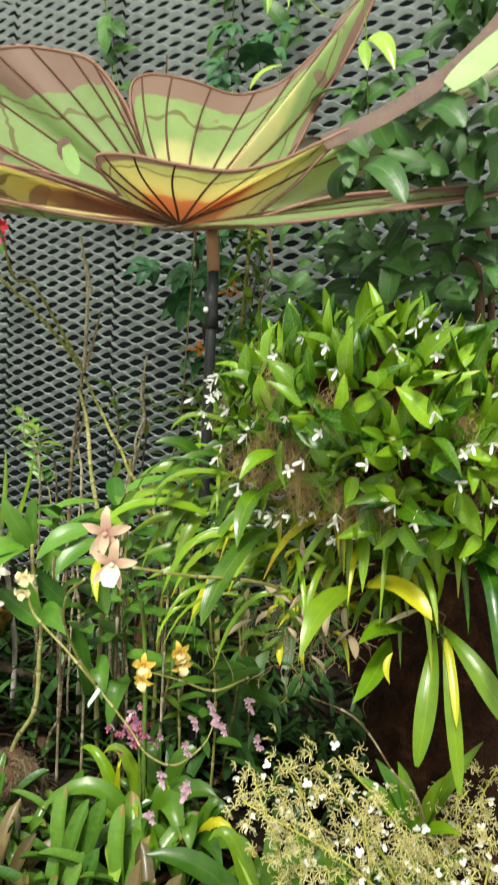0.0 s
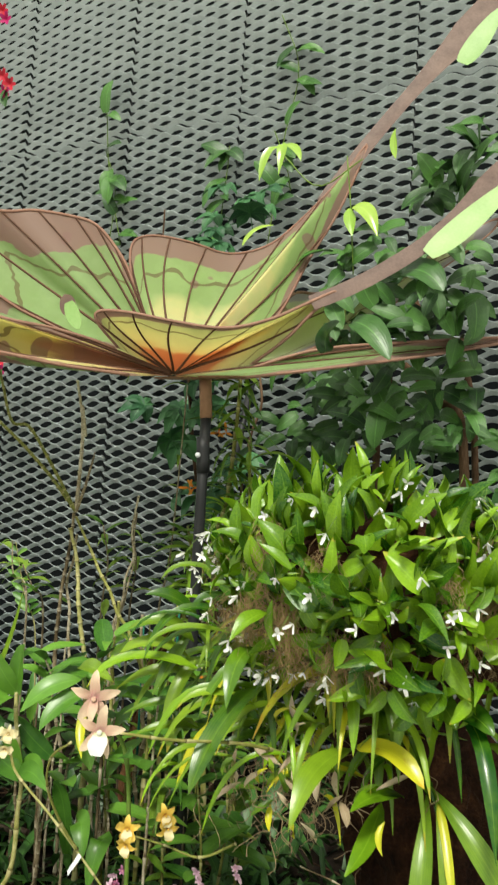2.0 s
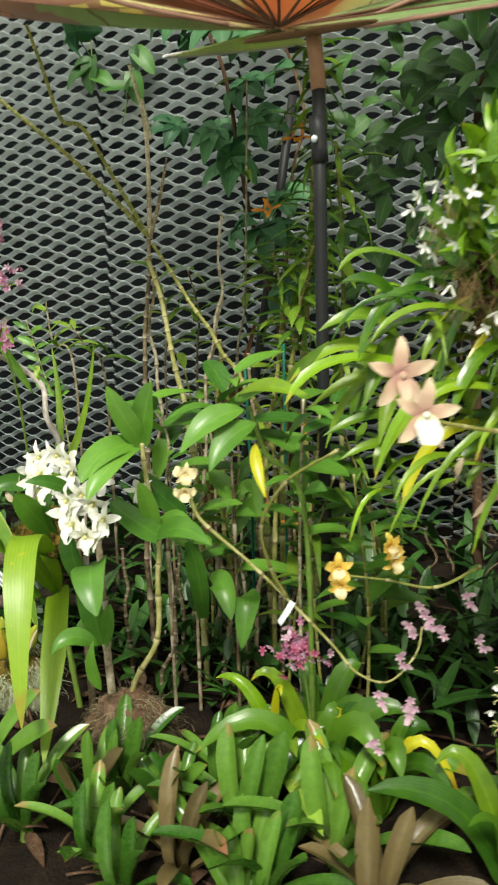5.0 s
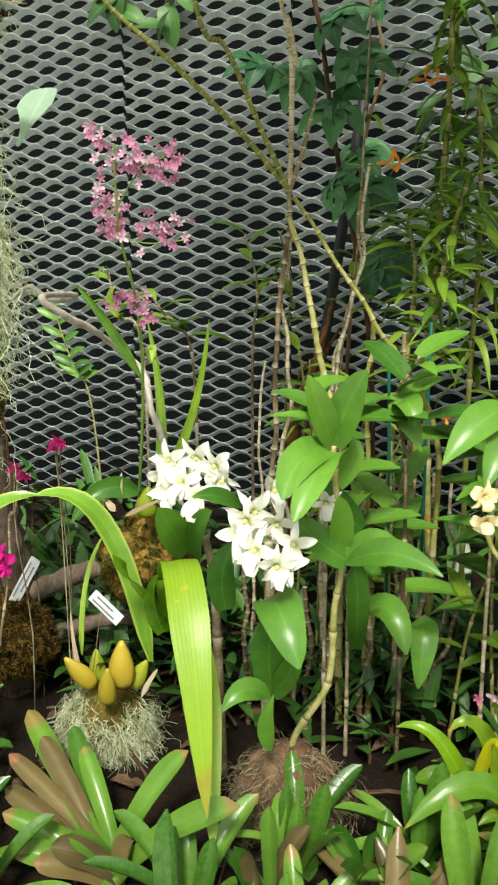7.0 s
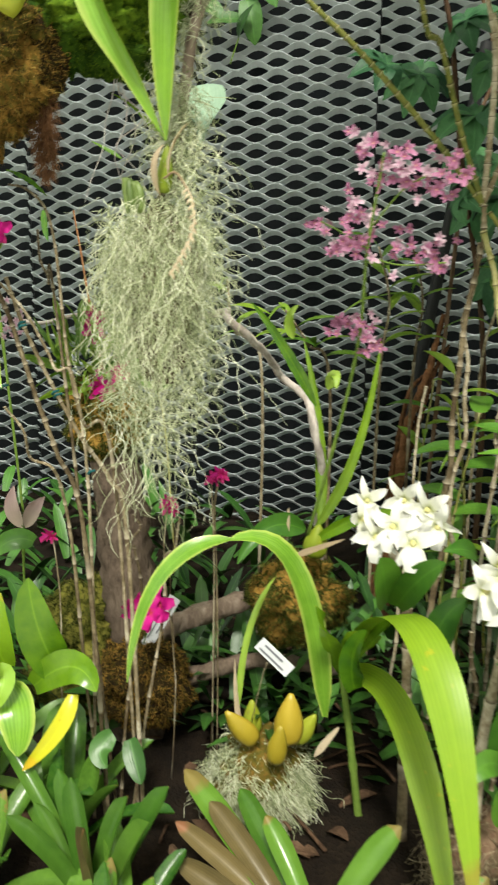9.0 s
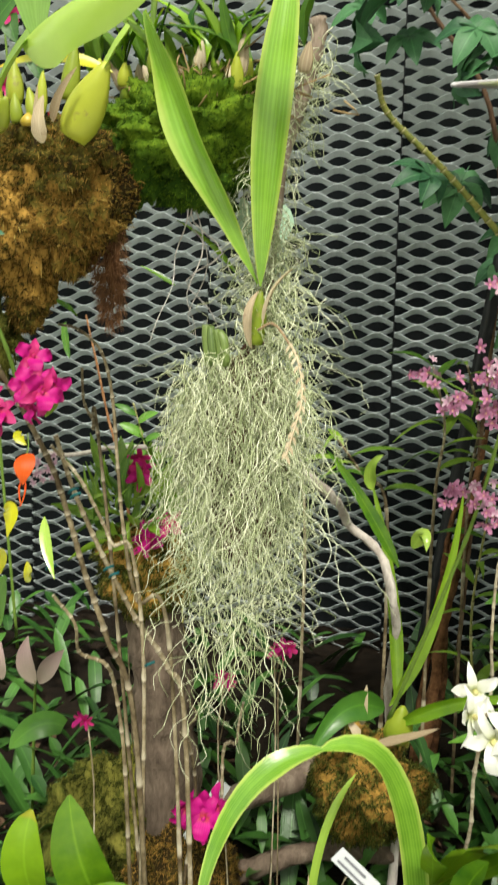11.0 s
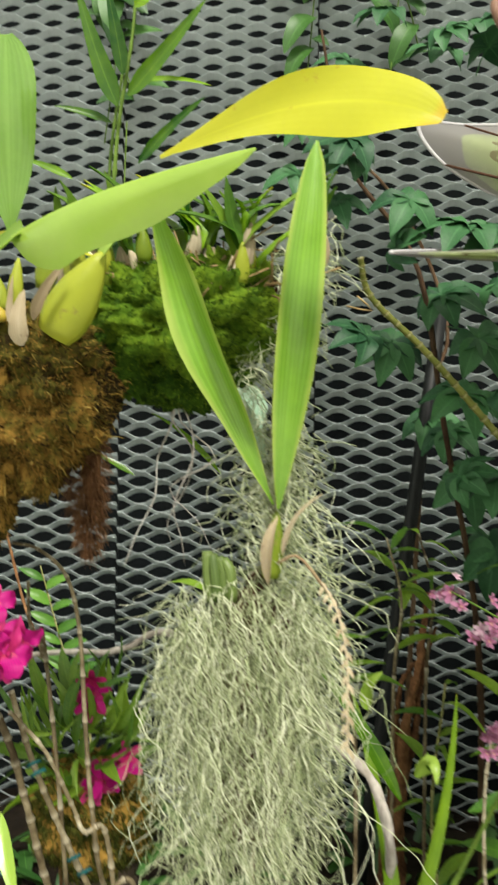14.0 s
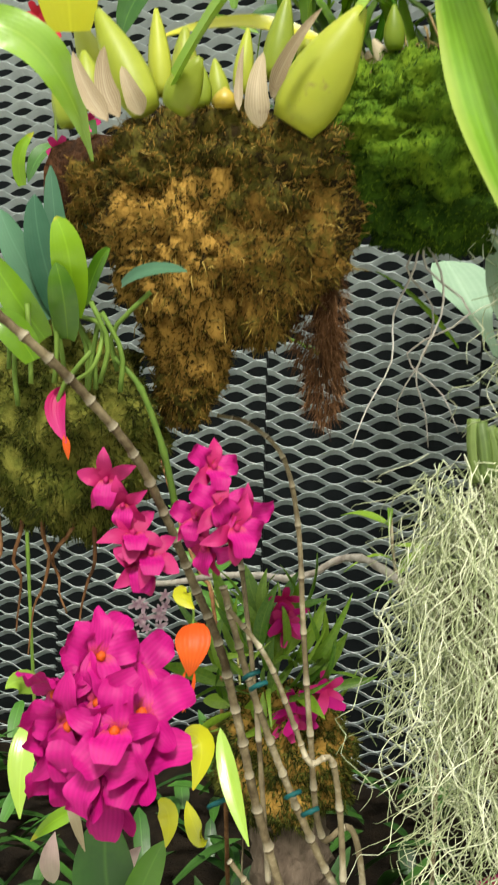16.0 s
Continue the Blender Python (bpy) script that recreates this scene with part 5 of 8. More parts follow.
for p, r_ in (((-1.417, 2.293, 1.674), 0.4), ((-1.390, 2.280, 1.674), 1.4), ((-1.344, 2.347, 1.873), 0.2), ((-1.314, 2.347, 1.873), 2.0), ((-1.289, 2.133, 0.807), 0.3), ((-1.246, 2.133, 1.074), 1.0), ((-1.373, 2.133, 0.850), 0.2)):
    part("flower", F_or[0], None, leafy, at=turned(p, (0.2, -1, 0.2), r_, 0.65), label="orange flower")
# mid-height leafy stems among the canes
for i, (t0_, t1_, t2_, n_) in enumerate((((-1.296, 1.733, 1.023), (-1.322, 1.733, 1.163), (-1.278, 1.733, 1.263), 9), ((-1.437, 1.667, 0.949), (-1.424, 1.667, 1.111), (-1.468, 1.667, 1.201), 9), ((-1.134, 1.733, 0.801), (-1.128, 1.733, 1.036), (-1.119, 1.733, 1.206), 12), ((-1.302, 1.800, 0.709), (-1.329, 1.800, 0.871), (-1.307, 1.800, 1.024), 10), ((-1.100, 1.867, 0.651), (-1.114, 1.867, 0.896), (-1.143, 1.867, 1.087), 10), ((-1.403, 1.733, 0.741), (-1.409, 1.733, 0.872), (-1.373, 1.733, 0.978), 8), ((-2.086, 2.267, 1.198), (-2.162, 2.267, 1.300), (-2.181, 2.267, 1.430), 8), ((-1.882, 2.133, 1.170), (-1.940, 2.133, 1.285), (-1.996, 2.133, 1.362), 8), ((-1.706, 2.400, 1.162), (-1.691, 2.400, 1.376), (-1.724, 2.400, 1.521), 12), ((-1.536, 2.333, 1.188), (-1.501, 2.333, 1.434), (-1.476, 2.333, 2.040), 10), ((-1.786, 2.333, 1.160), (-1.770, 2.333, 1.372), (-1.803, 2.333, 1.516), 10))):
    lc = thing("leafy_shoot", bed(V(t0_)), "young cane orchid shoot with lance-shaped green leaves", "orchid", "young cane shoots in the bed")
    leafy_cane(lc, [bed(V(t0_)), t0_, t1_, t2_], (0.0045, 0.0025), B_cattle if i < 6 else B_cane, n_, 0.13 if i < 6 else 0.11, M_cane, start=0.45, seed=20 + i, droop=0.3, nodes_=8)

for i in range(11):
    rs = np.random.RandomState(500 + i)
    x0, y0 = -1.62 + 0.75 * rs.rand(), 1.75 + 0.75 * rs.rand()
    top = 1.02 + 0.22 * rs.rand()
    lc = thing("leafy_shoot", bed((x0, y0, 0)), "young cane orchid shoot with lance-shaped green leaves", "orchid", "young cane shoots in the bed")
    leafy_cane(lc, [bed((x0, y0, 0)), (x0 + 0.03 * rs.randn(), y0, top * 0.7), (x0 + 0.06 * rs.randn(), y0 - 0.03, top)], (0.0045, 0.0025), B_cattle if i % 3 == 0 else B_cane, 12, 0.12, M_gcane, start=0.35, seed=520 + i, droop=0.35, nodes_=8)
lc = thing("leafy_shoot", bed(V((-2.583, 2.933, 0.460))), "arching shoot with two rows of small oval leaves", "orchid", "young cane shoots in the bed")
sh = [bed(V((-2.583, 2.933, 0.460))), (-2.624, 2.933, 0.934), (-2.690, 2.920, 1.090), (-2.767, 2.907, 1.357)]
stem(lc, M_gcane, sh, (0.004, 0.002), 10, name="cane")
c = spline(sh, 40)
for k in range(14):
    part("leaf", B_cattle[k % 3], None, lc, at=aim(c[18 + int(1.5 * k)], (0.9 * (-1) ** k, -0.3, 0.5), (0, -0.8, 0.5), 0.085))
for i, (p, q) in enumerate((((-1.369, 2.000, 1.260), (-1.360, 2.000, 0.929)), ((-1.284, 2.067, 1.305), (-1.286, 2.067, 0.888)))):
    stake = thing("plant_stake", bed(V(q)), "thin green plant stake", "plant stake", "green plant stakes")
    stem(stake, M_stake, [bed(V(q)), q, p], 0.004, n=8, sides=8, name="rod")

# ---- white flowered orchid ----
W_pet = petals("petal", ["oval", "lance"], [0.50, 0.52], [0.5, -0.6], P_white)
W_sep = petals("petal", ["lance", "lance"], [0.34, 0.30], [0.9, -0.7], P_white)
W_lip = petals("lip", ["round"], [0.62], [1.1], P_white)
white = thing("white_flowered_cattleya", bed(V((-1.511, 1.533, 0.468))), "orchid with dense clusters of white flowers and broad green leaves", "orchid")
rs = np.random.RandomState(14)
def cluster(parent, spots, size, sep, pet, lip, heart, seed):
    rs = np.random.RandomState(seed)
    for p in spots:
        bloom(parent, p, (0.25 + rs.randn() * 0.45, -1, 0.1 + rs.randn() * 0.4), size * (0.9 + 0.25 * rs.rand()), sep, pet, lip, heart, cup=0.15 + 0.3 * rs.rand(), roll=rs.randn() * 0.4)
cluster(white, ((-1.730, 1.560, 1.045), (-1.723, 1.587, 1.072), (-1.669, 1.520, 1.049), (-1.661, 1.573, 1.084), (-1.618, 1.560, 1.074), (-1.637, 1.507, 1.029), (-1.697, 1.533, 1.028), (-1.602, 1.547, 1.052)), 0.0865, W_sep, W_pet, W_lip, P_lime, 3)
cluster(white, ((-1.528, 1.413, 1.001), (-1.512, 1.440, 1.033), (-1.466, 1.413, 1.026), (-1.434, 1.400, 0.996), (-1.487, 1.373, 0.990), (-1.451, 1.360, 0.976), (-1.490, 1.467, 1.062), (-1.505, 1.387, 1.036), (-1.437, 1.373, 0.968)), 0.0787, W_sep, W_pet, W_lip, P_lime, 4)
cluster(white, ((-1.404, 1.493, 1.041),), 0.0671, W_sep, W_pet, W_lip, P_lime, 5)
stem(white, M_cane, [bed(V((-1.503, 1.507, 0.500))), (-1.509, 1.493, 0.681), (-1.493, 1.467, 0.870), (-1.491, 1.453, 0.977)], (0.010, 0.007), 6, name="cane")
stem(white, M_gcane, [bed(V((-1.496, 1.520, 0.493))), (-1.463, 1.520, 0.570), (-1.403, 1.533, 0.687), (-1.393, 1.533, 0.832), (-1.379, 1.520, 0.924), (-1.386, 1.493, 1.072), (-1.391, 1.493, 1.139)], (0.007, 0.005), 9, name="cane")
stem(white, M_cane, [bed(V((-1.631, 1.600, 0.502))), (-1.639, 1.600, 0.712), (-1.647, 1.600, 0.865), (-1.674, 1.587, 0.981)], (0.010, 0.007), 6, name="cane")
for a, b, c, w, k in (((-1.391, 1.493, 1.139), (-1.399, 1.440, 1.195), (-1.416, 1.413, 1.265), 0.0460, "oval"), ((-1.391, 1.493, 1.139), (-1.369, 1.467, 1.210), (-1.330, 1.440, 1.272), 0.0576, "oval"),
    ((-1.397, 1.467, 1.139), (-1.432, 1.387, 1.151), (-1.435, 1.333, 1.089), 0.0583, "oval"), ((-1.391, 1.467, 1.135), (-1.390, 1.360, 1.133), (-1.415, 1.320, 1.060), 0.0492, "oval"),
    ((-1.369, 1.493, 0.935), (-1.289, 1.440, 1.010), (-1.203, 1.413, 0.962), 0.0480, "lance"), ((-1.372, 1.507, 0.939), (-1.323, 1.493, 1.009), (-1.264, 1.467, 0.970), 0.0422, "lance"),
    ((-1.367, 1.507, 0.935), (-1.412, 1.467, 0.980), (-1.444, 1.440, 1.025), 0.0528, "oval"), ((-1.384, 1.520, 0.944), (-1.366, 1.467, 1.023), (-1.371, 1.440, 1.069), 0.0403, "oval"),
    ((-1.483, 1.440, 0.882), (-1.444, 1.333, 0.941), (-1.402, 1.307, 0.834), 0.0733, "oval"), ((-1.484, 1.440, 0.704), (-1.478, 1.387, 0.846), (-1.452, 1.360, 0.891), 0.0576, "oval"), ((-1.479, 1.440, 0.705), (-1.434, 1.400, 0.775), (-1.423, 1.387, 0.824), 0.0384, "oval"),
    ((-1.478, 1.413, 0.714), (-1.509, 1.360, 0.780), (-1.537, 1.333, 0.722), 0.0384, "lance"), ((-1.678, 1.547, 0.904), (-1.676, 1.467, 0.986), (-1.684, 1.440, 1.024), 0.0576, "oval"), ((-1.661, 1.547, 0.901), (-1.628, 1.467, 0.990), (-1.586, 1.440, 1.027), 0.0480, "oval"),
    ((-1.597, 1.533, 0.807), (-1.602, 1.493, 0.910), (-1.551, 1.467, 0.961), 0.0528, "oval"), ((-1.540, 1.467, 1.028), (-1.551, 1.387, 1.079), (-1.589, 1.360, 1.074), 0.0326, "lance"), ((-1.477, 1.413, 0.613), (-1.489, 1.387, 0.670), (-1.460, 1.373, 0.745), 0.0288, "lance"),
    ((-1.358, 1.600, 0.961), (-1.390, 1.547, 1.016), (-1.415, 1.520, 1.072), 0.0480, "oval"), ((-1.391, 1.547, 1.057), (-1.349, 1.520, 1.126), (-1.366, 1.507, 1.147), 0.0384, "oval"), ((-1.358, 1.733, 0.749), (-1.303, 1.680, 0.814), (-1.275, 1.653, 0.702), 0.0576, "oval"), ((-1.262, 1.733, 0.713), (-1.238, 1.680, 0.787), (-1.251, 1.653, 0.635), 0.0576, "oval"), ((-1.385, 1.733, 0.658), (-1.369, 1.680, 0.865), (-1.387, 1.653, 0.873), 0.0460, "oval"),
    ((-1.320, 1.733, 1.167), (-1.283, 1.667, 1.211), (-1.275, 1.653, 1.142), 0.0518, "lance"), ((-1.331, 1.733, 1.188), (-1.293, 1.680, 1.167), (-1.264, 1.667, 1.098), 0.0460, "lance")):
    leaf(white, L_cattle, a, b, c, w, k, up=(0.2, -0.8, 0.6), fold=0.3)
# lance leaves at the edge of the mound side
edge_or = thing("lance_leaved_orchid", bed(V((-1.152, 1.533, 0.790))), "cane orchid with long lance leaves, one turning yellow", "orchid")
stem(edge_or, M_stem, [bed(V((-1.042, 1.533, 0.684))), (-1.039, 1.493, 1.011), (-1.095, 1.440, 1.142), (-1.111, 1.400, 1.235)], (0.006, 0.004), 8, name="cane")
for a, b, c, w, m_ in (((-1.120, 1.400, 1.230), (-1.160, 1.333, 1.234), (-1.205, 1.307, 1.164), 0.0510, L_cattle), ((-1.097, 1.400, 1.207), (-1.133, 1.333, 1.198), (-1.149, 1.307, 1.134), 0.0474, L_cattle), ((-1.138, 1.413, 1.252), (-1.060, 1.333, 1.298), (-0.963, 1.307, 1.267), 0.0365, L_strap), ((-1.066, 1.413, 1.234), (-1.009, 1.333, 1.289), (-0.933, 1.307, 1.357), 0.0419, L_strap), ((-1.101, 1.400, 1.169), (-1.088, 1.360, 1.140), (-1.062, 1.347, 1.083), 0.0219, L_yellow), ((-1.036, 1.467, 1.059), (-1.000, 1.413, 1.094), (-0.966, 1.400, 1.090), 0.0384, L_cattle), ((-1.126, 1.467, 1.012), (-1.130, 1.440, 1.101), (-1.142, 1.427, 1.063), 0.0432, L_cattle), ((-1.066, 1.467, 1.158), (-1.029, 1.413, 1.207), (-0.991, 1.400, 1.228), 0.0288, L_cattle)):
    leaf(edge_or, m_, a, b, c, w, "lance", up=(0.2, -0.7, 0.7), fold=0.3)

# ---- pleated leaf hanging forward ----
pleat = thing("pleated_leaf_orchid", bed(V((-1.696, 1.533, 0.606))), "orchid with long pleated yellow-green leaves bent over", "orchid")
leaf(pleat, L_pleat, (-1.765, 1.667, 0.695), (-1.60, 1.33, 1.22), (-1.515, 1.20, 0.63), 0.0635, "strap", up=(0.3, -0.6, 0.7), n=26, wavy=0.1, fold=0.06, label="pleated leaf with a withered brown tip")
leaf(pleat, L_pleat, (-1.764, 1.667, 0.689), (-1.62, 1.50, 0.86), (-1.537, 1.28, 0.50), 0.0547, "strap", up=(0.3, -0.7, 0.6), n=24, wavy=0.1, fold=0.06, label="pleated leaf with yellow streaks")
leaf(pleat, L_bush, (-1.770, 1.667, 0.694), (-1.765, 1.467, 0.877), (-1.782, 1.453, 0.925), 0.0384, "lance")
leaf(pleat, L_bush, (-1.759, 1.667, 0.695), (-1.700, 1.467, 0.876), (-1.656, 1.453, 0.922), 0.0384, "lance")
stem(pleat, M_stem, [bed(V((-1.719, 1.667, 0.513))), (-1.750, 1.667, 0.606), (-1.765, 1.667, 0.695)], (0.008, 0.006), 4)
leaf(pleat, L_bush, (-1.724, 1.533, 0.744), (-1.737, 1.493, 0.829), (-1.701, 1.467, 0.888), 0.0441, "oval")
# ---- orchid with yellow pseudobulbs on a mossy pot ----
bulbs = thing("yellow_bulb_orchid", bed(V((-1.882, 1.600, 0.416))), "orchid with yellow pseudobulbs and arching leaves on a mossy mount", "orchid")
pc = V((-1.921, 1.667, 0.444))
g = Geo()
lump(g, pc, (0.085, 0.085, 0.10), 7, 0.15)
part("root_ball", g, M_bmoss, bulbs)
g = Geo()
tangle(g, pc, (0.09, 0.085, 0.10), 2300, 0.07, 7)
rs = np.random.RandomState(8)
for i in range(520):
    a = rs.rand() * 6.283
    strand(g, pc + V((0.10 * math.cos(a), -abs(0.09 * math.sin(a)), 0.06 - 0.13 * rs.rand())), 0.06 + 0.09 * rs.rand(), V((math.cos(a), -1, 0)) * 0.6, rs, 0.0006, 0.8)
fuzz(g, pc, (0.087, 0.087, 0.10), 700, 0.025, 0.0012, 7, 0.8, rough=0.15)
tagged(part("moss", g, M_moss, bulbs, "pale grey-green moss strands"), kind="stuff")
def bulb(parent, mat, p0, p1, w, name="pseudobulb", label=""):
    p0, p1 = V(p0), V(p1)
    g = Geo()
    n = 10
    axis = unit(p1 - p0)
    s = unit(np.cross(axis, (0.2, -1, 0.1)))
    q = np.cross(axis, s)
    P = np.zeros((n, 12, 3))
    for i in range(n):
        v = i / (n - 1)
        r = w / 2 * max(0.16, math.sin(math.pi * (0.13 + 0.82 * v) ** 0.72) ** 0.85)
        for k in range(12):
            a = k * math.pi / 6
            P[i, k] = p0 + (p1 - p0) * v + (s * math.cos(a) + q * math.sin(a) * 0.7) * r * (1 + 0.07 * math.cos(4 * a + 0.6))
    g.grid(P, True, cap=True)
    return part(name, g, mat, parent, label)
for a, b, w, m_ in (((-1.921, 1.600, 0.563), (-1.968, 1.573, 0.635), 0.0451, L_ybulb), ((-1.854, 1.600, 0.574), (-1.849, 1.600, 0.677), 0.0537, L_ybulb), ((-1.868, 1.560, 0.555), (-1.856, 1.547, 0.640), 0.0365, L_ybulb), ((-1.842, 1.627, 0.561), (-1.806, 1.627, 0.625), 0.0365, L_bulb), ((-1.937, 1.653, 0.545), (-1.939, 1.653, 0.619), 0.0365, L_bulb)):
    bulb(bulbs, m_, a, b, w)
leaf(bulbs, L_sheath, (-1.941, 1.600, 0.560), (-1.956, 1.587, 0.637), (-1.956, 1.587, 0.738), 0.0148, "spear", name="dry_sheath")
leaf(bulbs, L_sheath, (-1.797, 1.573, 0.572), (-1.764, 1.560, 0.629), (-1.751, 1.560, 0.649), 0.0190, "spear", name="dry_sheath")
leaf(bulbs, L_lime, (-1.959, 1.627, 0.616), (-1.955, 1.627, 0.798), (-1.890, 1.627, 0.897), 0.0137, "strap")
leaf(bulbs, L_stripe, (-1.784, 1.600, 0.640), (-1.799, 1.520, 1.070), (-1.931, 1.440, 1.026), 0.0383, "strap", n=14)
leaf(bulbs, L_stripe, (-1.922, 1.440, 1.030), (-2.045, 1.360, 1.039), (-2.074, 1.360, 0.793), 0.0403, "spear", n=16)
def print_bars(tag, a, b, w):
    """Two rows of unreadable print on a label."""
    d = unit(b - a)
    s = unit(np.cross(d, (0.1, -1, 0.1)))
    for off, lo, hi in ((0.22, 0.1, 0.85), (-0.2, 0.15, 0.7)):
        p, q = a + (b - a) * lo + s * w * off + V((0, -0.002, 0)), a + (b - a) * hi + s * w * off + V((0, -0.002, 0))
        leaf(tag, M_ink, p, (p + q) / 2, q, w * 0.14, "plate", up=(0.1, -1, 0.1), fold=0.0, wavy=0.0, n=3, name="print_bar", thick=0.0003)


lab = thing("plant_label", (-1.913, 1.613, 0.642), "white plastic plant label with grey print on a wire", "plant label", "plant labels in the bed")
stem(lab, M_cane, [(-1.934, 1.627, 0.580), (-1.911, 1.620, 0.691), (-1.899, 1.613, 0.728)], 0.001, n=6, sides=4, name="wire")
a, b = V((-1.915, 1.607, 0.769)), V((-1.854, 1.607, 0.717))
tag = leaf(lab, M_tag, a, (a + b) / 2, b, 0.0281, "plate", up=(0.1, -1, 0.1), fold=0.0, wavy=0.0, n=3, name="tag")
print_bars(tag, a, b, 0.0281)
lab2 = thing("plant_label", (-2.199, 1.733, 0.661), "white plastic plant label stuck in moss", "plant label", "plant labels in the bed")
a, b = V((-2.135, 1.747, 0.773)), V((-2.199, 1.733, 0.658))
tag = leaf(lab2, M_tag, a, (a + b) / 2, b, 0.0262, "plate", up=(0.1, -1, 0.1), fold=0.0, wavy=0.0, n=3, name="tag")
print_bars(tag, a, b, 0.0262)

# ---- pink panicle orchid on a mossy ball with strap leaves ----
pink = thing("pink_panicle_orchid", bed(V((-1.858, 1.760, 0.776))), "orchid with a branching panicle of many small pink flowers", "orchid")
mc = V((-1.881, 1.787, 0.787))
g = Geo()
lump(g, mc, (0.095, 0.085, 0.085), 9, 0.2)
part("root_ball", g, M_bmoss, pink)
tagged(part("moss", pile("moss", [(mc, (0.095, 0.085, 0.085), 9)], 0.010, 0.0009, fine=0.0, droop=0.4, seed=36), M_omoss, pink, "green and brown moss"), kind="stuff")
for a, b, c, w, m_ in (((-1.838, 1.787, 0.940), (-1.841, 1.867, 1.111), (-1.905, 1.907, 1.315), 0.030, L_strap), ((-1.850, 1.787, 0.938), (-1.759, 1.840, 1.063), (-1.740, 1.867, 1.319), 0.028, L_strap), ((-1.857, 1.733, 0.955), (-1.922, 1.667, 1.015), (-1.965, 1.627, 0.912), 0.0576, L_cattle), ((-1.835, 1.707, 0.943), (-1.740, 1.653, 1.036), (-1.639, 1.627, 1.048), 0.0299, L_bush), ((-1.843, 1.733, 1.204), (-1.905, 1.707, 1.331), (-1.962, 1.693, 1.397), 0.0276, L_bush), ((-1.890, 1.733, 1.330), (-1.906, 1.707, 1.373), (-1.873, 1.693, 1.394), 0.0253, L_lime), ((-1.822, 1.733, 1.237), (-1.799, 1.707, 1.294), (-1.800, 1.693, 1.244), 0.0299, L_lime)):
    leaf(pink, m_, a, b, c, w, "spear", up=(0.2, -0.9, 0.3), fold=0.4, n=14)
for a, b in (((-1.891, 1.707, 0.937), (-1.885, 1.707, 1.007)), ((-1.868, 1.680, 0.920), (-1.768, 1.653, 0.974)), ((-1.890, 1.680, 0.929), (-1.913, 1.680, 0.961))):
    leaf(pink, L_sheath, a, (V(a) + V(b)) / 2 + V((0, -0.01, 0)), b, 0.02, "spear", name="dry_sheath")
bulb(pink, L_bulb, (-1.834, 1.707, 0.914), (-1.825, 1.707, 0.978), 0.0460)
spike = [(-1.847, 1.707, 0.953), (-1.779, 1.600, 1.190), (-1.739, 1.507, 1.353), (-1.721, 1.413, 1.479), (-1.705, 1.373, 1.565), (-1.698, 1.360, 1.605)]
stem(pink, M_stem, spike, (0.0034, 0.0012), 6, n=30, name="flower_stalk")
stem(pink, M_stem, [(-1.712, 1.387, 1.515), (-1.668, 1.373, 1.564), (-1.619, 1.360, 1.583)], 0.0012, n=8, name="flower_stalk")
stem(pink, M_stem, [(-1.720, 1.400, 1.486), (-1.765, 1.470, 1.510), (-1.810, 1.540, 1.530)], 0.0012, n=8, name="flower_stalk")
stem(pink, M_stem, [(-1.719, 1.413, 1.475), (-1.673, 1.413, 1.464), (-1.613, 1.413, 1.468)], 0.0012, n=8, name="flower_stalk")
F_pink = [little_flower("flower", 5, 0.0074, 0.5, P_pink, 0.4, 0.5), little_flower("flower", 5, 0.0074, 0.5, P_lilac, 0.4, 0.5), little_flower("flower", 5, 0.0078, 0.6, P_pink, 0.6, 0.5)]
rs = np.random.RandomState(77)
for cx, n_, sp in (((-1.729, 1.373, 1.613), 7, 0.016), ((-1.698, 1.360, 1.591), 22, 0.035), ((-1.654, 1.360, 1.577), 16, 0.026), ((-1.615, 1.360, 1.579), 14, 0.022), ((-1.808, 1.547, 1.526), 9, 0.018), ((-1.778, 1.510, 1.495), 12, 0.020), ((-1.729, 1.400, 1.524), 13, 0.024), ((-1.731, 1.400, 1.486), 10, 0.016), ((-1.667, 1.413, 1.483), 14, 0.028), ((-1.624, 1.413, 1.472), 10, 0.022), ((-1.771, 1.507, 1.387), 6, 0.014), ((-1.734, 1.493, 1.367), 18, 0.026), ((-1.716, 1.493, 1.346), 6, 0.012)):
    for k in range(n_):
        p = V(cx) + rs.randn(3) * sp * V((0.66, 0.5, 0.62))
        part("flower", F_pink[rs.randint(3)], None, pink, at=turned(p, (0.2 + rs.randn() * 0.5, -1, rs.randn() * 0.4), rs.rand() * 6, 0.8 + 0.4 * rs.rand()))

# ---- driftwood ----
drift = thing("driftwood_branch", (-1.864, 1.867, 1.085), "pale crooked driftwood branch", "branch")
stem(drift, M_drift, wobble([bed((-1.84, 1.90, 0)), (-1.845, 1.88, 0.92), (-1.855, 1.798, 1.147), (-1.943, 1.835, 1.268), (-1.951, 1.551, 1.362), (-2.06, 1.86, 1.375), (-2.15, 1.88, 1.372), (-2.237, 1.95, 1.386), (-2.30, 1.93, 1.345), (-2.411, 1.908, 1.349), (-2.6, 1.95, 1.33)], 0.006, 3), (0.0085, 0.0045), n=90, sides=8, jag=0.6, name="limb")
log = thing("fallen_log", bed(V((-2.058, 1.867, 0.676))), "weathered grey-brown log lying on the bed", "log")
stem(log, M_log, [(-2.381, 1.800, 0.534), (-2.185, 1.840, 0.657), (-2.013, 1.893, 0.725), (-1.986, 2.000, 0.727)], (0.028, 0.02), n=24, sides=10, jag=0.3, name="limb")
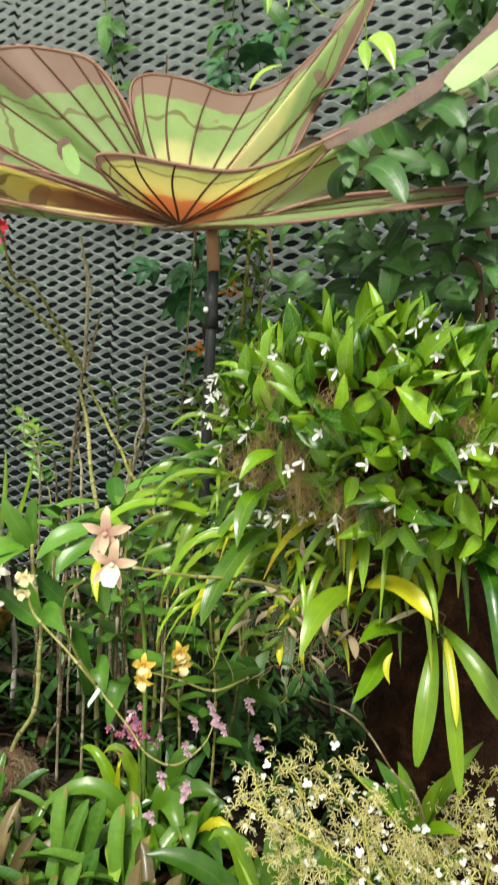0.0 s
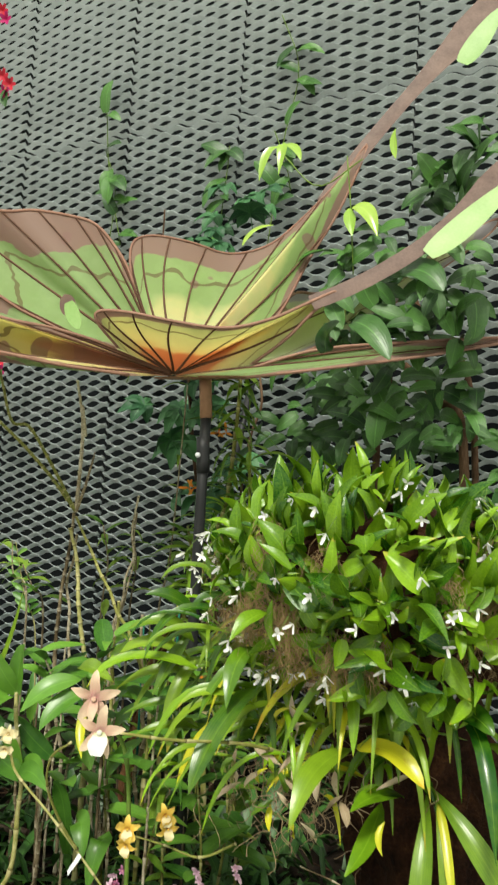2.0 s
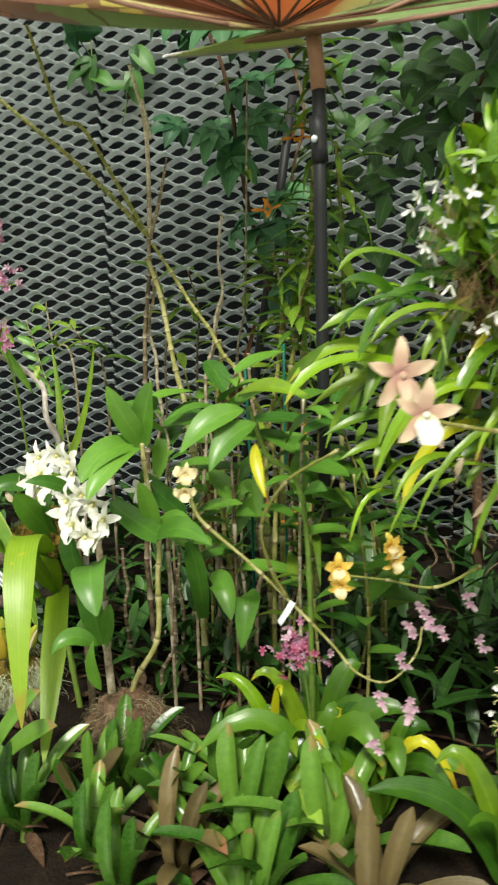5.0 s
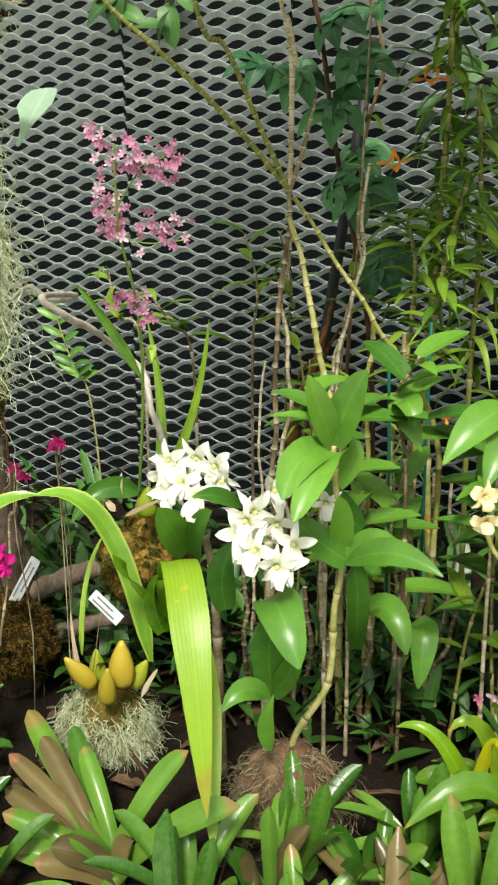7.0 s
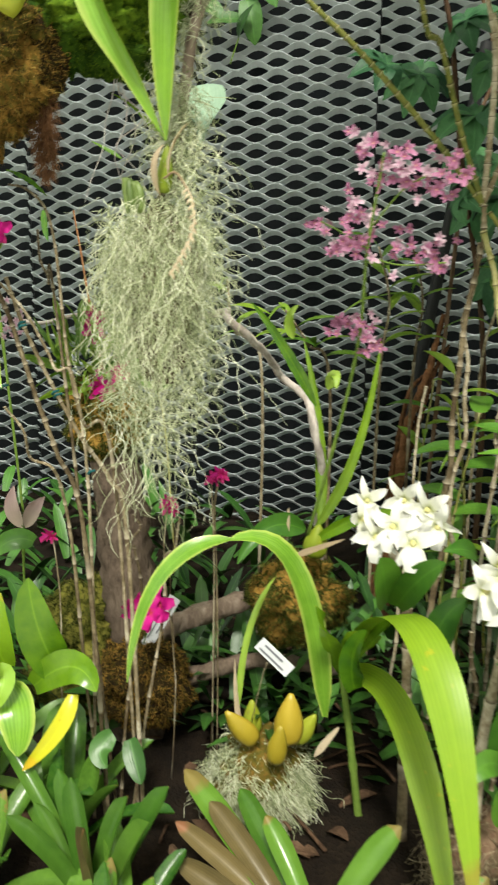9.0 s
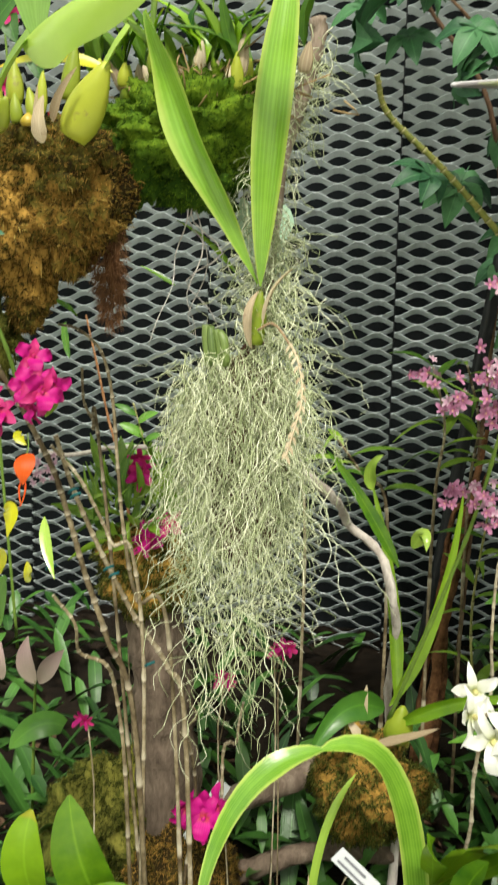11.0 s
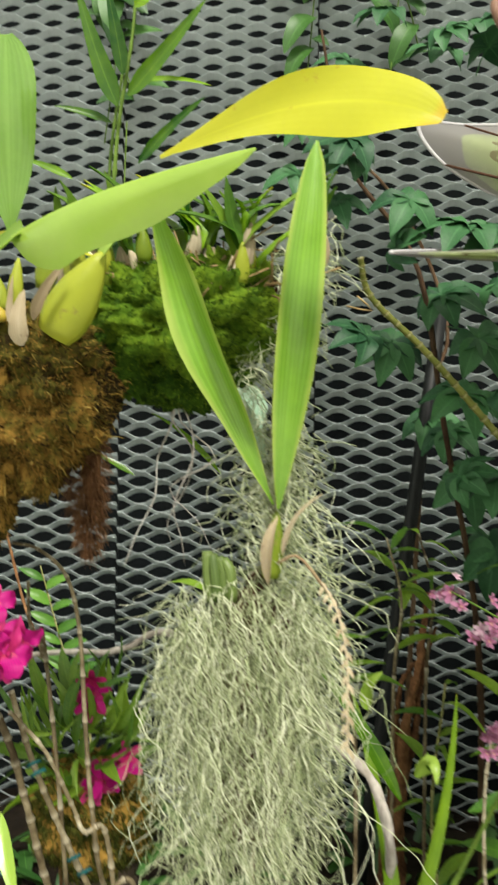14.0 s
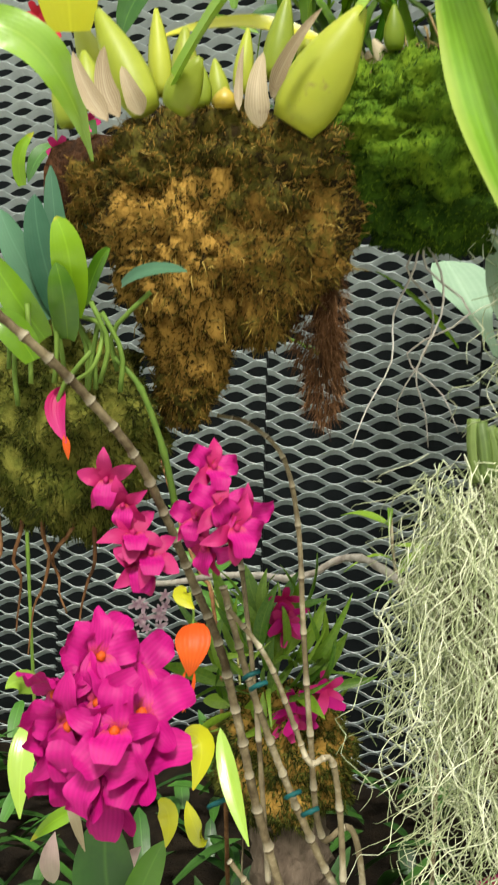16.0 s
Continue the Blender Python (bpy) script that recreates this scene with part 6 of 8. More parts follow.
stem(log, M_log, [(-2.125, 1.787, 0.567), (-1.984, 1.840, 0.603), (-1.853, 1.893, 0.582), (-1.762, 2.000, 0.526)], (0.02, 0.014), n=24, sides=9, jag=0.3, name="limb")
bark = thing("bark_strip", bed((-1.79, 2.52, 0)), "ragged strip of red-brown bark standing among the orchids", "bark")
for k, (dx, top, r_) in enumerate(((0.0, 1.0, 0.020), (0.022, 0.93, 0.014), (-0.018, 0.85, 0.011))):
    pts = [V(bed((-1.79, 2.52, 0))), V((-1.745, 2.589, 0.917)), V((-1.69, 2.68, 1.12)), V((-1.645, 2.76, 1.33 * top))]
    stem(bark, M_rust, wobble([q + V((dx, 0.01 * k, 0)) for q in pts], 0.006, k), (r_, r_ * 0.35), n=40, sides=9, jag=0.7, name="bark_slat")

# ---- moss nest ----
nest = thing("moss_nest", bed(V((-1.456, 1.493, 0.483))), "ball of tangled grey-brown moss at the foot of the canes", "moss")
nc = V((-1.470, 1.507, 0.483))
g = Geo()
lump(g, nc, (0.085, 0.075, 0.075), 12, 0.15)
part("core", g, M_bark, nest)
g = Geo()
tangle(g, nc, (0.088, 0.078, 0.078), 2300, 0.08, 12)
fuzz(g, nc, (0.086, 0.076, 0.076), 500, 0.028, 0.0012, 12, 0.5, rough=0.15)
tagged(part("moss", g, M_drymoss, nest), kind="stuff")

# ---- bromeliads along the front ----
def bromeliad(centre, n, length, seed, meshes, tilt=0.0, label="bromeliad rosette of stiff glossy green leaves with pinkish tips"):
    rs = np.random.RandomState(seed)
    c = V(centre)
    b = thing("bromeliad", bed(c), label, "bromeliad", "bromeliads along the front of the bed")
    g = Geo()
    c = V((c[0], c[1], bed_height(c[0], c[1]) + 0.012))
    tube(g, [bed(c), c + V((0, 0, 0.005))], (0.016, 0.012), 5, 10)
    part("rosette_base", g, M_stem, b)
    n = int(n * 0.8)
    length *= 0.92
    for k in range(n):
        v = k / n
        a = k * 2.399 + rs.rand() * 0.4
        el = 0.6 + 0.9 * v ** 0.9
        way = V((math.cos(a) * math.cos(el) + tilt, math.sin(a) * math.cos(el) - 0.1, math.sin(el)))
        part("leaf", meshes[k % len(meshes)], None, b, at=aim(c + way * 0.01, way, (0, 0, 1) if el < 1.2 else (0, -1, 0.3), length * (0.9 + 0.45 * rs.rand()), 1.0))
def grown_rosette(base, tips, width, label):
    """A bromeliad whose leaves arch from one base to their own tips, channelled and blunt."""
    b0 = V(bed(V(base)))
    b = thing("bromeliad", b0, label, "bromeliad", "bromeliads along the front of the bed")
    g = Geo()
    tube(g, [b0, b0 + V((0, 0, 0.03))], (0.022, 0.014), 5, 10)
    part("rosette_base", g, M_stem, b)
    for k, (tip, mat) in enumerate(tips):
        t_ = V(tip)
        root = b0 + V((0.012 * math.cos(2.4 * k), 0.012 * math.sin(2.4 * k), 0.02))
        span = t_ - root
        pull = root + span * V((0.42, 0.42, 0.62)) + V((0, 0, 0.012))
        leaf(b, mat, root, pull, t_, width * (0.85 + 0.3 * ((k * 0.37) % 1)), "tongue", up=(-span[0] * 1.5, -0.75 - span[1], 0.7), fold=0.7, n=18, wavy=0.02, thick=0.0025)
    return b


grown_rosette((-1.737, 1.318, 0.355), (((-2.017, 1.428, 0.494), L_brombrown), ((-1.922, 1.513, 0.52), L_brom), ((-2.036, 1.529, 0.527), L_brom), ((-1.855, 1.437, 0.535), L_brom), ((-1.625, 1.4, 0.593), L_brom), ((-1.488, 1.27, 0.606), L_brom), ((-1.962, 1.32, 0.453), L_brom), ((-1.848, 1.24, 0.439), L_brombrown), ((-1.825, 1.26, 0.462), L_brombrown), ((-1.967, 1.47, 0.515), L_brombrown), ((-1.92, 1.28, 0.423), L_brom), ((-1.803, 1.28, 0.473), L_brom), ((-1.996, 1.38, 0.457), L_brombrown), ((-1.69, 1.3, 0.473), L_brombrown)), 0.044, "large bromeliad rosette with glossy green and brown arching leaves")
grown_rosette((-2.117, 1.306, 0.34), (((-2.349, 1.4, 0.64), L_brom), ((-2.206, 1.36, 0.608), L_brom), ((-2.15, 1.3, 0.644), L_brom), ((-2.22, 1.22, 0.618), L_brom), ((-2.051, 1.3, 0.63), L_brom), ((-1.996, 1.34, 0.631), L_brom), ((-2.078, 1.2, 0.642), L_brombrown), ((-2.218, 1.3, 0.583), L_brom), ((-1.989, 1.24, 0.641), L_brom), ((-2.321, 1.42, 0.528), L_brom)), 0.037, "bromeliad rosette of stiff glossy green leaves with pinkish tips")
grown_rosette((-1.46, 1.315, 0.34), (((-1.457, 1.33, 0.569), L_brom), ((-1.396, 1.36, 0.524), L_brombrown), ((-1.497, 1.27, 0.531), L_brom), ((-1.458, 1.42, 0.535), L_brom), ((-1.467, 1.25, 0.544), L_brombrown)), 0.034, "bromeliad rosette of blunt upright green leaves, one brown")
grown_rosette((-1.293, 1.365, 0.34), (((-1.28, 1.463, 0.505), L_brom), ((-1.277, 1.314, 0.514), L_brom), ((-1.286, 1.36, 0.538), L_brom), ((-1.325, 1.26, 0.548), L_brom), ((-1.205, 1.36, 0.528), L_brom), ((-1.368, 1.42, 0.485), L_brom), ((-1.383, 1.4, 0.488), L_brom), ((-1.222, 1.28, 0.559), L_brom)), 0.034, "bromeliad rosette of blunt upright green leaves with pink tips")
grown_rosette((-1.08, 1.241, 0.34), (((-1.01, 1.28, 0.529), L_brom), ((-1.064, 1.25, 0.503), L_brom), ((-1.111, 1.25, 0.497), L_brom), ((-1.146, 1.22, 0.48), L_brom), ((-1.274, 1.3, 0.51), L_brom), ((-1.053, 1.32, 0.522), L_brom)), 0.034, "bromeliad rosette of blunt upright green leaves with pink tips")
for i, (x, y, n_, ln) in enumerate(((-1.56, 1.24, 13, 0.19), (-1.42, 1.40, 13, 0.17), (-1.38, 1.23, 13, 0.18), (-1.22, 1.27, 13, 0.19), (-1.12, 1.37, 14, 0.21), (-1.05, 1.27, 14, 0.20), (-0.94, 1.36, 14, 0.21), (-1.22, 1.47, 12, 0.18), (-1.29, 1.18, 12, 0.17), (-0.84, 1.28, 13, 0.19), (-2.32, 1.28, 13, 0.23), (-2.22, 1.44, 13, 0.22), (-2.42, 1.42, 13, 0.24), (-2.03, 1.25, 13, 0.19), (-1.93, 1.20, 13, 0.18), (-2.62, 1.32, 12, 0.22))):
    bromeliad((x, y, 0), n_, ln, 100 + i, B_brom if i % 6 != 3 else B_bromb, label="bromeliad rosette of stiff glossy green leaves with pinkish tips" if i % 6 != 3 else "bromeliad rosette with reddish-brown leaves")
# broad strap plants beside the bromeliads
for i, (p, n_, ln) in enumerate((((-1.019, 1.520, 0.443), 11, 0.27), ((-0.896, 1.500, 0.492), 11, 0.28), ((-1.055, 1.600, 0.528), 10, 0.26), ((-0.630, 1.400, 0.564), 10, 0.30), ((-0.494, 1.533, 0.738), 9, 0.24), ((-0.361, 1.573, 0.760), 9, 0.24))):
    rs = np.random.RandomState(60 + i)
    sp = thing("broad_leaf_plant", bed(V(p)), "low plant with arching broad strap leaves, some yellow", "plant", "broad strap plants in the bed")
    b0 = V(bed(V(p)))
    for k in range(n_):
        a = k * 2.4 + rs.rand()
        out = V((math.cos(a), math.sin(a) * 0.7 - 0.2, 0))
        L = ln * (0.7 + 0.5 * rs.rand())
        h = 0.75 + 0.5 * rs.rand()
        leaf(sp, (L_deep, L_strap, L_deep, L_deep)[k % 4] if k != 5 else L_yellow, b0, b0 + V((0, 0, L * h)) + out * L * 0.25, b0 + out * L * (0.45 + 0.35 * rs.rand()) + V((0, 0, L * (0.25 + 0.65 * rs.rand()))), 0.035 + 0.02 * rs.rand(), ("strap", "spear")[k % 2], fold=0.35, n=10)

sp = thing("broad_leaf_plant", bed((-1.13, 1.56, 0)), "upright strap-leaved plant with brown and yellow leaf tips", "plant", "broad strap plants in the bed")
b0 = V(bed((-1.13, 1.56, 0)))
for k, (tip, mat, w) in enumerate((((-1.175, 1.437, 0.554), L_strap, 0.048), ((-1.282, 1.575, 0.595), L_bush, 0.045), ((-1.245, 1.559, 0.500), L_bush, 0.045), ((-1.098, 1.5, 0.624), L_yellow, 0.030), ((-0.95, 1.3, 0.481), L_lime, 0.052), ((-0.981, 1.42, 0.576), L_strap, 0.048), ((-1.05, 1.45, 0.524), L_strap, 0.036), ((-1.188, 1.36, 0.417), L_bush, 0.045), ((-0.876, 1.36, 0.522), L_bush, 0.05))):
    t_ = V(tip)
    leaf(sp, mat, b0 + V((0.02 * math.cos(k), 0.02 * math.sin(k), 0)), b0 + (t_ - b0) * V((0.35, 0.35, 1.0)) + V((0, 0, 0.06)), t_, w, ("strap", "spear")[k % 2], fold=0.35, n=14)

# ---- hanging orchid with a beard of moss ----
hang = thing("hanging_moss_orchid", (-2.019, 1.400, 1.558), "hanging orchid with pleated leaves over a grey moss beard", "orchid")
hc = V((-2.024, 1.413, 1.546))
rs = np.random.RandomState(11)


# matted locks that hang from a flat top, wider below, with loose curls round the edge
g = Geo()
for i in range(185):
    u, d = 2 * rs.rand() - 1, rs.rand()
    top = hc + V((-0.014 + 0.082 * u, 0.02 + 0.075 * (d - 0.55), 0.014 - 0.02 * u * u - 0.09 * rs.rand() ** 2))
    fall = (0.16 + 0.15 * rs.rand()) * (1 - 0.25 * u * u)
    lean = V((-0.016 * rs.rand() - 0.02 * u, 0.02 * rs.randn(), 0))
    for k in range(9):
        v = rs.rand() ** 1.7
        p = top + V((0, 0, -fall * v)) + lean * v + rs.randn(3) * V((0.0075, 0.0075, 0.008))
        strand(g, p, 0.05 + 0.09 * rs.rand(), V((0.2 * u + 0.5 * rs.randn(), -0.3 * (d < 0.5), 0.2)), rs, 0.00035 + 0.00035 * rs.rand(), 0.60)
for i in range(190):
    u = 2 * rs.rand() - 1
    p = hc + V((-0.014 + 0.080 * u, -0.028 + 0.02 * rs.rand() + 0.03 * u * u, 0.012 - 0.16 * rs.rand() ** 1.4))
    strand(g, p, 0.13 + 0.17 * rs.rand(), V((0.1 * u, -0.2, 0)), rs, 0.0004 + 0.0003 * rs.rand(), 0.54)
for i in range(260):
    a, v = rs.rand() * 6.283, rs.rand()
    side = V((math.cos(a), math.sin(a), 0))
    p = hc + V((side[0] * (0.086 - 0.02 * v) - 0.012 - 0.012 * v, side[1] * 0.05, 0.015 - 0.33 * v))
    strand(g, p, 0.03 + 0.04 * rs.rand(), side * 1.1 + V((0, 0, 0.4)), rs, 0.00035 + 0.00025 * rs.rand(), 1.0)
for i in range(60):
    a, q = rs.rand() * 6.283, rs.rand() ** 0.5
    p = hc + V((math.cos(a) * q * 0.06 - 0.025, math.sin(a) * q * 0.04, -0.30 - 0.07 * rs.rand()))
    strand(g, p, 0.08 + 0.14 * rs.rand(), V((0, 0, -0.3)), rs, 0.0006, 0.5)
tagged(part("moss_beard", g, M_moss, hang, "tangled grey-green moss strands"), kind="stuff")
g = Geo()
for i in range(420):
    v = rs.rand()
    p = V((-2.013, 1.453, 1.733)) * (1 - v) + V((-2.004, 1.427, 1.564)) * v + rs.randn(3) * V((0.014 + 0.016 * v, 0.014, 0.01))
    strand(g, p, 0.04 + 0.06 * rs.rand(), V((rs.randn() * 0.5, 0, 0)), rs, 0.0006, 0.9)
for i in range(240):
    v = rs.rand()
    p = V((-1.976, 1.520, 1.96)) * (1 - v) + V((-2.046, 1.493, 1.767)) * v + rs.randn(3) * V((0.015, 0.012, 0.01))
    strand(g, p, 0.03 + 0.04 * rs.rand(), V((rs.randn() * 0.5, 0, 0)), rs, 0.0006, 0.9)
tagged(part("upper_moss", g, M_moss, hang, "wisps of grey moss round the stem"), kind="stuff")
g = Geo()
lump(g, hc + V((-0.01, 0.02, -0.13)), (0.058, 0.02, 0.13), 3, 0.2)
part("cork_core", g, M_bark, hang)
stem(hang, M_log, [(-1.972, 1.533, 1.985), (-1.970, 1.533, 1.960), (-1.983, 1.520, 1.895), (-2.010, 1.507, 1.800), (-2.013, 1.467, 1.675), (-2.017, 1.440, 1.563)], (0.012, 0.007), n=26, sides=8, name="hanger", jag=0.3, label="weathered stick that carries the orchid")
leaf(hang, L_stripe, (-2.010, 1.393, 1.632), (-1.996, 1.333, 1.771), (-1.975, 1.373, 1.998), 0.0416, "lance_up", up=(0.15, -1, 0.1), fold=0.55, wavy=0.28, n=20, label="long pleated green leaf")
leaf(hang, L_stripe, (-2.015, 1.400, 1.636), (-2.074, 1.333, 1.770), (-2.125, 1.307, 1.919), 0.0403, "obovate", up=(0.25, -1, 0.1), fold=0.65, n=28, wavy=0.42, twist=1.1, label="long pleated green leaf")
leaf(hang, L_sheath, (-2.018, 1.387, 1.557), (-2.024, 1.360, 1.601), (-2.009, 1.380, 1.626), 0.0125, "lance", up=(-0.3, -1, 0.1), fold=0.5, name="dry_sheath")
leaf(hang, L_sheath, (-2.005, 1.387, 1.587), (-1.999, 1.373, 1.629), (-1.966, 1.360, 1.650), 0.0095, "spear", fold=0.4, name="dry_sheath")
bulb(hang, L_bulb, (-2.017, 1.400, 1.562), (-2.011, 1.400, 1.629), 0.0221)
for k, dx in enumerate((-0.011, -0.004, 0.004, 0.011)):
    stem(hang, L_stub, [(-2.068 + dx, 1.418 - 0.004 * (k % 2), 1.535), (-2.071 + dx * 1.1, 1.416 - 0.004 * (k % 2), 1.565), (-2.075 + dx * 0.8, 1.416, 1.586 - 0.003 * k)], (0.0062, 0.0054), n=8, sides=9, name="old_stem", label="cut ribbed green old stem")
stem(hang, M_root, [(-2.009, 1.380, 1.580), (-1.988, 1.373, 1.587), (-1.957, 1.347, 1.553)], 0.0016, n=8, name="spike_stalk")
leaf(hang, L_grey, (-2.040, 1.547, 1.678), (-2.055, 1.533, 1.709), (-2.066, 1.520, 1.759), 0.0362, "oval", up=(0.2, -1, 0.2), label="grey-green shield frond")
leaf(hang, L_grey, (-2.047, 1.653, 1.660), (-2.068, 1.733, 1.725), (-2.099, 1.867, 1.811), 0.0787, "paddle", up=(0.2, -1, 0.2), label="grey-green shield frond")
leaf(hang, L_bush, (-2.090, 1.600, 1.663), (-2.136, 1.587, 1.720), (-2.176, 1.573, 1.739), 0.0130, "spear")
leaf(hang, L_bush, (-2.231, 1.733, 1.657), (-2.265, 1.733, 1.678), (-2.293, 1.733, 1.690), 0.0138, "spear")
g = Geo()
dry = spline([(-1.966, 1.353, 1.566), (-1.953, 1.340, 1.544), (-1.944, 1.320, 1.507), (-1.945, 1.280, 1.475), (-1.947, 1.240, 1.448)], 50)
tube(g, list(dry[::7]), 0.0012, 24, 4)
spike_ = part("dry_spike", g, L_sheath, hang, "dried papery flower spike")
for i in range(0, 50, 2):
    g = Geo()
    blade(g, dry[i], dry[i] + V((0.0035 * (-1) ** (i // 2), -0.003, -0.002)), dry[i] + V((0.005 * (-1) ** (i // 2), -0.004, -0.009)), 0.0035, (0, -1, 0.2), "lance", 0.3, 4, 0.0005, light=True)
    part("bract", g, L_sheath, spike_)
g = Geo()
rs = np.random.RandomState(91)
for i in range(4):
    p = V((-2.125, 1.493, 1.777)) + rs.randn(3) * V((0.008, 0.01, 0.015))
    cur, pts = p, [p]
    for k in range(5):
        cur = cur + V((rs.randn() * 0.02, rs.randn() * 0.01, -0.03 - 0.02 * rs.rand()))
        pts.append(cur)
    tube(g, pts, (0.0013, 0.0005), 16, 4)
tagged(part("air_root", g, M_drift, hang, "thin curling grey air roots"), kind="stuff")

# ---- log hung with mosses ----
mount = thing("mossy_log", (-2.245, 1.600, 1.807), "horizontal cork log overgrown with green and brown moss", "log")
stem(mount, M_cork, [(-2.462, 1.493, 1.800), (-2.426, 1.480, 1.801), (-2.392, 1.467, 1.801), (-2.231, 1.507, 1.823), (-2.104, 1.547, 1.836), (-2.020, 1.560, 1.894)], (0.055, 0.035), n=40, sides=14, jag=0.22, name="trunk")
g = Geo()
brown = [((-2.293, 1.387, 1.777), (0.105, 0.075, 0.06)), ((-2.316, 1.373, 1.723), (0.075, 0.06, 0.075)), ((-2.262, 1.387, 1.716), (0.075, 0.06, 0.075)), ((-2.317, 1.400, 1.648), (0.04, 0.035, 0.06)), ((-2.321, 1.400, 1.605), (0.028, 0.026, 0.035)), ((-2.387, 1.400, 1.766), (0.045, 0.05, 0.045)), ((-2.225, 1.413, 1.745), (0.045, 0.05, 0.07))]
for i, (c, s_) in enumerate(brown):
    lump(g, c, V(s_) * 0.86, 30 + i, 0.2, 70, 46, fine=0.11)
bm = part("moss_cushion", g, M_bmoss, mount, "thick brown and golden moss")
tagged(part("moss_fuzz", pile("moss_fuzz", [(c, V(s_) * 0.86, 30 + i) for i, (c, s_) in enumerate(brown)], 0.0068, 0.0007, fine=0.11, droop=0.25, seed=30), M_bmoss, bm), kind="stuff")
g = Geo()
rs = np.random.RandomState(64)
for i, (c, s_) in enumerate(brown):
    for k in range(int(100000 * s_[0] * s_[2])):
        q = unit(rs.randn(3))
        if q[1] < 0.3:
            shoot(g, V(c) + q * V(s_) * 0.86 * swell(q, 30 + i, 0.2, 2.2, 0.11), q * 0.9 + rs.randn(3) * 0.7, 0.004 + 0.006 * rs.rand(), rs)
tagged(part("golden_moss", g, M_goldmoss, bm, "curling golden moss shoots"), kind="stuff")
g = Geo()
for k in range(5):
    tube(g, [V((-2.215, 1.413, 1.707)) + V((0.0035 * k, 0, 0)), V((-2.210, 1.400, 1.658)) + V((0.0035 * k, 0, 0)), V((-2.201, 1.400, 1.607)) + V((0.002 * k, 0.002 * k, 0.008 * (k % 3)))], (0.0045, 0.0015), 14, 6, jag=0.6, seed=k)
rc = (V((-2.210, 1.407, 1.668)), V((-2.204, 1.400, 1.630)))
for c_, s_ in zip(rc, ((0.017, 0.012, 0.047), (0.011, 0.009, 0.042))):
    fuzz(g, c_, s_, 1100, 0.010, 0.0008, 5, 1.4)
part("hanging_root", g, M_rust, mount, "red-brown fibrous root hanging down")
g = Geo()
green = [((-2.135, 1.467, 1.839), (0.10, 0.07, 0.062)), ((-2.185, 1.467, 1.803), (0.06, 0.05, 0.055)), ((-2.088, 1.493, 1.856), (0.065, 0.055, 0.06)), ((-2.118, 1.480, 1.778), (0.06, 0.04, 0.04))]
for i, (c, s_) in enumerate(green):
    lump(g, c, s_, 40 + i, 0.2, 70, 46, fine=0.14)
gm = part("moss_cushion", g, M_gmoss, mount, "bright green cushion moss")
tagged(part("moss_fuzz", pile("moss_fuzz", [(c, s_, 40 + i) for i, (c, s_) in enumerate(green)], 0.0048, 0.0007, fine=0.14, droop=0.0, seed=31), M_gmoss, gm), kind="stuff")

# orchid with fat pseudobulbs and big leaves on the log
fat = thing("large_bulb_orchid", (-2.286, 1.373, 1.813), "orchid with fat lime pseudobulbs and large green and yellow leaves", "orchid")
for a, b, w, m_ in (((-2.224, 1.333, 1.797), (-2.174, 1.320, 1.873), 0.0460, L_bulb), ((-2.339, 1.333, 1.815), (-2.382, 1.333, 1.897), 0.0317, L_bulb), ((-2.336, 1.360, 1.838), (-2.343, 1.360, 1.908), 0.0182, L_bulb), ((-2.326, 1.387, 1.854), (-2.327, 1.387, 1.906), 0.0221, L_bulb), ((-2.308, 1.307, 1.804), (-2.284, 1.293, 1.833), 0.0278, L_bulb), ((-2.294, 1.333, 1.816), (-2.297, 1.333, 1.850), 0.0153, L_bulb), ((-2.286, 1.360, 1.826), (-2.293, 1.360, 1.864), 0.0163, L_bulb), ((-2.273, 1.320, 1.809), (-2.273, 1.320, 1.823), 0.0173, L_ybulb), ((-2.248, 1.373, 1.851), (-2.238, 1.373, 1.916), 0.0221, L_bulb), ((-2.264, 1.333, 1.824), (-2.260, 1.333, 1.872), 0.0144, L_bulb), ((-2.383, 1.333, 1.820), (-2.392, 1.333, 1.865), 0.0240, L_bulb), ((-2.384, 1.373, 1.842), (-2.419, 1.373, 1.913), 0.0269, L_bulb), ((-2.415, 1.360, 1.818), (-2.428, 1.360, 1.866), 0.0211, L_bulb)):
    bulb(fat, m_, a, b, w)
for a, b, c, w in (((-2.240, 1.293, 1.782), (-2.243, 1.280, 1.802), (-2.239, 1.293, 1.833), 0.0212), ((-2.235, 1.307, 1.808), (-2.225, 1.293, 1.832), (-2.199, 1.293, 1.860), 0.0138), ((-2.350, 1.307, 1.801), (-2.368, 1.307, 1.825), (-2.363, 1.307, 1.854), 0.0212), ((-2.353, 1.293, 1.793), (-2.371, 1.293, 1.812), (-2.382, 1.293, 1.845), 0.0184), ((-2.262, 1.320, 1.806), (-2.264, 1.320, 1.825), (-2.260, 1.320, 1.853), 0.0083), ((-2.327, 1.293, 1.796), (-2.331, 1.280, 1.806), (-2.338, 1.280, 1.825), 0.0184)):
    leaf(fat, L_sheath, a, b, c, w, "spear", up=(0.2, -1, 0.2), fold=0.5, name="dry_sheath")
leaf(fat, L_lime, (-2.302, 1.293, 1.818), (-2.266, 1.253, 1.846), (-2.212, 1.213, 1.864), 0.0164, "plate", up=(-0.5, -0.7, 0.3), fold=0.5, n=12, name="leaf_stalk")
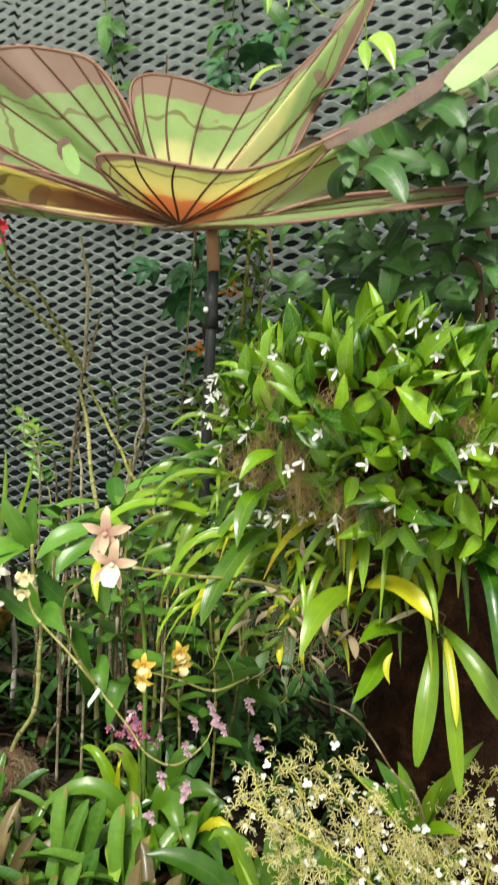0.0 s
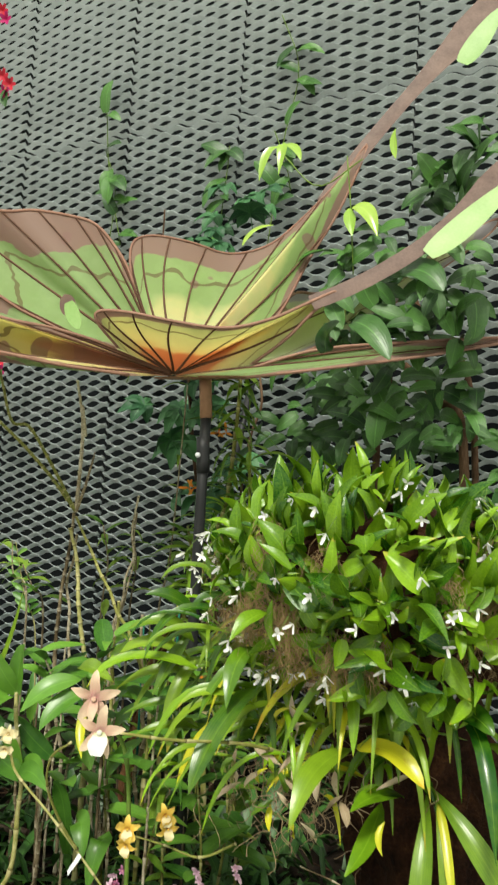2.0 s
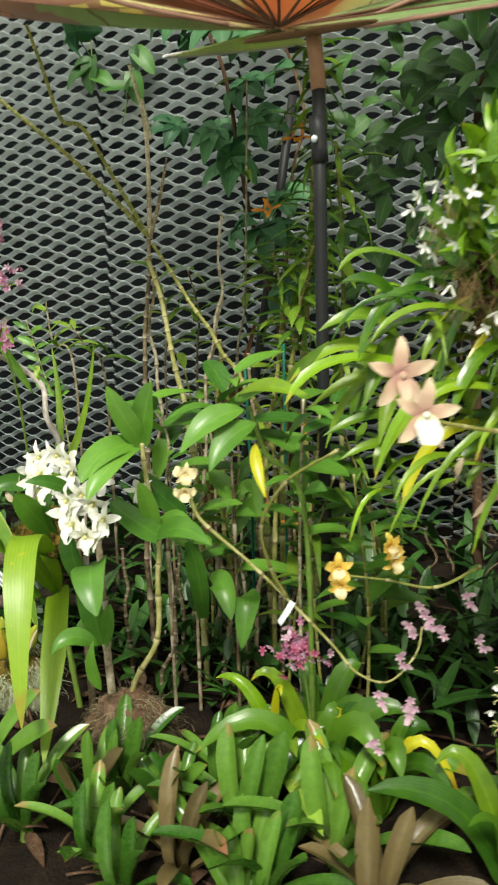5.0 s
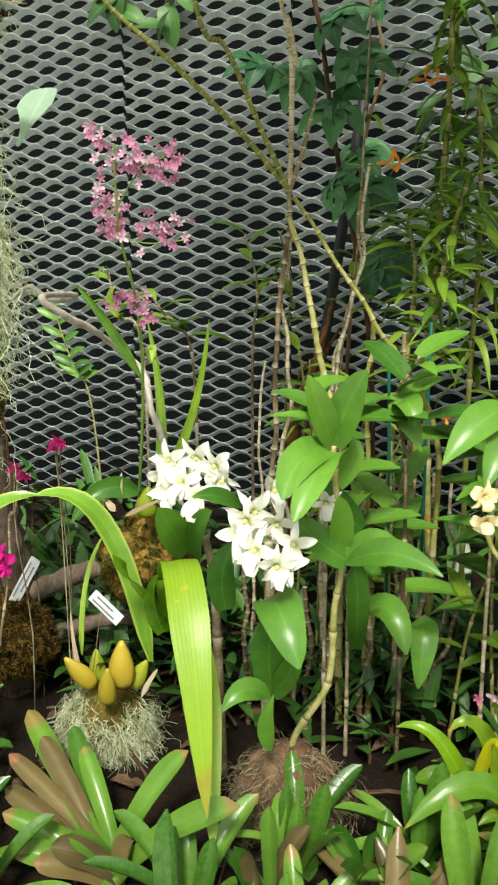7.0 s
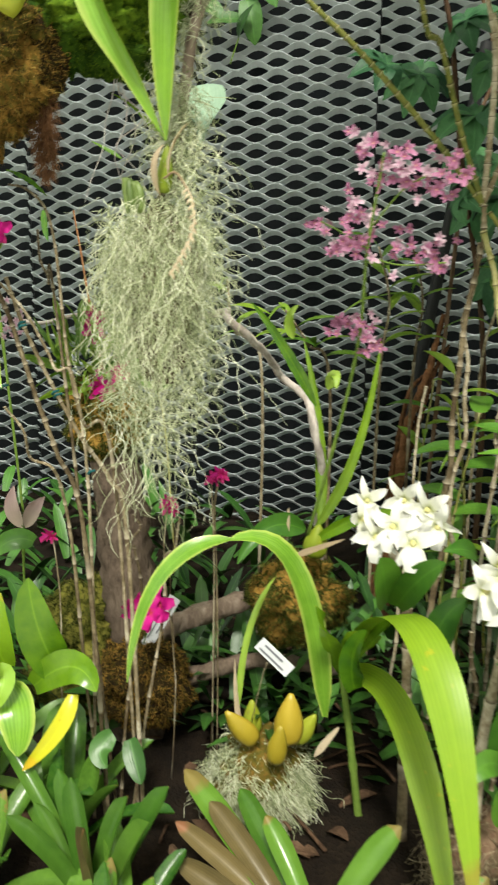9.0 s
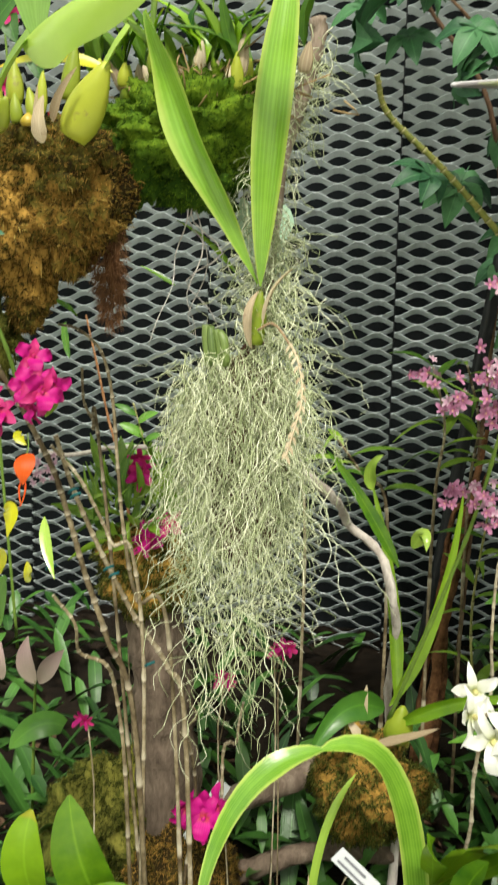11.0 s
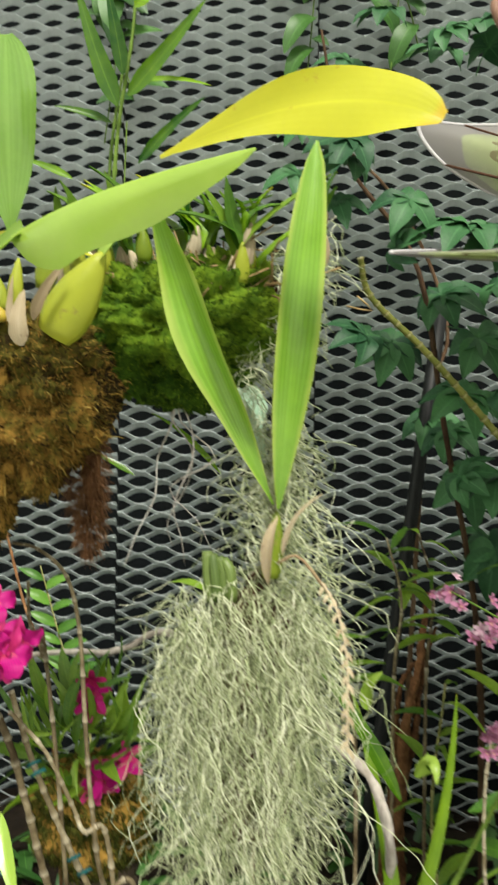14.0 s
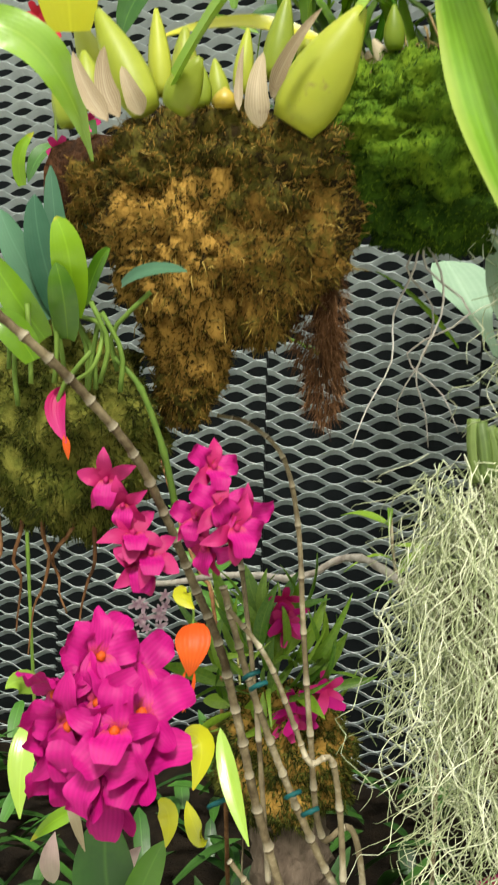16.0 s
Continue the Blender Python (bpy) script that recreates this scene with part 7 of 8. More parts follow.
leaf(fat, L_lime, (-2.224, 1.220, 1.860), (-2.154, 1.160, 1.878), (-2.021, 1.147, 1.901), 0.0751, "spear", up=(0.1, -0.85, 0.55), fold=-1.1, wavy=0.2, n=22, label="long pale green leaf")
leaf(fat, L_broad, (-2.278, 1.360, 1.902), (-2.272, 1.333, 1.986), (-2.277, 1.333, 2.090), 0.0700, "obovate", up=(0.05, -1, 0.05), wavy=0.22, fold=0.5, n=20, label="upright broad green leaf")
leaf(fat, L_lime, (-2.176, 1.320, 1.870), (-2.160, 1.307, 1.883), (-2.142, 1.307, 1.904), 0.0138, "plate", up=(-0.5, -0.7, 0.3), fold=0.4, n=8, name="leaf_stalk")
leaf(fat, L_yellow, (-2.118, 1.3, 1.955), (-1.964, 1.22, 1.994), (-1.882, 1.2, 1.942), 0.061, "obovate", up=(0, -1, 0.12), fold=0.12, n=24, wavy=0.2, label="large leaf turned yellow with brown spots")
leaf(fat, L_yellow, (-2.207, 1.413, 1.894), (-2.280, 1.400, 1.925), (-2.352, 1.387, 1.898), 0.0229, "lance", up=(0, -0.8, 0.6), label="yellow leaf behind the bulbs")
leaf(fat, L_yellow, (-2.403, 1.333, 1.881), (-2.402, 1.307, 1.953), (-2.380, 1.293, 2.050), 0.0553, "oval", up=(0.3, -1, 0.1), fold=0.15, n=18, label="tall yellow leaf")
leaf(fat, L_lime, (-2.382, 1.333, 1.779), (-2.391, 1.280, 1.868), (-2.452, 1.267, 1.859), 0.0353, "obovate", up=(0.4, -0.9, 0.1), n=20, wavy=0.25, label="curling pale green leaf")
leaf(fat, L_cattle, (-2.416, 1.467, 1.944), (-2.411, 1.467, 1.992), (-2.334, 1.467, 2.040), 0.0288, "lance", up=(0.2, -1, 0.3), label="dark green leaf")
# small orchids on the green moss
wee = thing("small_bulb_orchid", (-2.113, 1.493, 1.882), "little orchids with tan pseudobulbs and narrow bright leaves on moss", "orchid")
rs = np.random.RandomState(50)
for i in range(26):
    p = V((-2.116, 1.467, 1.876)) + V((0.08 * rs.randn(), 0.03 * rs.randn(), 0.012 * rs.randn()))
    bulb(wee, L_sheath if i % 3 else L_bulb, p, p + V((0.01 * rs.randn(), -0.006, 0.028 + 0.02 * rs.rand())), 0.017)
    for k in range(2):
        q = p + V((0, 0, 0.03))
        leaf(wee, L_bush if i % 2 else L_cane, q, q + V((0.02 * rs.randn(), -0.01, 0.035)), q + V((0.04 * rs.randn(), -0.02 - 0.02 * rs.rand(), 0.03 + 0.05 * rs.rand())), 0.016, "lance", n=6)
g = Geo()
for i in range(70):
    p = V((-2.096, 1.453, 1.881)) + rs.randn(3) * V((0.06, 0.02, 0.012))
    tube(g, [p, p + rs.randn(3) * 0.012, p + rs.randn(3) * 0.02], 0.0012, 5, 3)
tagged(part("root_fibre", g, M_fibre, wee), kind="stuff")
# bamboo-like orchid behind
bamb = thing("bamboo_orchid", (-2.275, 1.733, 1.972), "bamboo-like orchid with narrow pointed leaves", "orchid")
stem(bamb, M_stem, [(-2.275, 1.733, 1.939), (-2.265, 1.733, 2.156), (-2.245, 1.733, 2.308), (-2.237, 1.733, 2.446)], (0.0035, 0.002), 8, name="cane")
stem(bamb, M_stem, [(-2.290, 1.760, 1.946), (-2.281, 1.760, 2.142), (-2.266, 1.760, 2.263)], (0.003, 0.002), 6, name="cane")
for a, b, c, w in (((-2.259, 1.707, 2.190), (-2.286, 1.693, 2.247), (-2.313, 1.680, 2.346), 0.0360), ((-2.255, 1.720, 2.242), (-2.261, 1.707, 2.294), (-2.274, 1.693, 2.355), 0.0273), ((-2.244, 1.707, 2.205), (-2.201, 1.693, 2.241), (-2.129, 1.680, 2.327), 0.0331), ((-2.236, 1.707, 2.335), (-2.209, 1.693, 2.349), (-2.194, 1.680, 2.397), 0.0317), ((-2.247, 1.720, 2.386), (-2.240, 1.707, 2.411), (-2.229, 1.693, 2.435), 0.0288), ((-2.275, 1.733, 2.178), (-2.314, 1.720, 2.191), (-2.352, 1.707, 2.192), 0.0173), ((-2.233, 1.733, 2.116), (-2.190, 1.720, 2.162), (-2.131, 1.707, 2.202), 0.0216), ((-2.241, 1.733, 2.239), (-2.173, 1.720, 2.240), (-2.123, 1.707, 2.217), 0.0115), ((-2.372, 1.867, 2.143), (-2.420, 1.867, 2.170), (-2.459, 1.867, 2.177), 0.0169)):
    leaf(bamb, L_bush, a, b, c, w, "spear", up=(0.2, -1, 0.2), fold=0.3)

# ---- magenta orchid ----
mag = thing("magenta_orchid", bed(V((-2.146, 1.533, 0.757))), "cane orchid with dense clusters of magenta flowers and yellowing leaves", "orchid")
G_pet = petals("petal", ["round", "round"], [0.72, 0.78], [0.9, -0.6], P_magenta, 0.45)
G_sep = petals("petal", ["oval", "oval"], [0.52, 0.48], [1.0, -0.6], P_magenta, 0.4)
G_lip = petals("lip", ["round"], [0.85], [0.6], P_magenta)
H_pet = petals("petal", ["lance", "oval"], [0.5, 0.6], [0.9, 0.4], P_hot)
stem(mag, M_cane, [(-2.430, 1.240, 1.663), (-2.386, 1.253, 1.626), (-2.363, 1.287, 1.594), (-2.335, 1.320, 1.549), (-2.320, 1.360, 1.494), (-2.305, 1.387, 1.440), (-2.285, 1.400, 1.386), (-2.269, 1.413, 1.315), (-2.255, 1.427, 1.243), (-2.230, 1.440, 1.152), (-2.197, 1.467, 0.997), bed(V((-2.177, 1.493, 0.806)))], (0.0033, 0.0042), 26, name="cane", n=80, jag=0.25)
stem(mag, M_cane, [(-2.284, 1.400, 1.439), (-2.263, 1.413, 1.360), (-2.235, 1.440, 1.269), (-2.198, 1.467, 1.175), (-2.158, 1.493, 1.095), (-2.135, 1.507, 0.990), bed(V((-2.117, 1.520, 0.813)))], (0.0030, 0.0040), 18, name="cane", n=60, jag=0.25)
stem(mag, M_cane, [(-2.311, 1.467, 1.585), (-2.281, 1.467, 1.578), (-2.248, 1.467, 1.548), (-2.232, 1.467, 1.487), (-2.224, 1.467, 1.389), (-2.215, 1.467, 1.297), (-2.205, 1.493, 1.192), (-2.165, 1.520, 1.119), bed(V((-2.139, 1.547, 0.832)))], (0.0018, 0.0034), 16, name="cane", n=60)
for i, (a, b, c) in enumerate((((-2.270, 1.360, 1.431), (-2.229, 1.400, 1.311), (-2.183, 1.440, 1.185)), ((-2.256, 1.333, 1.245), (-2.228, 1.373, 1.158), (-2.195, 1.413, 1.034)), ((-2.339, 1.600, 1.521), (-2.324, 1.600, 1.433), (-2.301, 1.600, 1.346)), ((-2.152, 1.573, 1.009), (-2.149, 1.573, 0.947), (-2.145, 1.573, 0.885)), ((-2.069, 1.600, 1.003), (-2.086, 1.600, 0.938), (-2.102, 1.600, 0.854)))):
    stem(mag, M_cane, wobble([a, b, c, bed(V((-2.174, 1.520, 0.783)) + V((0.018 * i - 0.05, 0.015 * (i % 3), 0)))], 0.007, i), (0.002, 0.0032), 18, name="cane", n=40, jag=0.25)
stem(mag, M_rust, wobble([(-2.855, 2.736, 1.636), (-2.587, 2.314, 1.322), (-2.473, 2.136, 1.189), bed((-2.443, 2.156, 0))], 0.004, 41), (0.0030, 0.0042), 14, name="cane", n=40, jag=0.3)
leaf(mag, L_bush, (-2.440, 1.670, 1.634), (V((-2.440, 1.670, 1.634)) + V((-2.508, 1.942, 1.611))) / 2 + V((0, -0.01, 0.012)), (-2.508, 1.942, 1.611), 0.020, "lance", up=(0.2, -0.8, 0.5), fold=0.3)
leaf(mag, L_bush, (-2.678, 2.228, 1.602), (V((-2.678, 2.228, 1.602)) + V((-2.634, 2.165, 1.519))) / 2 + V((0, -0.012, 0)), (-2.634, 2.165, 1.519), 0.018, "oval", up=(0.2, -1, 0.1), fold=0.3)
M_tie = rough_material("teal plant tie", [(0.2, (0.006, 0.05, 0.055)), (0.8, (0.012, 0.09, 0.09))], 30, 0.5, 0.1)
for p in ((-2.257, 1.400, 1.367), (-2.225, 1.440, 1.253), (-2.277, 1.373, 1.269), (-2.248, 1.387, 1.363), (-2.206, 1.413, 1.253), (-2.165, 1.440, 1.122)):
    g = Geo()
    tube(g, [V(p) + V((-0.006, -0.004, -0.003)), V(p) + V((0, -0.008, 0.002)), V(p) + V((0.007, -0.003, 0.004))], 0.0022, 6, 6, jag=0.4)
    part("plant_tie", g, M_tie, mag, "teal plastic plant tie")
stem(mag, M_stem, [(-2.359, 1.333, 1.625), (-2.337, 1.333, 1.601), (-2.322, 1.347, 1.553), (-2.315, 1.360, 1.508)], (0.002, 0.003), 3, name="cane")
cluster(mag, ((-2.306, 1.200, 1.435), (-2.327, 1.187, 1.417), (-2.287, 1.207, 1.423), (-2.293, 1.167, 1.419), (-2.319, 1.173, 1.394), (-2.273, 1.180, 1.407), (-2.291, 1.160, 1.387), (-2.273, 1.173, 1.383), (-2.295, 1.187, 1.356), (-2.309, 1.165, 1.407), (-2.281, 1.160, 1.405), (-2.322, 1.180, 1.375), (-2.300, 1.175, 1.440)), 0.0535, G_sep, G_pet, G_lip, P_orange, 8)
cluster(mag, ((-2.363, 1.333, 1.530), (-2.348, 1.333, 1.513), (-2.341, 1.333, 1.487), (-2.326, 1.333, 1.472), (-2.335, 1.333, 1.465)), 0.0462, H_pet, H_pet, G_lip, P_hot, 9)
cluster(mag, ((-2.279, 1.333, 1.542), (-2.289, 1.333, 1.503), (-2.268, 1.320, 1.514), (-2.253, 1.333, 1.509), (-2.279, 1.333, 1.484), (-2.255, 1.307, 1.501)), 0.0462, H_pet, G_pet, G_lip, P_hot, 10)
for a, b, c, w, m_ in (((-2.267, 1.240, 1.375), (-2.243, 1.227, 1.386), (-2.256, 1.227, 1.346), 0.0175, L_yellow), ((-2.292, 1.267, 1.316), (-2.275, 1.253, 1.320), (-2.281, 1.253, 1.293), 0.0138, L_yellow), ((-2.365, 1.227, 1.380), (-2.362, 1.200, 1.369), (-2.359, 1.200, 1.327), 0.0173, L_lime), ((-2.375, 1.253, 1.386), (-2.381, 1.240, 1.405), (-2.386, 1.227, 1.397), 0.0173, L_lime), ((-2.266, 1.333, 1.345), (-2.254, 1.307, 1.319), (-2.233, 1.293, 1.280), 0.0145, L_lime), ((-2.345, 1.267, 1.305), (-2.360, 1.253, 1.305), (-2.379, 1.253, 1.283), 0.0115, L_bush), ((-2.268, 1.360, 1.483), (-2.249, 1.333, 1.492), (-2.263, 1.333, 1.470), 0.0169, L_lime), ((-2.296, 1.333, 1.450), (-2.305, 1.333, 1.445), (-2.289, 1.333, 1.434), 0.0144, L_yellow), ((-2.291, 1.333, 1.286), (-2.274, 1.307, 1.267), (-2.264, 1.293, 1.279), 0.0137, L_yellow), ((-2.346, 1.240, 1.329), (-2.335, 1.227, 1.317), (-2.327, 1.227, 1.297), 0.0073, L_sheath)):
    leaf(mag, m_, a, b, c, w, "lance", up=(0.2, -1, 0.2))
leaf(mag, L_cattle, (-2.341, 1.320, 1.189), (-2.350, 1.307, 1.239), (-2.339, 1.293, 1.289), 0.0483, "oval", up=(0.2, -1, 0.2), label="broad dark green leaf")
leaf(mag, L_cattle, (-2.325, 1.307, 1.200), (-2.312, 1.293, 1.243), (-2.291, 1.280, 1.282), 0.0242, "oval", up=(0.2, -1, 0.2))
bract = thing("orange_kite_flower", (-2.291, 1.333, 1.416), "single orange kite-shaped flower with two tails", "flower")
leaf(bract, P_orange, (-2.290, 1.333, 1.423), (-2.282, 1.307, 1.411), (-2.288, 1.320, 1.386), 0.0270, "heart", up=(0.2, -1, 0.1), fold=-0.25, name="petal")
leaf(bract, P_orange, (-2.291, 1.320, 1.390), (-2.295, 1.320, 1.376), (-2.290, 1.320, 1.359), 0.0036, "spear", name="tail")
leaf(bract, P_orange, (-2.284, 1.320, 1.390), (-2.283, 1.320, 1.373), (-2.293, 1.320, 1.359), 0.0036, "spear", name="tail")
stem(bract, M_stem, [(-2.302, 1.360, 1.445), (-2.294, 1.347, 1.430), (-2.290, 1.333, 1.420)], 0.001, n=6, name="flower_stalk")
bud = thing("pink_flower_bud", (-2.406, 1.333, 1.600), "drooping pink and orange flower bud on a cane", "flower")
leaf(bud, P_hot, (-2.402, 1.333, 1.602), (-2.408, 1.320, 1.584), (-2.392, 1.320, 1.558), 0.0165, "lance", up=(0.2, -1, 0.1), fold=0.5, name="petal")
leaf(bud, P_orange, (-2.394, 1.320, 1.564), (-2.391, 1.320, 1.556), (-2.390, 1.320, 1.545), 0.0058, "lance", name="petal")
# small leafy orchid with pink flowers on a root ball, behind
pk = thing("pink_tube_orchid", (-2.284, 1.733, 1.132), "bushy little orchid with pink flowers on a brown root ball", "orchid")
kc = V((-2.289, 1.760, 1.157))
g = Geo()
lump(g, kc, (0.085, 0.06, 0.085), 15, 0.2)
part("root_ball", g, M_bmoss, pk)
tagged(part("moss", pile("moss", [(kc, (0.085, 0.06, 0.085), 15)], 0.009, 0.0009, fine=0.0, droop=0.5, seed=33), M_omoss, pk, "olive and brown moss"), kind="stuff")
stem(pk, M_log, [kc + V((0, 0.02, -0.03)), kc + V((0.025, 0.03, -0.3)), bed(kc + V((0.04, 0.05, 0)))], (0.045, 0.065), n=40, sides=22, jag=0.35, name="post", label="weathered wooden post")
scatter(pk, B_cane, 90, V((-2.303, 1.733, 1.268)), (0.085, 0.05, 0.07), 0.075, 16, front=0.7, shell=(0.3, 1.0), wide=0.9)
F_hot = [little_flower("flower", 5, 0.022, 0.45, P_hot, 0.6, 0.4), little_flower("flower", 4, 0.025, 0.4, P_magenta, 0.8, 0.3)]
for i, p in enumerate(((-2.283, 1.707, 1.367), (-2.277, 1.707, 1.350), (-2.282, 1.707, 1.332), (-2.272, 1.707, 1.232), (-2.278, 1.707, 1.214), (-2.241, 1.707, 1.250), (-2.229, 1.707, 1.261), (-2.261, 1.707, 1.227))):
    part("flower", F_hot[i % 2], None, pk, at=turned(p, (0.3, -1, 0.1 * i - 0.3), i, 1.0))
for k in range(14):
    p = V((-2.454, 1.667, 1.352)) + np.random.RandomState(k).randn(3) * 0.016
    part("flower", F_pink[1], None, pk, at=turned(p, (0.2, -1, 0.3), k, 0.9))
# leafy orchid at the end of the log
teal = thing("blue_green_leaf_orchid", (-2.417, 1.360, 1.624), "tufted orchid with broad blue-green leaves on a mossy knob", "orchid")
tc_ = V((-2.435, 1.400, 1.568))
g = Geo()
lump(g, tc_, (0.085, 0.06, 0.085), 17, 0.2)
knob = part("moss_knob", g, M_omoss, teal, "mossy knob")
tagged(part("moss_fuzz", pile("moss_fuzz", [(tc_, (0.085, 0.06, 0.085), 17)], 0.008, 0.0008, fine=0.0, droop=0.4, seed=32), M_omoss, knob), kind="stuff")
for k in range(5):
    p = tc_ + V((-0.06 + 0.024 * k, -0.01, -0.06))
    tube_pts = [p, p + V((0.005 * (k % 3 - 1), 0, -0.06)), p + V((0.012 * (k % 2) - 0.01, 0, -0.10 - 0.02 * (k % 3)))]
    stem(teal, M_rust, wobble(tube_pts, 0.004, k), (0.0022, 0.0007), n=16, jag=0.4, name="root")
L_teal = leaf_material("blue-green leaf", (0.03, 0.11, 0.06), (0.11, 0.25, 0.14), 0.4, translucent=0.25)
for a, b, c, w, m_ in (((-2.405, 1.333, 1.658), (-2.416, 1.307, 1.710), (-2.417, 1.307, 1.746), 0.0242, L_teal), ((-2.410, 1.333, 1.658), (-2.435, 1.307, 1.706), (-2.446, 1.307, 1.736), 0.0242, L_teal), ((-2.400, 1.333, 1.667), (-2.407, 1.320, 1.726), (-2.411, 1.320, 1.772), 0.0177, L_teal), ((-2.389, 1.320, 1.656), (-2.377, 1.293, 1.701), (-2.392, 1.293, 1.725), 0.0266, L_bush), ((-2.393, 1.320, 1.638), (-2.383, 1.293, 1.668), (-2.391, 1.293, 1.691), 0.0226, L_bush), ((-2.412, 1.320, 1.638), (-2.427, 1.293, 1.669), (-2.446, 1.293, 1.699), 0.0242, L_bush), ((-2.386, 1.333, 1.667), (-2.369, 1.320, 1.703), (-2.360, 1.320, 1.707), 0.0121, L_bush), ((-2.414, 1.307, 1.620), (-2.426, 1.293, 1.652), (-2.450, 1.293, 1.652), 0.0242, L_bush), ((-2.355, 1.333, 1.682), (-2.325, 1.307, 1.693), (-2.290, 1.293, 1.683), 0.0121, L_teal), ((-2.407, 1.387, 1.743), (-2.411, 1.373, 1.754), (-2.419, 1.373, 1.759), 0.0127, L_teal), ((-2.479, 1.400, 1.784), (-2.483, 1.387, 1.809), (-2.462, 1.387, 1.826), 0.0127, L_bush), ((-2.491, 1.413, 1.732), (-2.512, 1.400, 1.750), (-2.535, 1.400, 1.786), 0.0253, L_teal)):
    leaf(teal, m_, a, b, c, w, "oval", up=(0.2, -1, 0.3), fold=0.25)
stem(teal, M_stem, [(-2.390, 1.333, 1.658), (-2.365, 1.320, 1.647), (-2.365, 1.307, 1.616), (-2.390, 1.320, 1.604)], (0.002, 0.0015), n=12)
for k in range(16):
    rs = np.random.RandomState(300 + k)
    p = V((-2.413, 1.333, 1.600)) + V((0.05 * rs.randn(), 0.01 * rs.randn(), 0.012 * rs.randn()))
    stem(teal, M_stem, [p, p + V((0.004 * rs.randn(), -0.005, 0.03)), p + V((0.012 * rs.randn(), -0.01, 0.06))], 0.002, n=6, name="leaf_stalk")

# ---- dark red flowers hanging near the screen ----
red = thing("red_flowering_vine", (-3.371, 3.067, 2.480), "vine with dark red flowers against the mesh screen", "vine")
stem(red, M_stem, [bed(V((-3.300, 3.067, 1.686))), (-3.390, 3.067, 1.836), (-3.292, 3.067, 2.340), (-3.347, 3.067, 3.030), (-3.397, 3.067, 3.605)], (0.006, 0.003), 8, n=30)
F_red = [little_flower("flower", 6, 0.05, 0.55, P_red, 0.5), little_flower("flower", 5, 0.045, 0.6, P_hot, 0.7)]
for i, p in enumerate(((-3.179, 3.067, 2.303), (-3.208, 3.067, 2.261), (-3.314, 3.067, 1.954), (-3.182, 3.067, 2.532), (-3.371, 3.067, 3.496), (-3.349, 3.067, 3.060), (-3.123, 3.067, 2.301), (-3.129, 3.067, 2.243), (-3.332, 3.067, 4.300), (-3.295, 3.067, 4.241), (-3.228, 3.067, 3.850), (-3.257, 3.067, 3.807), (-3.289, 3.067, 3.911), (-3.148, 2.800, 2.347), (-3.219, 2.800, 2.723), (-3.128, 2.800, 2.558), (-3.183, 2.800, 2.689))):
    part("flower", F_red[i % 2], None, red, at=turned(p, (0.4, -1, -0.2), i, 0.8))
    part("leaf", B_dark[i % 4], None, red, at=aim(V(p) + V((-0.03, 0.02, 0.02)), (-0.6 + 0.3 * (i % 4), -0.3, -0.5), (0, -1, 0.4), 0.12))

# ---- lower left: buds, fans, broad leaves ----
fan = thing("magenta_fan_orchid", bed(V((-2.181, 1.667, 0.648))), "small orchid with a magenta flower on a brown mossy ball", "orchid")
fc = V((-2.204, 1.733, 0.576))
g = Geo()
lump(g, fc, (0.10, 0.075, 0.10), 18, 0.2)
part("root_ball", g, M_bmoss, fan)
tagged(part("moss", pile("moss", [(fc, (0.10, 0.075, 0.10), 18)], 0.010, 0.0009, fine=0.0, droop=0.2, seed=34), M_bmoss, fan, "brown moss"), kind="stuff")
mm = thing("moss_mound", bed(V((-2.36, 1.80, 0))), "olive green moss mound behind the canes", "moss")
mc_ = [((-2.355, 1.80, 0.66), (0.10, 0.075, 0.10), 19), ((-2.42, 1.84, 0.56), (0.12, 0.09, 0.13), 21)]
g = Geo()
for c, s_, k in mc_:
    lump(g, c, s_, k, 0.2)
part("cushion", g, M_omoss, mm)
tagged(part("moss_fuzz", pile("moss_fuzz", mc_, 0.010, 0.0009, fine=0.0, droop=0.2, seed=35), M_omoss, mm), kind="stuff")
cluster(fan, ((-2.156, 1.587, 0.818), (-2.104, 1.587, 0.831), (-2.122, 1.573, 0.817)), 0.0671, G_sep, G_pet, G_lip, P_magenta, 12)
stem(fan, M_stem, [(-2.186, 1.693, 0.686), (-2.148, 1.627, 0.760), (-2.127, 1.587, 0.810)], 0.002, n=6)
for i, (p, q) in enumerate((((-2.019, 1.693, 1.062), (-2.054, 1.733, 0.928)), ((-2.130, 1.720, 0.978), (-2.148, 1.760, 0.872)), ((-2.339, 1.600, 0.939), (-2.328, 1.600, 0.871)), ((-2.114, 1.667, 1.010), (-2.117, 1.667, 0.963)), ((-2.030, 1.693, 1.057), (-2.039, 1.707, 0.968)), ((-2.016, 1.680, 1.070), (-2.029, 1.707, 0.934)), ((-2.331, 1.800, 1.213), (-2.347, 1.840, 1.106)))):
    tb = thing("pink_tube_flower", bed(V(q)) if i < 7 else q, "small bright pink tubular flower on a thin stalk", "flower", "pink tube flowers")
    stem(tb, M_cane, wobble([bed(V(q)), q, p], 0.006, i), 0.0014, n=12)
    for k in range(3):
        part("flower", F_hot[k % 2], None, tb, at=turned(V(p) + V((0.006 * k - 0.006, -0.003 * k, 0.006 * (k % 2))), (0.5 * k - 0.4, -1, 0.1), k, 0.55))
pale = thing("pale_bud_orchid", bed(V((-2.687, 2.043, 0.593))), "orchid with pale cream buds and broad bright leaves", "orchid")
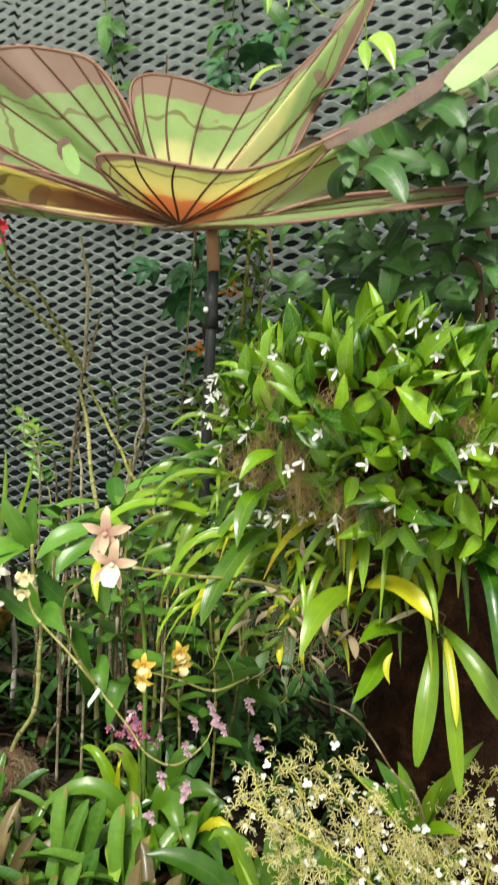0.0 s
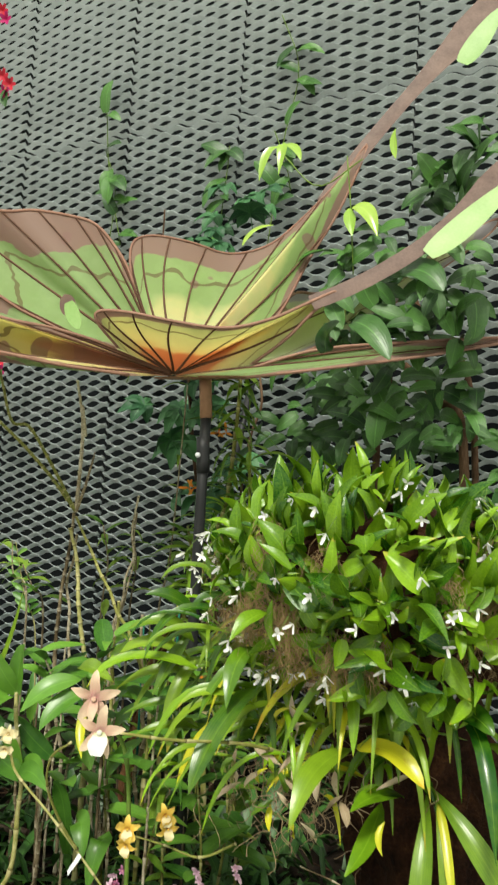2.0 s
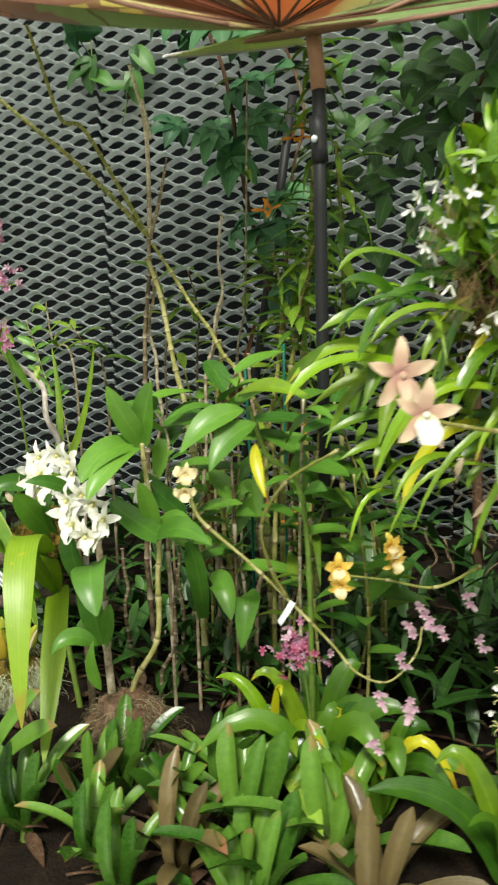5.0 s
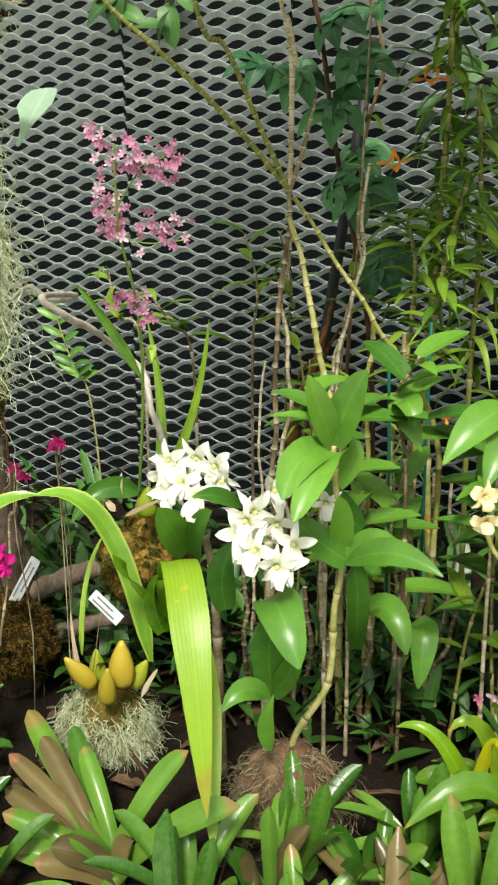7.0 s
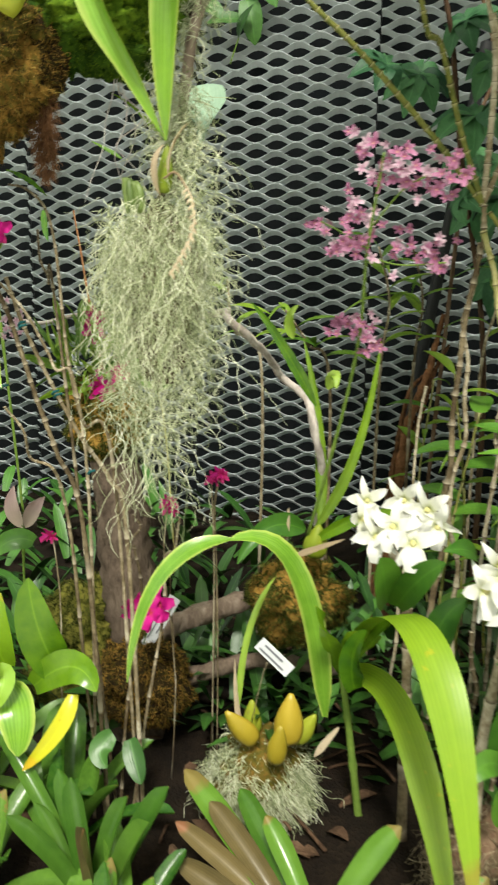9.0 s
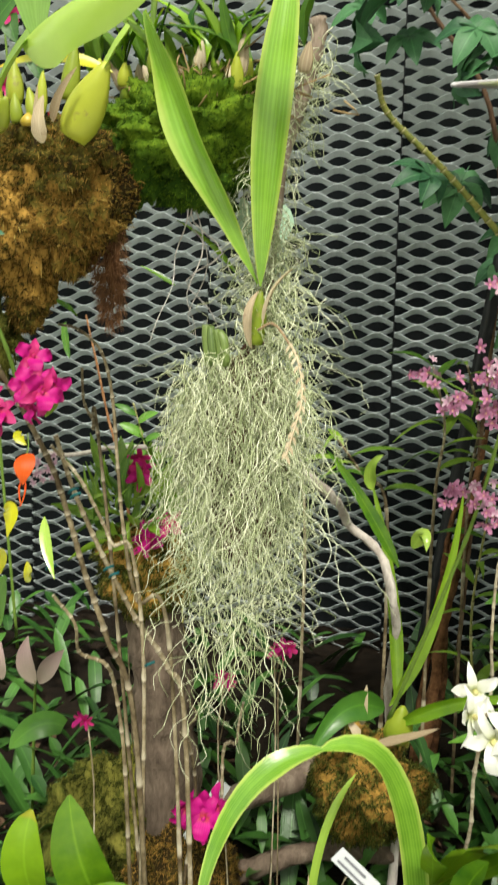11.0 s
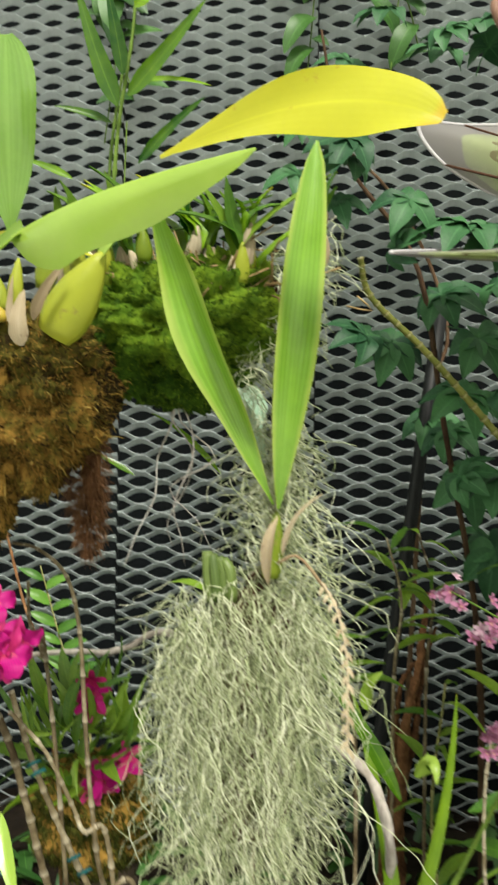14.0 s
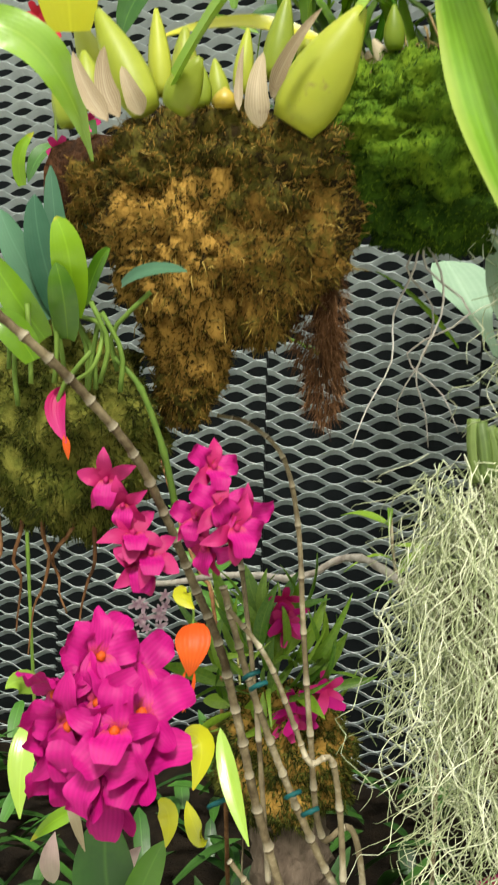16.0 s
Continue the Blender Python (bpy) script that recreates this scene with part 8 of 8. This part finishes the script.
stem(pale, M_stem, [bed(V((-2.687, 2.043, 0.593))), (-2.642, 1.987, 0.731), (-2.618, 1.950, 0.822)], (0.004, 0.003), 4)
for a, b, c, w in (((-2.618, 1.950, 0.814), (-2.643, 1.930, 0.869), (-2.623, 1.930, 0.929), 0.0400), ((-2.609, 1.950, 0.815), (-2.573, 1.930, 0.876), (-2.540, 1.930, 0.908), 0.0380), ((-2.698, 1.950, 0.814), (-2.699, 1.930, 0.865), (-2.688, 1.930, 0.910), 0.0340)):
    leaf(pale, P_bud, a, b, c, w, "lance", up=(0.2, -1, 0.1), fold=0.5, name="bud")
for a, b, c, w, m_ in (((-2.237, 1.440, 0.740), (-2.258, 1.387, 0.834), (-2.263, 1.387, 0.942), 0.0765, L_bush), ((-2.287, 1.427, 0.717), (-2.172, 1.387, 0.836), (-2.137, 1.373, 0.760), 0.0601, L_bush), ((-2.351, 1.440, 0.739), (-2.355, 1.400, 0.825), (-2.327, 1.400, 0.903), 0.0638, L_bush), ((-2.325, 1.413, 0.713), (-2.279, 1.373, 0.699), (-2.286, 1.360, 0.618), 0.0693, L_stripe), ((-2.201, 1.413, 0.722), (-2.193, 1.373, 0.682), (-2.277, 1.360, 0.592), 0.0310, L_yellow), ((-2.347, 1.413, 0.732), (-2.296, 1.373, 0.782), (-2.326, 1.360, 0.699), 0.0456, L_lime), ((-2.153, 1.467, 0.620), (-2.186, 1.440, 0.596), (-2.147, 1.427, 0.578), 0.0422, L_dark), ((-2.120, 1.467, 0.615), (-2.098, 1.440, 0.590), (-2.082, 1.427, 0.557), 0.0384, L_dark), ((-2.377, 1.600, 0.922), (-2.410, 1.573, 0.951), (-2.455, 1.560, 0.892), 0.0422, L_cattle)):
    leaf(pale, m_, a, b, c, w, "oval", up=(0.2, -0.9, 0.4), fold=0.25)

# ---- climbing vine with broad dark leaves on the screen ----
vine = thing("broad_leaf_vine", bed(V((-0.797, 2.933, 1.725))), "climbing vine with broad dark green leaves covering the screen", "vine")
stem(vine, M_bark, [bed(V((-0.833, 2.667, 1.553))), (-0.873, 2.667, 1.826), (-0.841, 2.667, 2.096), (-0.885, 2.667, 2.289)], (0.016, 0.01), n=20, sides=8, jag=0.3)
stem(vine, M_bark, [bed(V((-0.548, 2.600, 1.570))), (-0.549, 2.600, 1.824), (-0.655, 2.600, 2.024), (-0.767, 2.600, 2.146)], (0.02, 0.012), n=20, sides=8, jag=0.3, label="twisted brown vine stem")
stem(vine, M_bark, [bed(V((-0.489, 2.667, 1.573))), (-0.538, 2.667, 1.977), (-0.687, 2.667, 2.239), (-0.777, 2.667, 2.430)], (0.014, 0.008), n=20, sides=8, jag=0.3)
stem(vine, M_bark, [bed(V((-1.683, 3.067, 1.177))), (-1.614, 3.067, 1.756), (-1.546, 3.067, 2.107), (-1.697, 3.067, 2.487), (-1.926, 3.067, 2.723)], (0.008, 0.004), n=30, sides=6, jag=0.3)


def vine_leaves(a, b, n, seed, length=0.14, depth=0.25, name="leaf"):
    """Leaves over a slanting strip between two places, hanging from short stalks."""
    rs = np.random.RandomState(seed)
    a, b = V(a), V(b)
    for k in range(n):
        u, w = rs.rand(), rs.rand()
        p = V((a[0] + (b[0] - a[0]) * u, a[1] + (b[1] - a[1]) * u - depth * rs.rand(), a[2] + (b[2] - a[2]) * w))
        way = V((rs.randn() * 0.8, -0.35 - 0.3 * rs.rand(), -0.35 + rs.randn() * 0.45))
        part(name, B_dark[k % 4], None, vine, at=aim(p, way, (rs.randn() * 0.4, -0.8, 0.5), length * (0.5 + 0.55 * rs.rand())))


vine_leaves((-1.36, 2.800, 1.565), (-1.092, 2.800, 2.169), 34, 1, 0.105)
vine_leaves((-1.115, 2.800, 1.835), (-0.481, 2.533, 2.213), 110, 2, 0.125)
vine_leaves((-0.904, 2.400, 2.174), (-0.450, 2.400, 2.512), 90, 3, 0.13)
vine_leaves((-0.872, 2.933, 1.551), (-0.400, 2.800, 1.993), 60, 4, 0.125)
vine_leaves((-0.799, 2.933, 2.782), (-0.380, 2.800, 2.967), 60, 5, 0.135)
vine_leaves((-1.250, 2.800, 1.441), (-0.905, 2.800, 2.156), 50, 10, 0.12)
for a, b, c, w in (((-0.790, 1.933, 2.066), (-0.798, 1.907, 2.117), (-0.741, 1.893, 2.138), 0.0576), ((-0.719, 1.933, 2.146), (-0.650, 1.907, 2.134), (-0.599, 1.893, 2.033), 0.0748), ((-0.685, 2.000, 2.203), (-0.709, 1.973, 2.240), (-0.715, 1.960, 2.279), 0.0662), ((-0.603, 2.000, 2.293), (-0.540, 1.973, 2.305), (-0.486, 1.960, 2.222), 0.0863), ((-0.729, 2.133, 2.454), (-0.675, 2.107, 2.466), (-0.637, 2.093, 2.456), 0.0675), ((-0.822, 2.133, 2.374), (-0.830, 2.107, 2.397), (-0.793, 2.093, 2.403), 0.0675)):
    leaf(vine, L_dark, a, b, c, w, "oval", up=(0.1, -0.8, 0.6))

# compound leaves of the vine beside the hanging orchid
palm = thing("compound_leaf_vine", bed((-1.50, 2.75, 0)), "climbing vine with hanging blue-green compound leaves", "vine")
stem(palm, M_bark, [bed((-1.50, 2.75, 0)), (-1.52, 2.72, 1.2), (-1.62, 2.66, 1.75), (-1.70, 2.66, 2.2), (-1.88, 2.72, 2.5), (-1.95, 2.8, 2.9)], (0.010, 0.004), n=30, sides=7, jag=0.3)
rs = np.random.RandomState(808)
for k, p in enumerate(((-1.996, 2.3, 2.19), (-1.941, 2.6, 2.566), (-1.786, 2.54, 2.175), (-1.722, 2.5, 2.336), (-1.841, 2.6, 2.513), (-1.638, 2.56, 1.638), (-1.543, 2.6, 1.657), (-1.791, 2.6, 1.987), (-1.673, 2.7, 2.132), (-1.561, 2.4, 1.833), (-1.563, 2.5, 2.251), (-1.491, 2.5, 2.23), (-1.974, 2.6, 2.424), (-1.859, 2.8, 2.724), (-1.687, 2.9, 2.752), (-1.753, 3.0, 2.868), (-1.596, 2.6, 2.02), (-1.514, 2.7, 1.498), (-1.913, 2.7, 2.398), (-1.581, 2.9, 1.798), (-1.634, 2.9, 2.936), (-1.521, 2.9, 2.966), (-1.722, 3.0, 3.063), (-1.509, 2.8, 2.798), (-1.817, 3.1, 2.959))):
    for r_ in range(1 + k % 2):
        q = V(p) + r_ * V((0.07 * rs.randn(), 0.16, 0.06 * rs.randn()))
        part("leaf", B_palm[(k + r_) % 3], None, palm, at=aim(q, (rs.randn() * 0.7, -0.5, -0.25 + 0.35 * rs.randn()), (0.2 * rs.randn(), -0.75, 0.75), 0.165 * (0.8 + 0.45 * rs.rand())))

# thin climbers high on the screen
climb = thing("thin_climber", (-1.632, 3.333, 2.222), "thin climber with scattered leaves on the mesh screen", "vine")
for i, pts in enumerate((((-1.717, 3.360, 2.837), (-1.662, 3.360, 3.388), (-1.597, 3.360, 3.767), (-1.708, 3.360, 4.072)), ((-2.613, 3.360, 2.977), (-2.724, 3.360, 3.395), (-2.773, 3.360, 3.750)), ((-2.005, 3.360, 2.862), (-1.970, 3.360, 3.291), (-1.964, 3.360, 3.435)), ((-2.759, 3.360, 3.528), (-2.673, 3.360, 3.260), (-2.715, 3.360, 2.815)), ((-1.604, 3.360, 3.154), (-1.639, 3.360, 3.301), (-1.712, 3.360, 3.474)), ((-2.505, 3.360, 2.212), (-2.464, 3.360, 2.333), (-2.421, 3.360, 2.529)), ((-2.646, 3.360, 2.416), (-2.635, 3.360, 2.892)))):
    stem(climb, M_stem, pts, 0.0028, n=14, sides=5)
    rs = np.random.RandomState(700 + i)
    c = spline(pts, 30)
    for k in range(9 if i in (0, 1, 2) else 5):
        p = c[rs.randint(30)]
        part("leaf", B_dark[k % 4], None, climb, at=aim(p, (rs.randn() * 0.8, -0.3, -0.2 + rs.randn() * 0.5), (0, -0.8, 0.6), 0.14 * (0.7 + 0.6 * rs.rand())))
for a, b, c, w in (((-1.206, 2.400, 2.901), (-1.247, 2.373, 2.896), (-1.254, 2.360, 2.768), 0.0380), ((-1.195, 2.400, 2.910), (-1.172, 2.373, 2.904), (-1.179, 2.360, 2.782), 0.0380), ((-1.184, 2.400, 2.908), (-1.117, 2.373, 2.886), (-1.096, 2.360, 2.819), 0.0311), ((-0.815, 2.133, 2.539), (-0.754, 2.107, 2.547), (-0.717, 2.093, 2.432), 0.0522), ((-0.824, 2.133, 2.540), (-0.811, 2.107, 2.496), (-0.794, 2.093, 2.440), 0.0368), ((-0.729, 2.267, 2.735), (-0.747, 2.267, 2.790), (-0.735, 2.267, 2.832), 0.0228), ((-1.327, 2.400, 2.553), (-1.298, 2.400, 2.621), (-1.208, 2.400, 2.618), 0.0276)):
    leaf(climb, L_lime, a, b, c, w, "lance", up=(0.1, -0.8, 0.6), label="bright yellow-green young leaf")
stem(climb, M_stem, [(-0.799, 2.133, 2.336), (-0.820, 2.133, 2.557), (-0.839, 2.133, 2.704)], 0.0022, n=8, sides=5, name="tendril")
stem(climb, M_stem, [(-1.115, 2.267, 2.801), (-0.958, 2.200, 2.651), (-0.799, 2.160, 2.700)], 0.0022, n=10, sides=5, name="tendril")

# ---- low ferny growth along the foot of the screen and under the canes ----
fern = thing("low_foliage", bed((-1.9, 2.6, 0)), "low dark foliage along the foot of the screen", "foliage", kind="stuff")
g = Geo()
rs = np.random.RandomState(66)
for k in range(900):
    x, y = -4.2 + 4.6 * rs.rand(), 1.75 + 1.5 * rs.rand()
    z = bed_height(x, y)
    a = rs.rand() * 6.28
    ln = 0.08 + 0.12 * rs.rand()
    p0 = V((x, y, z + 0.12 * rs.rand()))
    d = V((math.cos(a), math.sin(a) - 0.3, 0.4 + rs.rand()))
    blade(g, p0, p0 + d * ln * 0.6, p0 + d * ln + V((0, 0, -0.3 * ln)), 0.03 + 0.02 * rs.rand(), (0, 0, 1), "oval", 0.25, 5, 0.001, light=True)
for k in range(800):
    x, y = -2.7 + 2.2 * rs.rand(), 1.74 + 0.6 * rs.rand()
    p0 = V((x, y, bed_height(x, y) + 0.2 * rs.rand() ** 2))
    a = rs.rand() * 6.28
    ln = 0.05 + 0.08 * rs.rand()
    d = V((math.cos(a), math.sin(a) - 0.4, 0.5 + rs.rand()))
    blade(g, p0, p0 + d * ln * 0.6, p0 + d * ln + V((0, 0, -0.25 * ln)), 0.016 + 0.018 * rs.rand(), (0, 0, 1), "lance", 0.25, 5, 0.001, light=True)
part("leaves", g, L_dark, fern)
litter = thing("leaf_litter", bed((-1.6, 1.5, 0)), "dead leaves, twigs and roots on the soil", "litter", kind="stuff")
g = Geo()
for k in range(700):
    x, y = -4.0 + 4.4 * rs.rand(), 0.9 + 1.6 * rs.rand()
    p0 = V((x, y, bed_height(x, y) + 0.004 + 0.02 * rs.rand()))
    d = rs.randn(3) * V((1, 1, 0.25)) * 0.05
    if k % 3:
        tube(g, [p0, p0 + d * 0.6 + V((0, 0, 0.01)), p0 + d * 1.6], 0.002 + 0.003 * rs.rand(), 5, 4)
    else:
        blade(g, p0, p0 + d * 0.5 + V((0, 0, 0.02)), p0 + d, 0.03, (0, 0, 1), "lance", 0.3, 5, 0.001, light=True)
part("twigs", g, M_bark, litter)
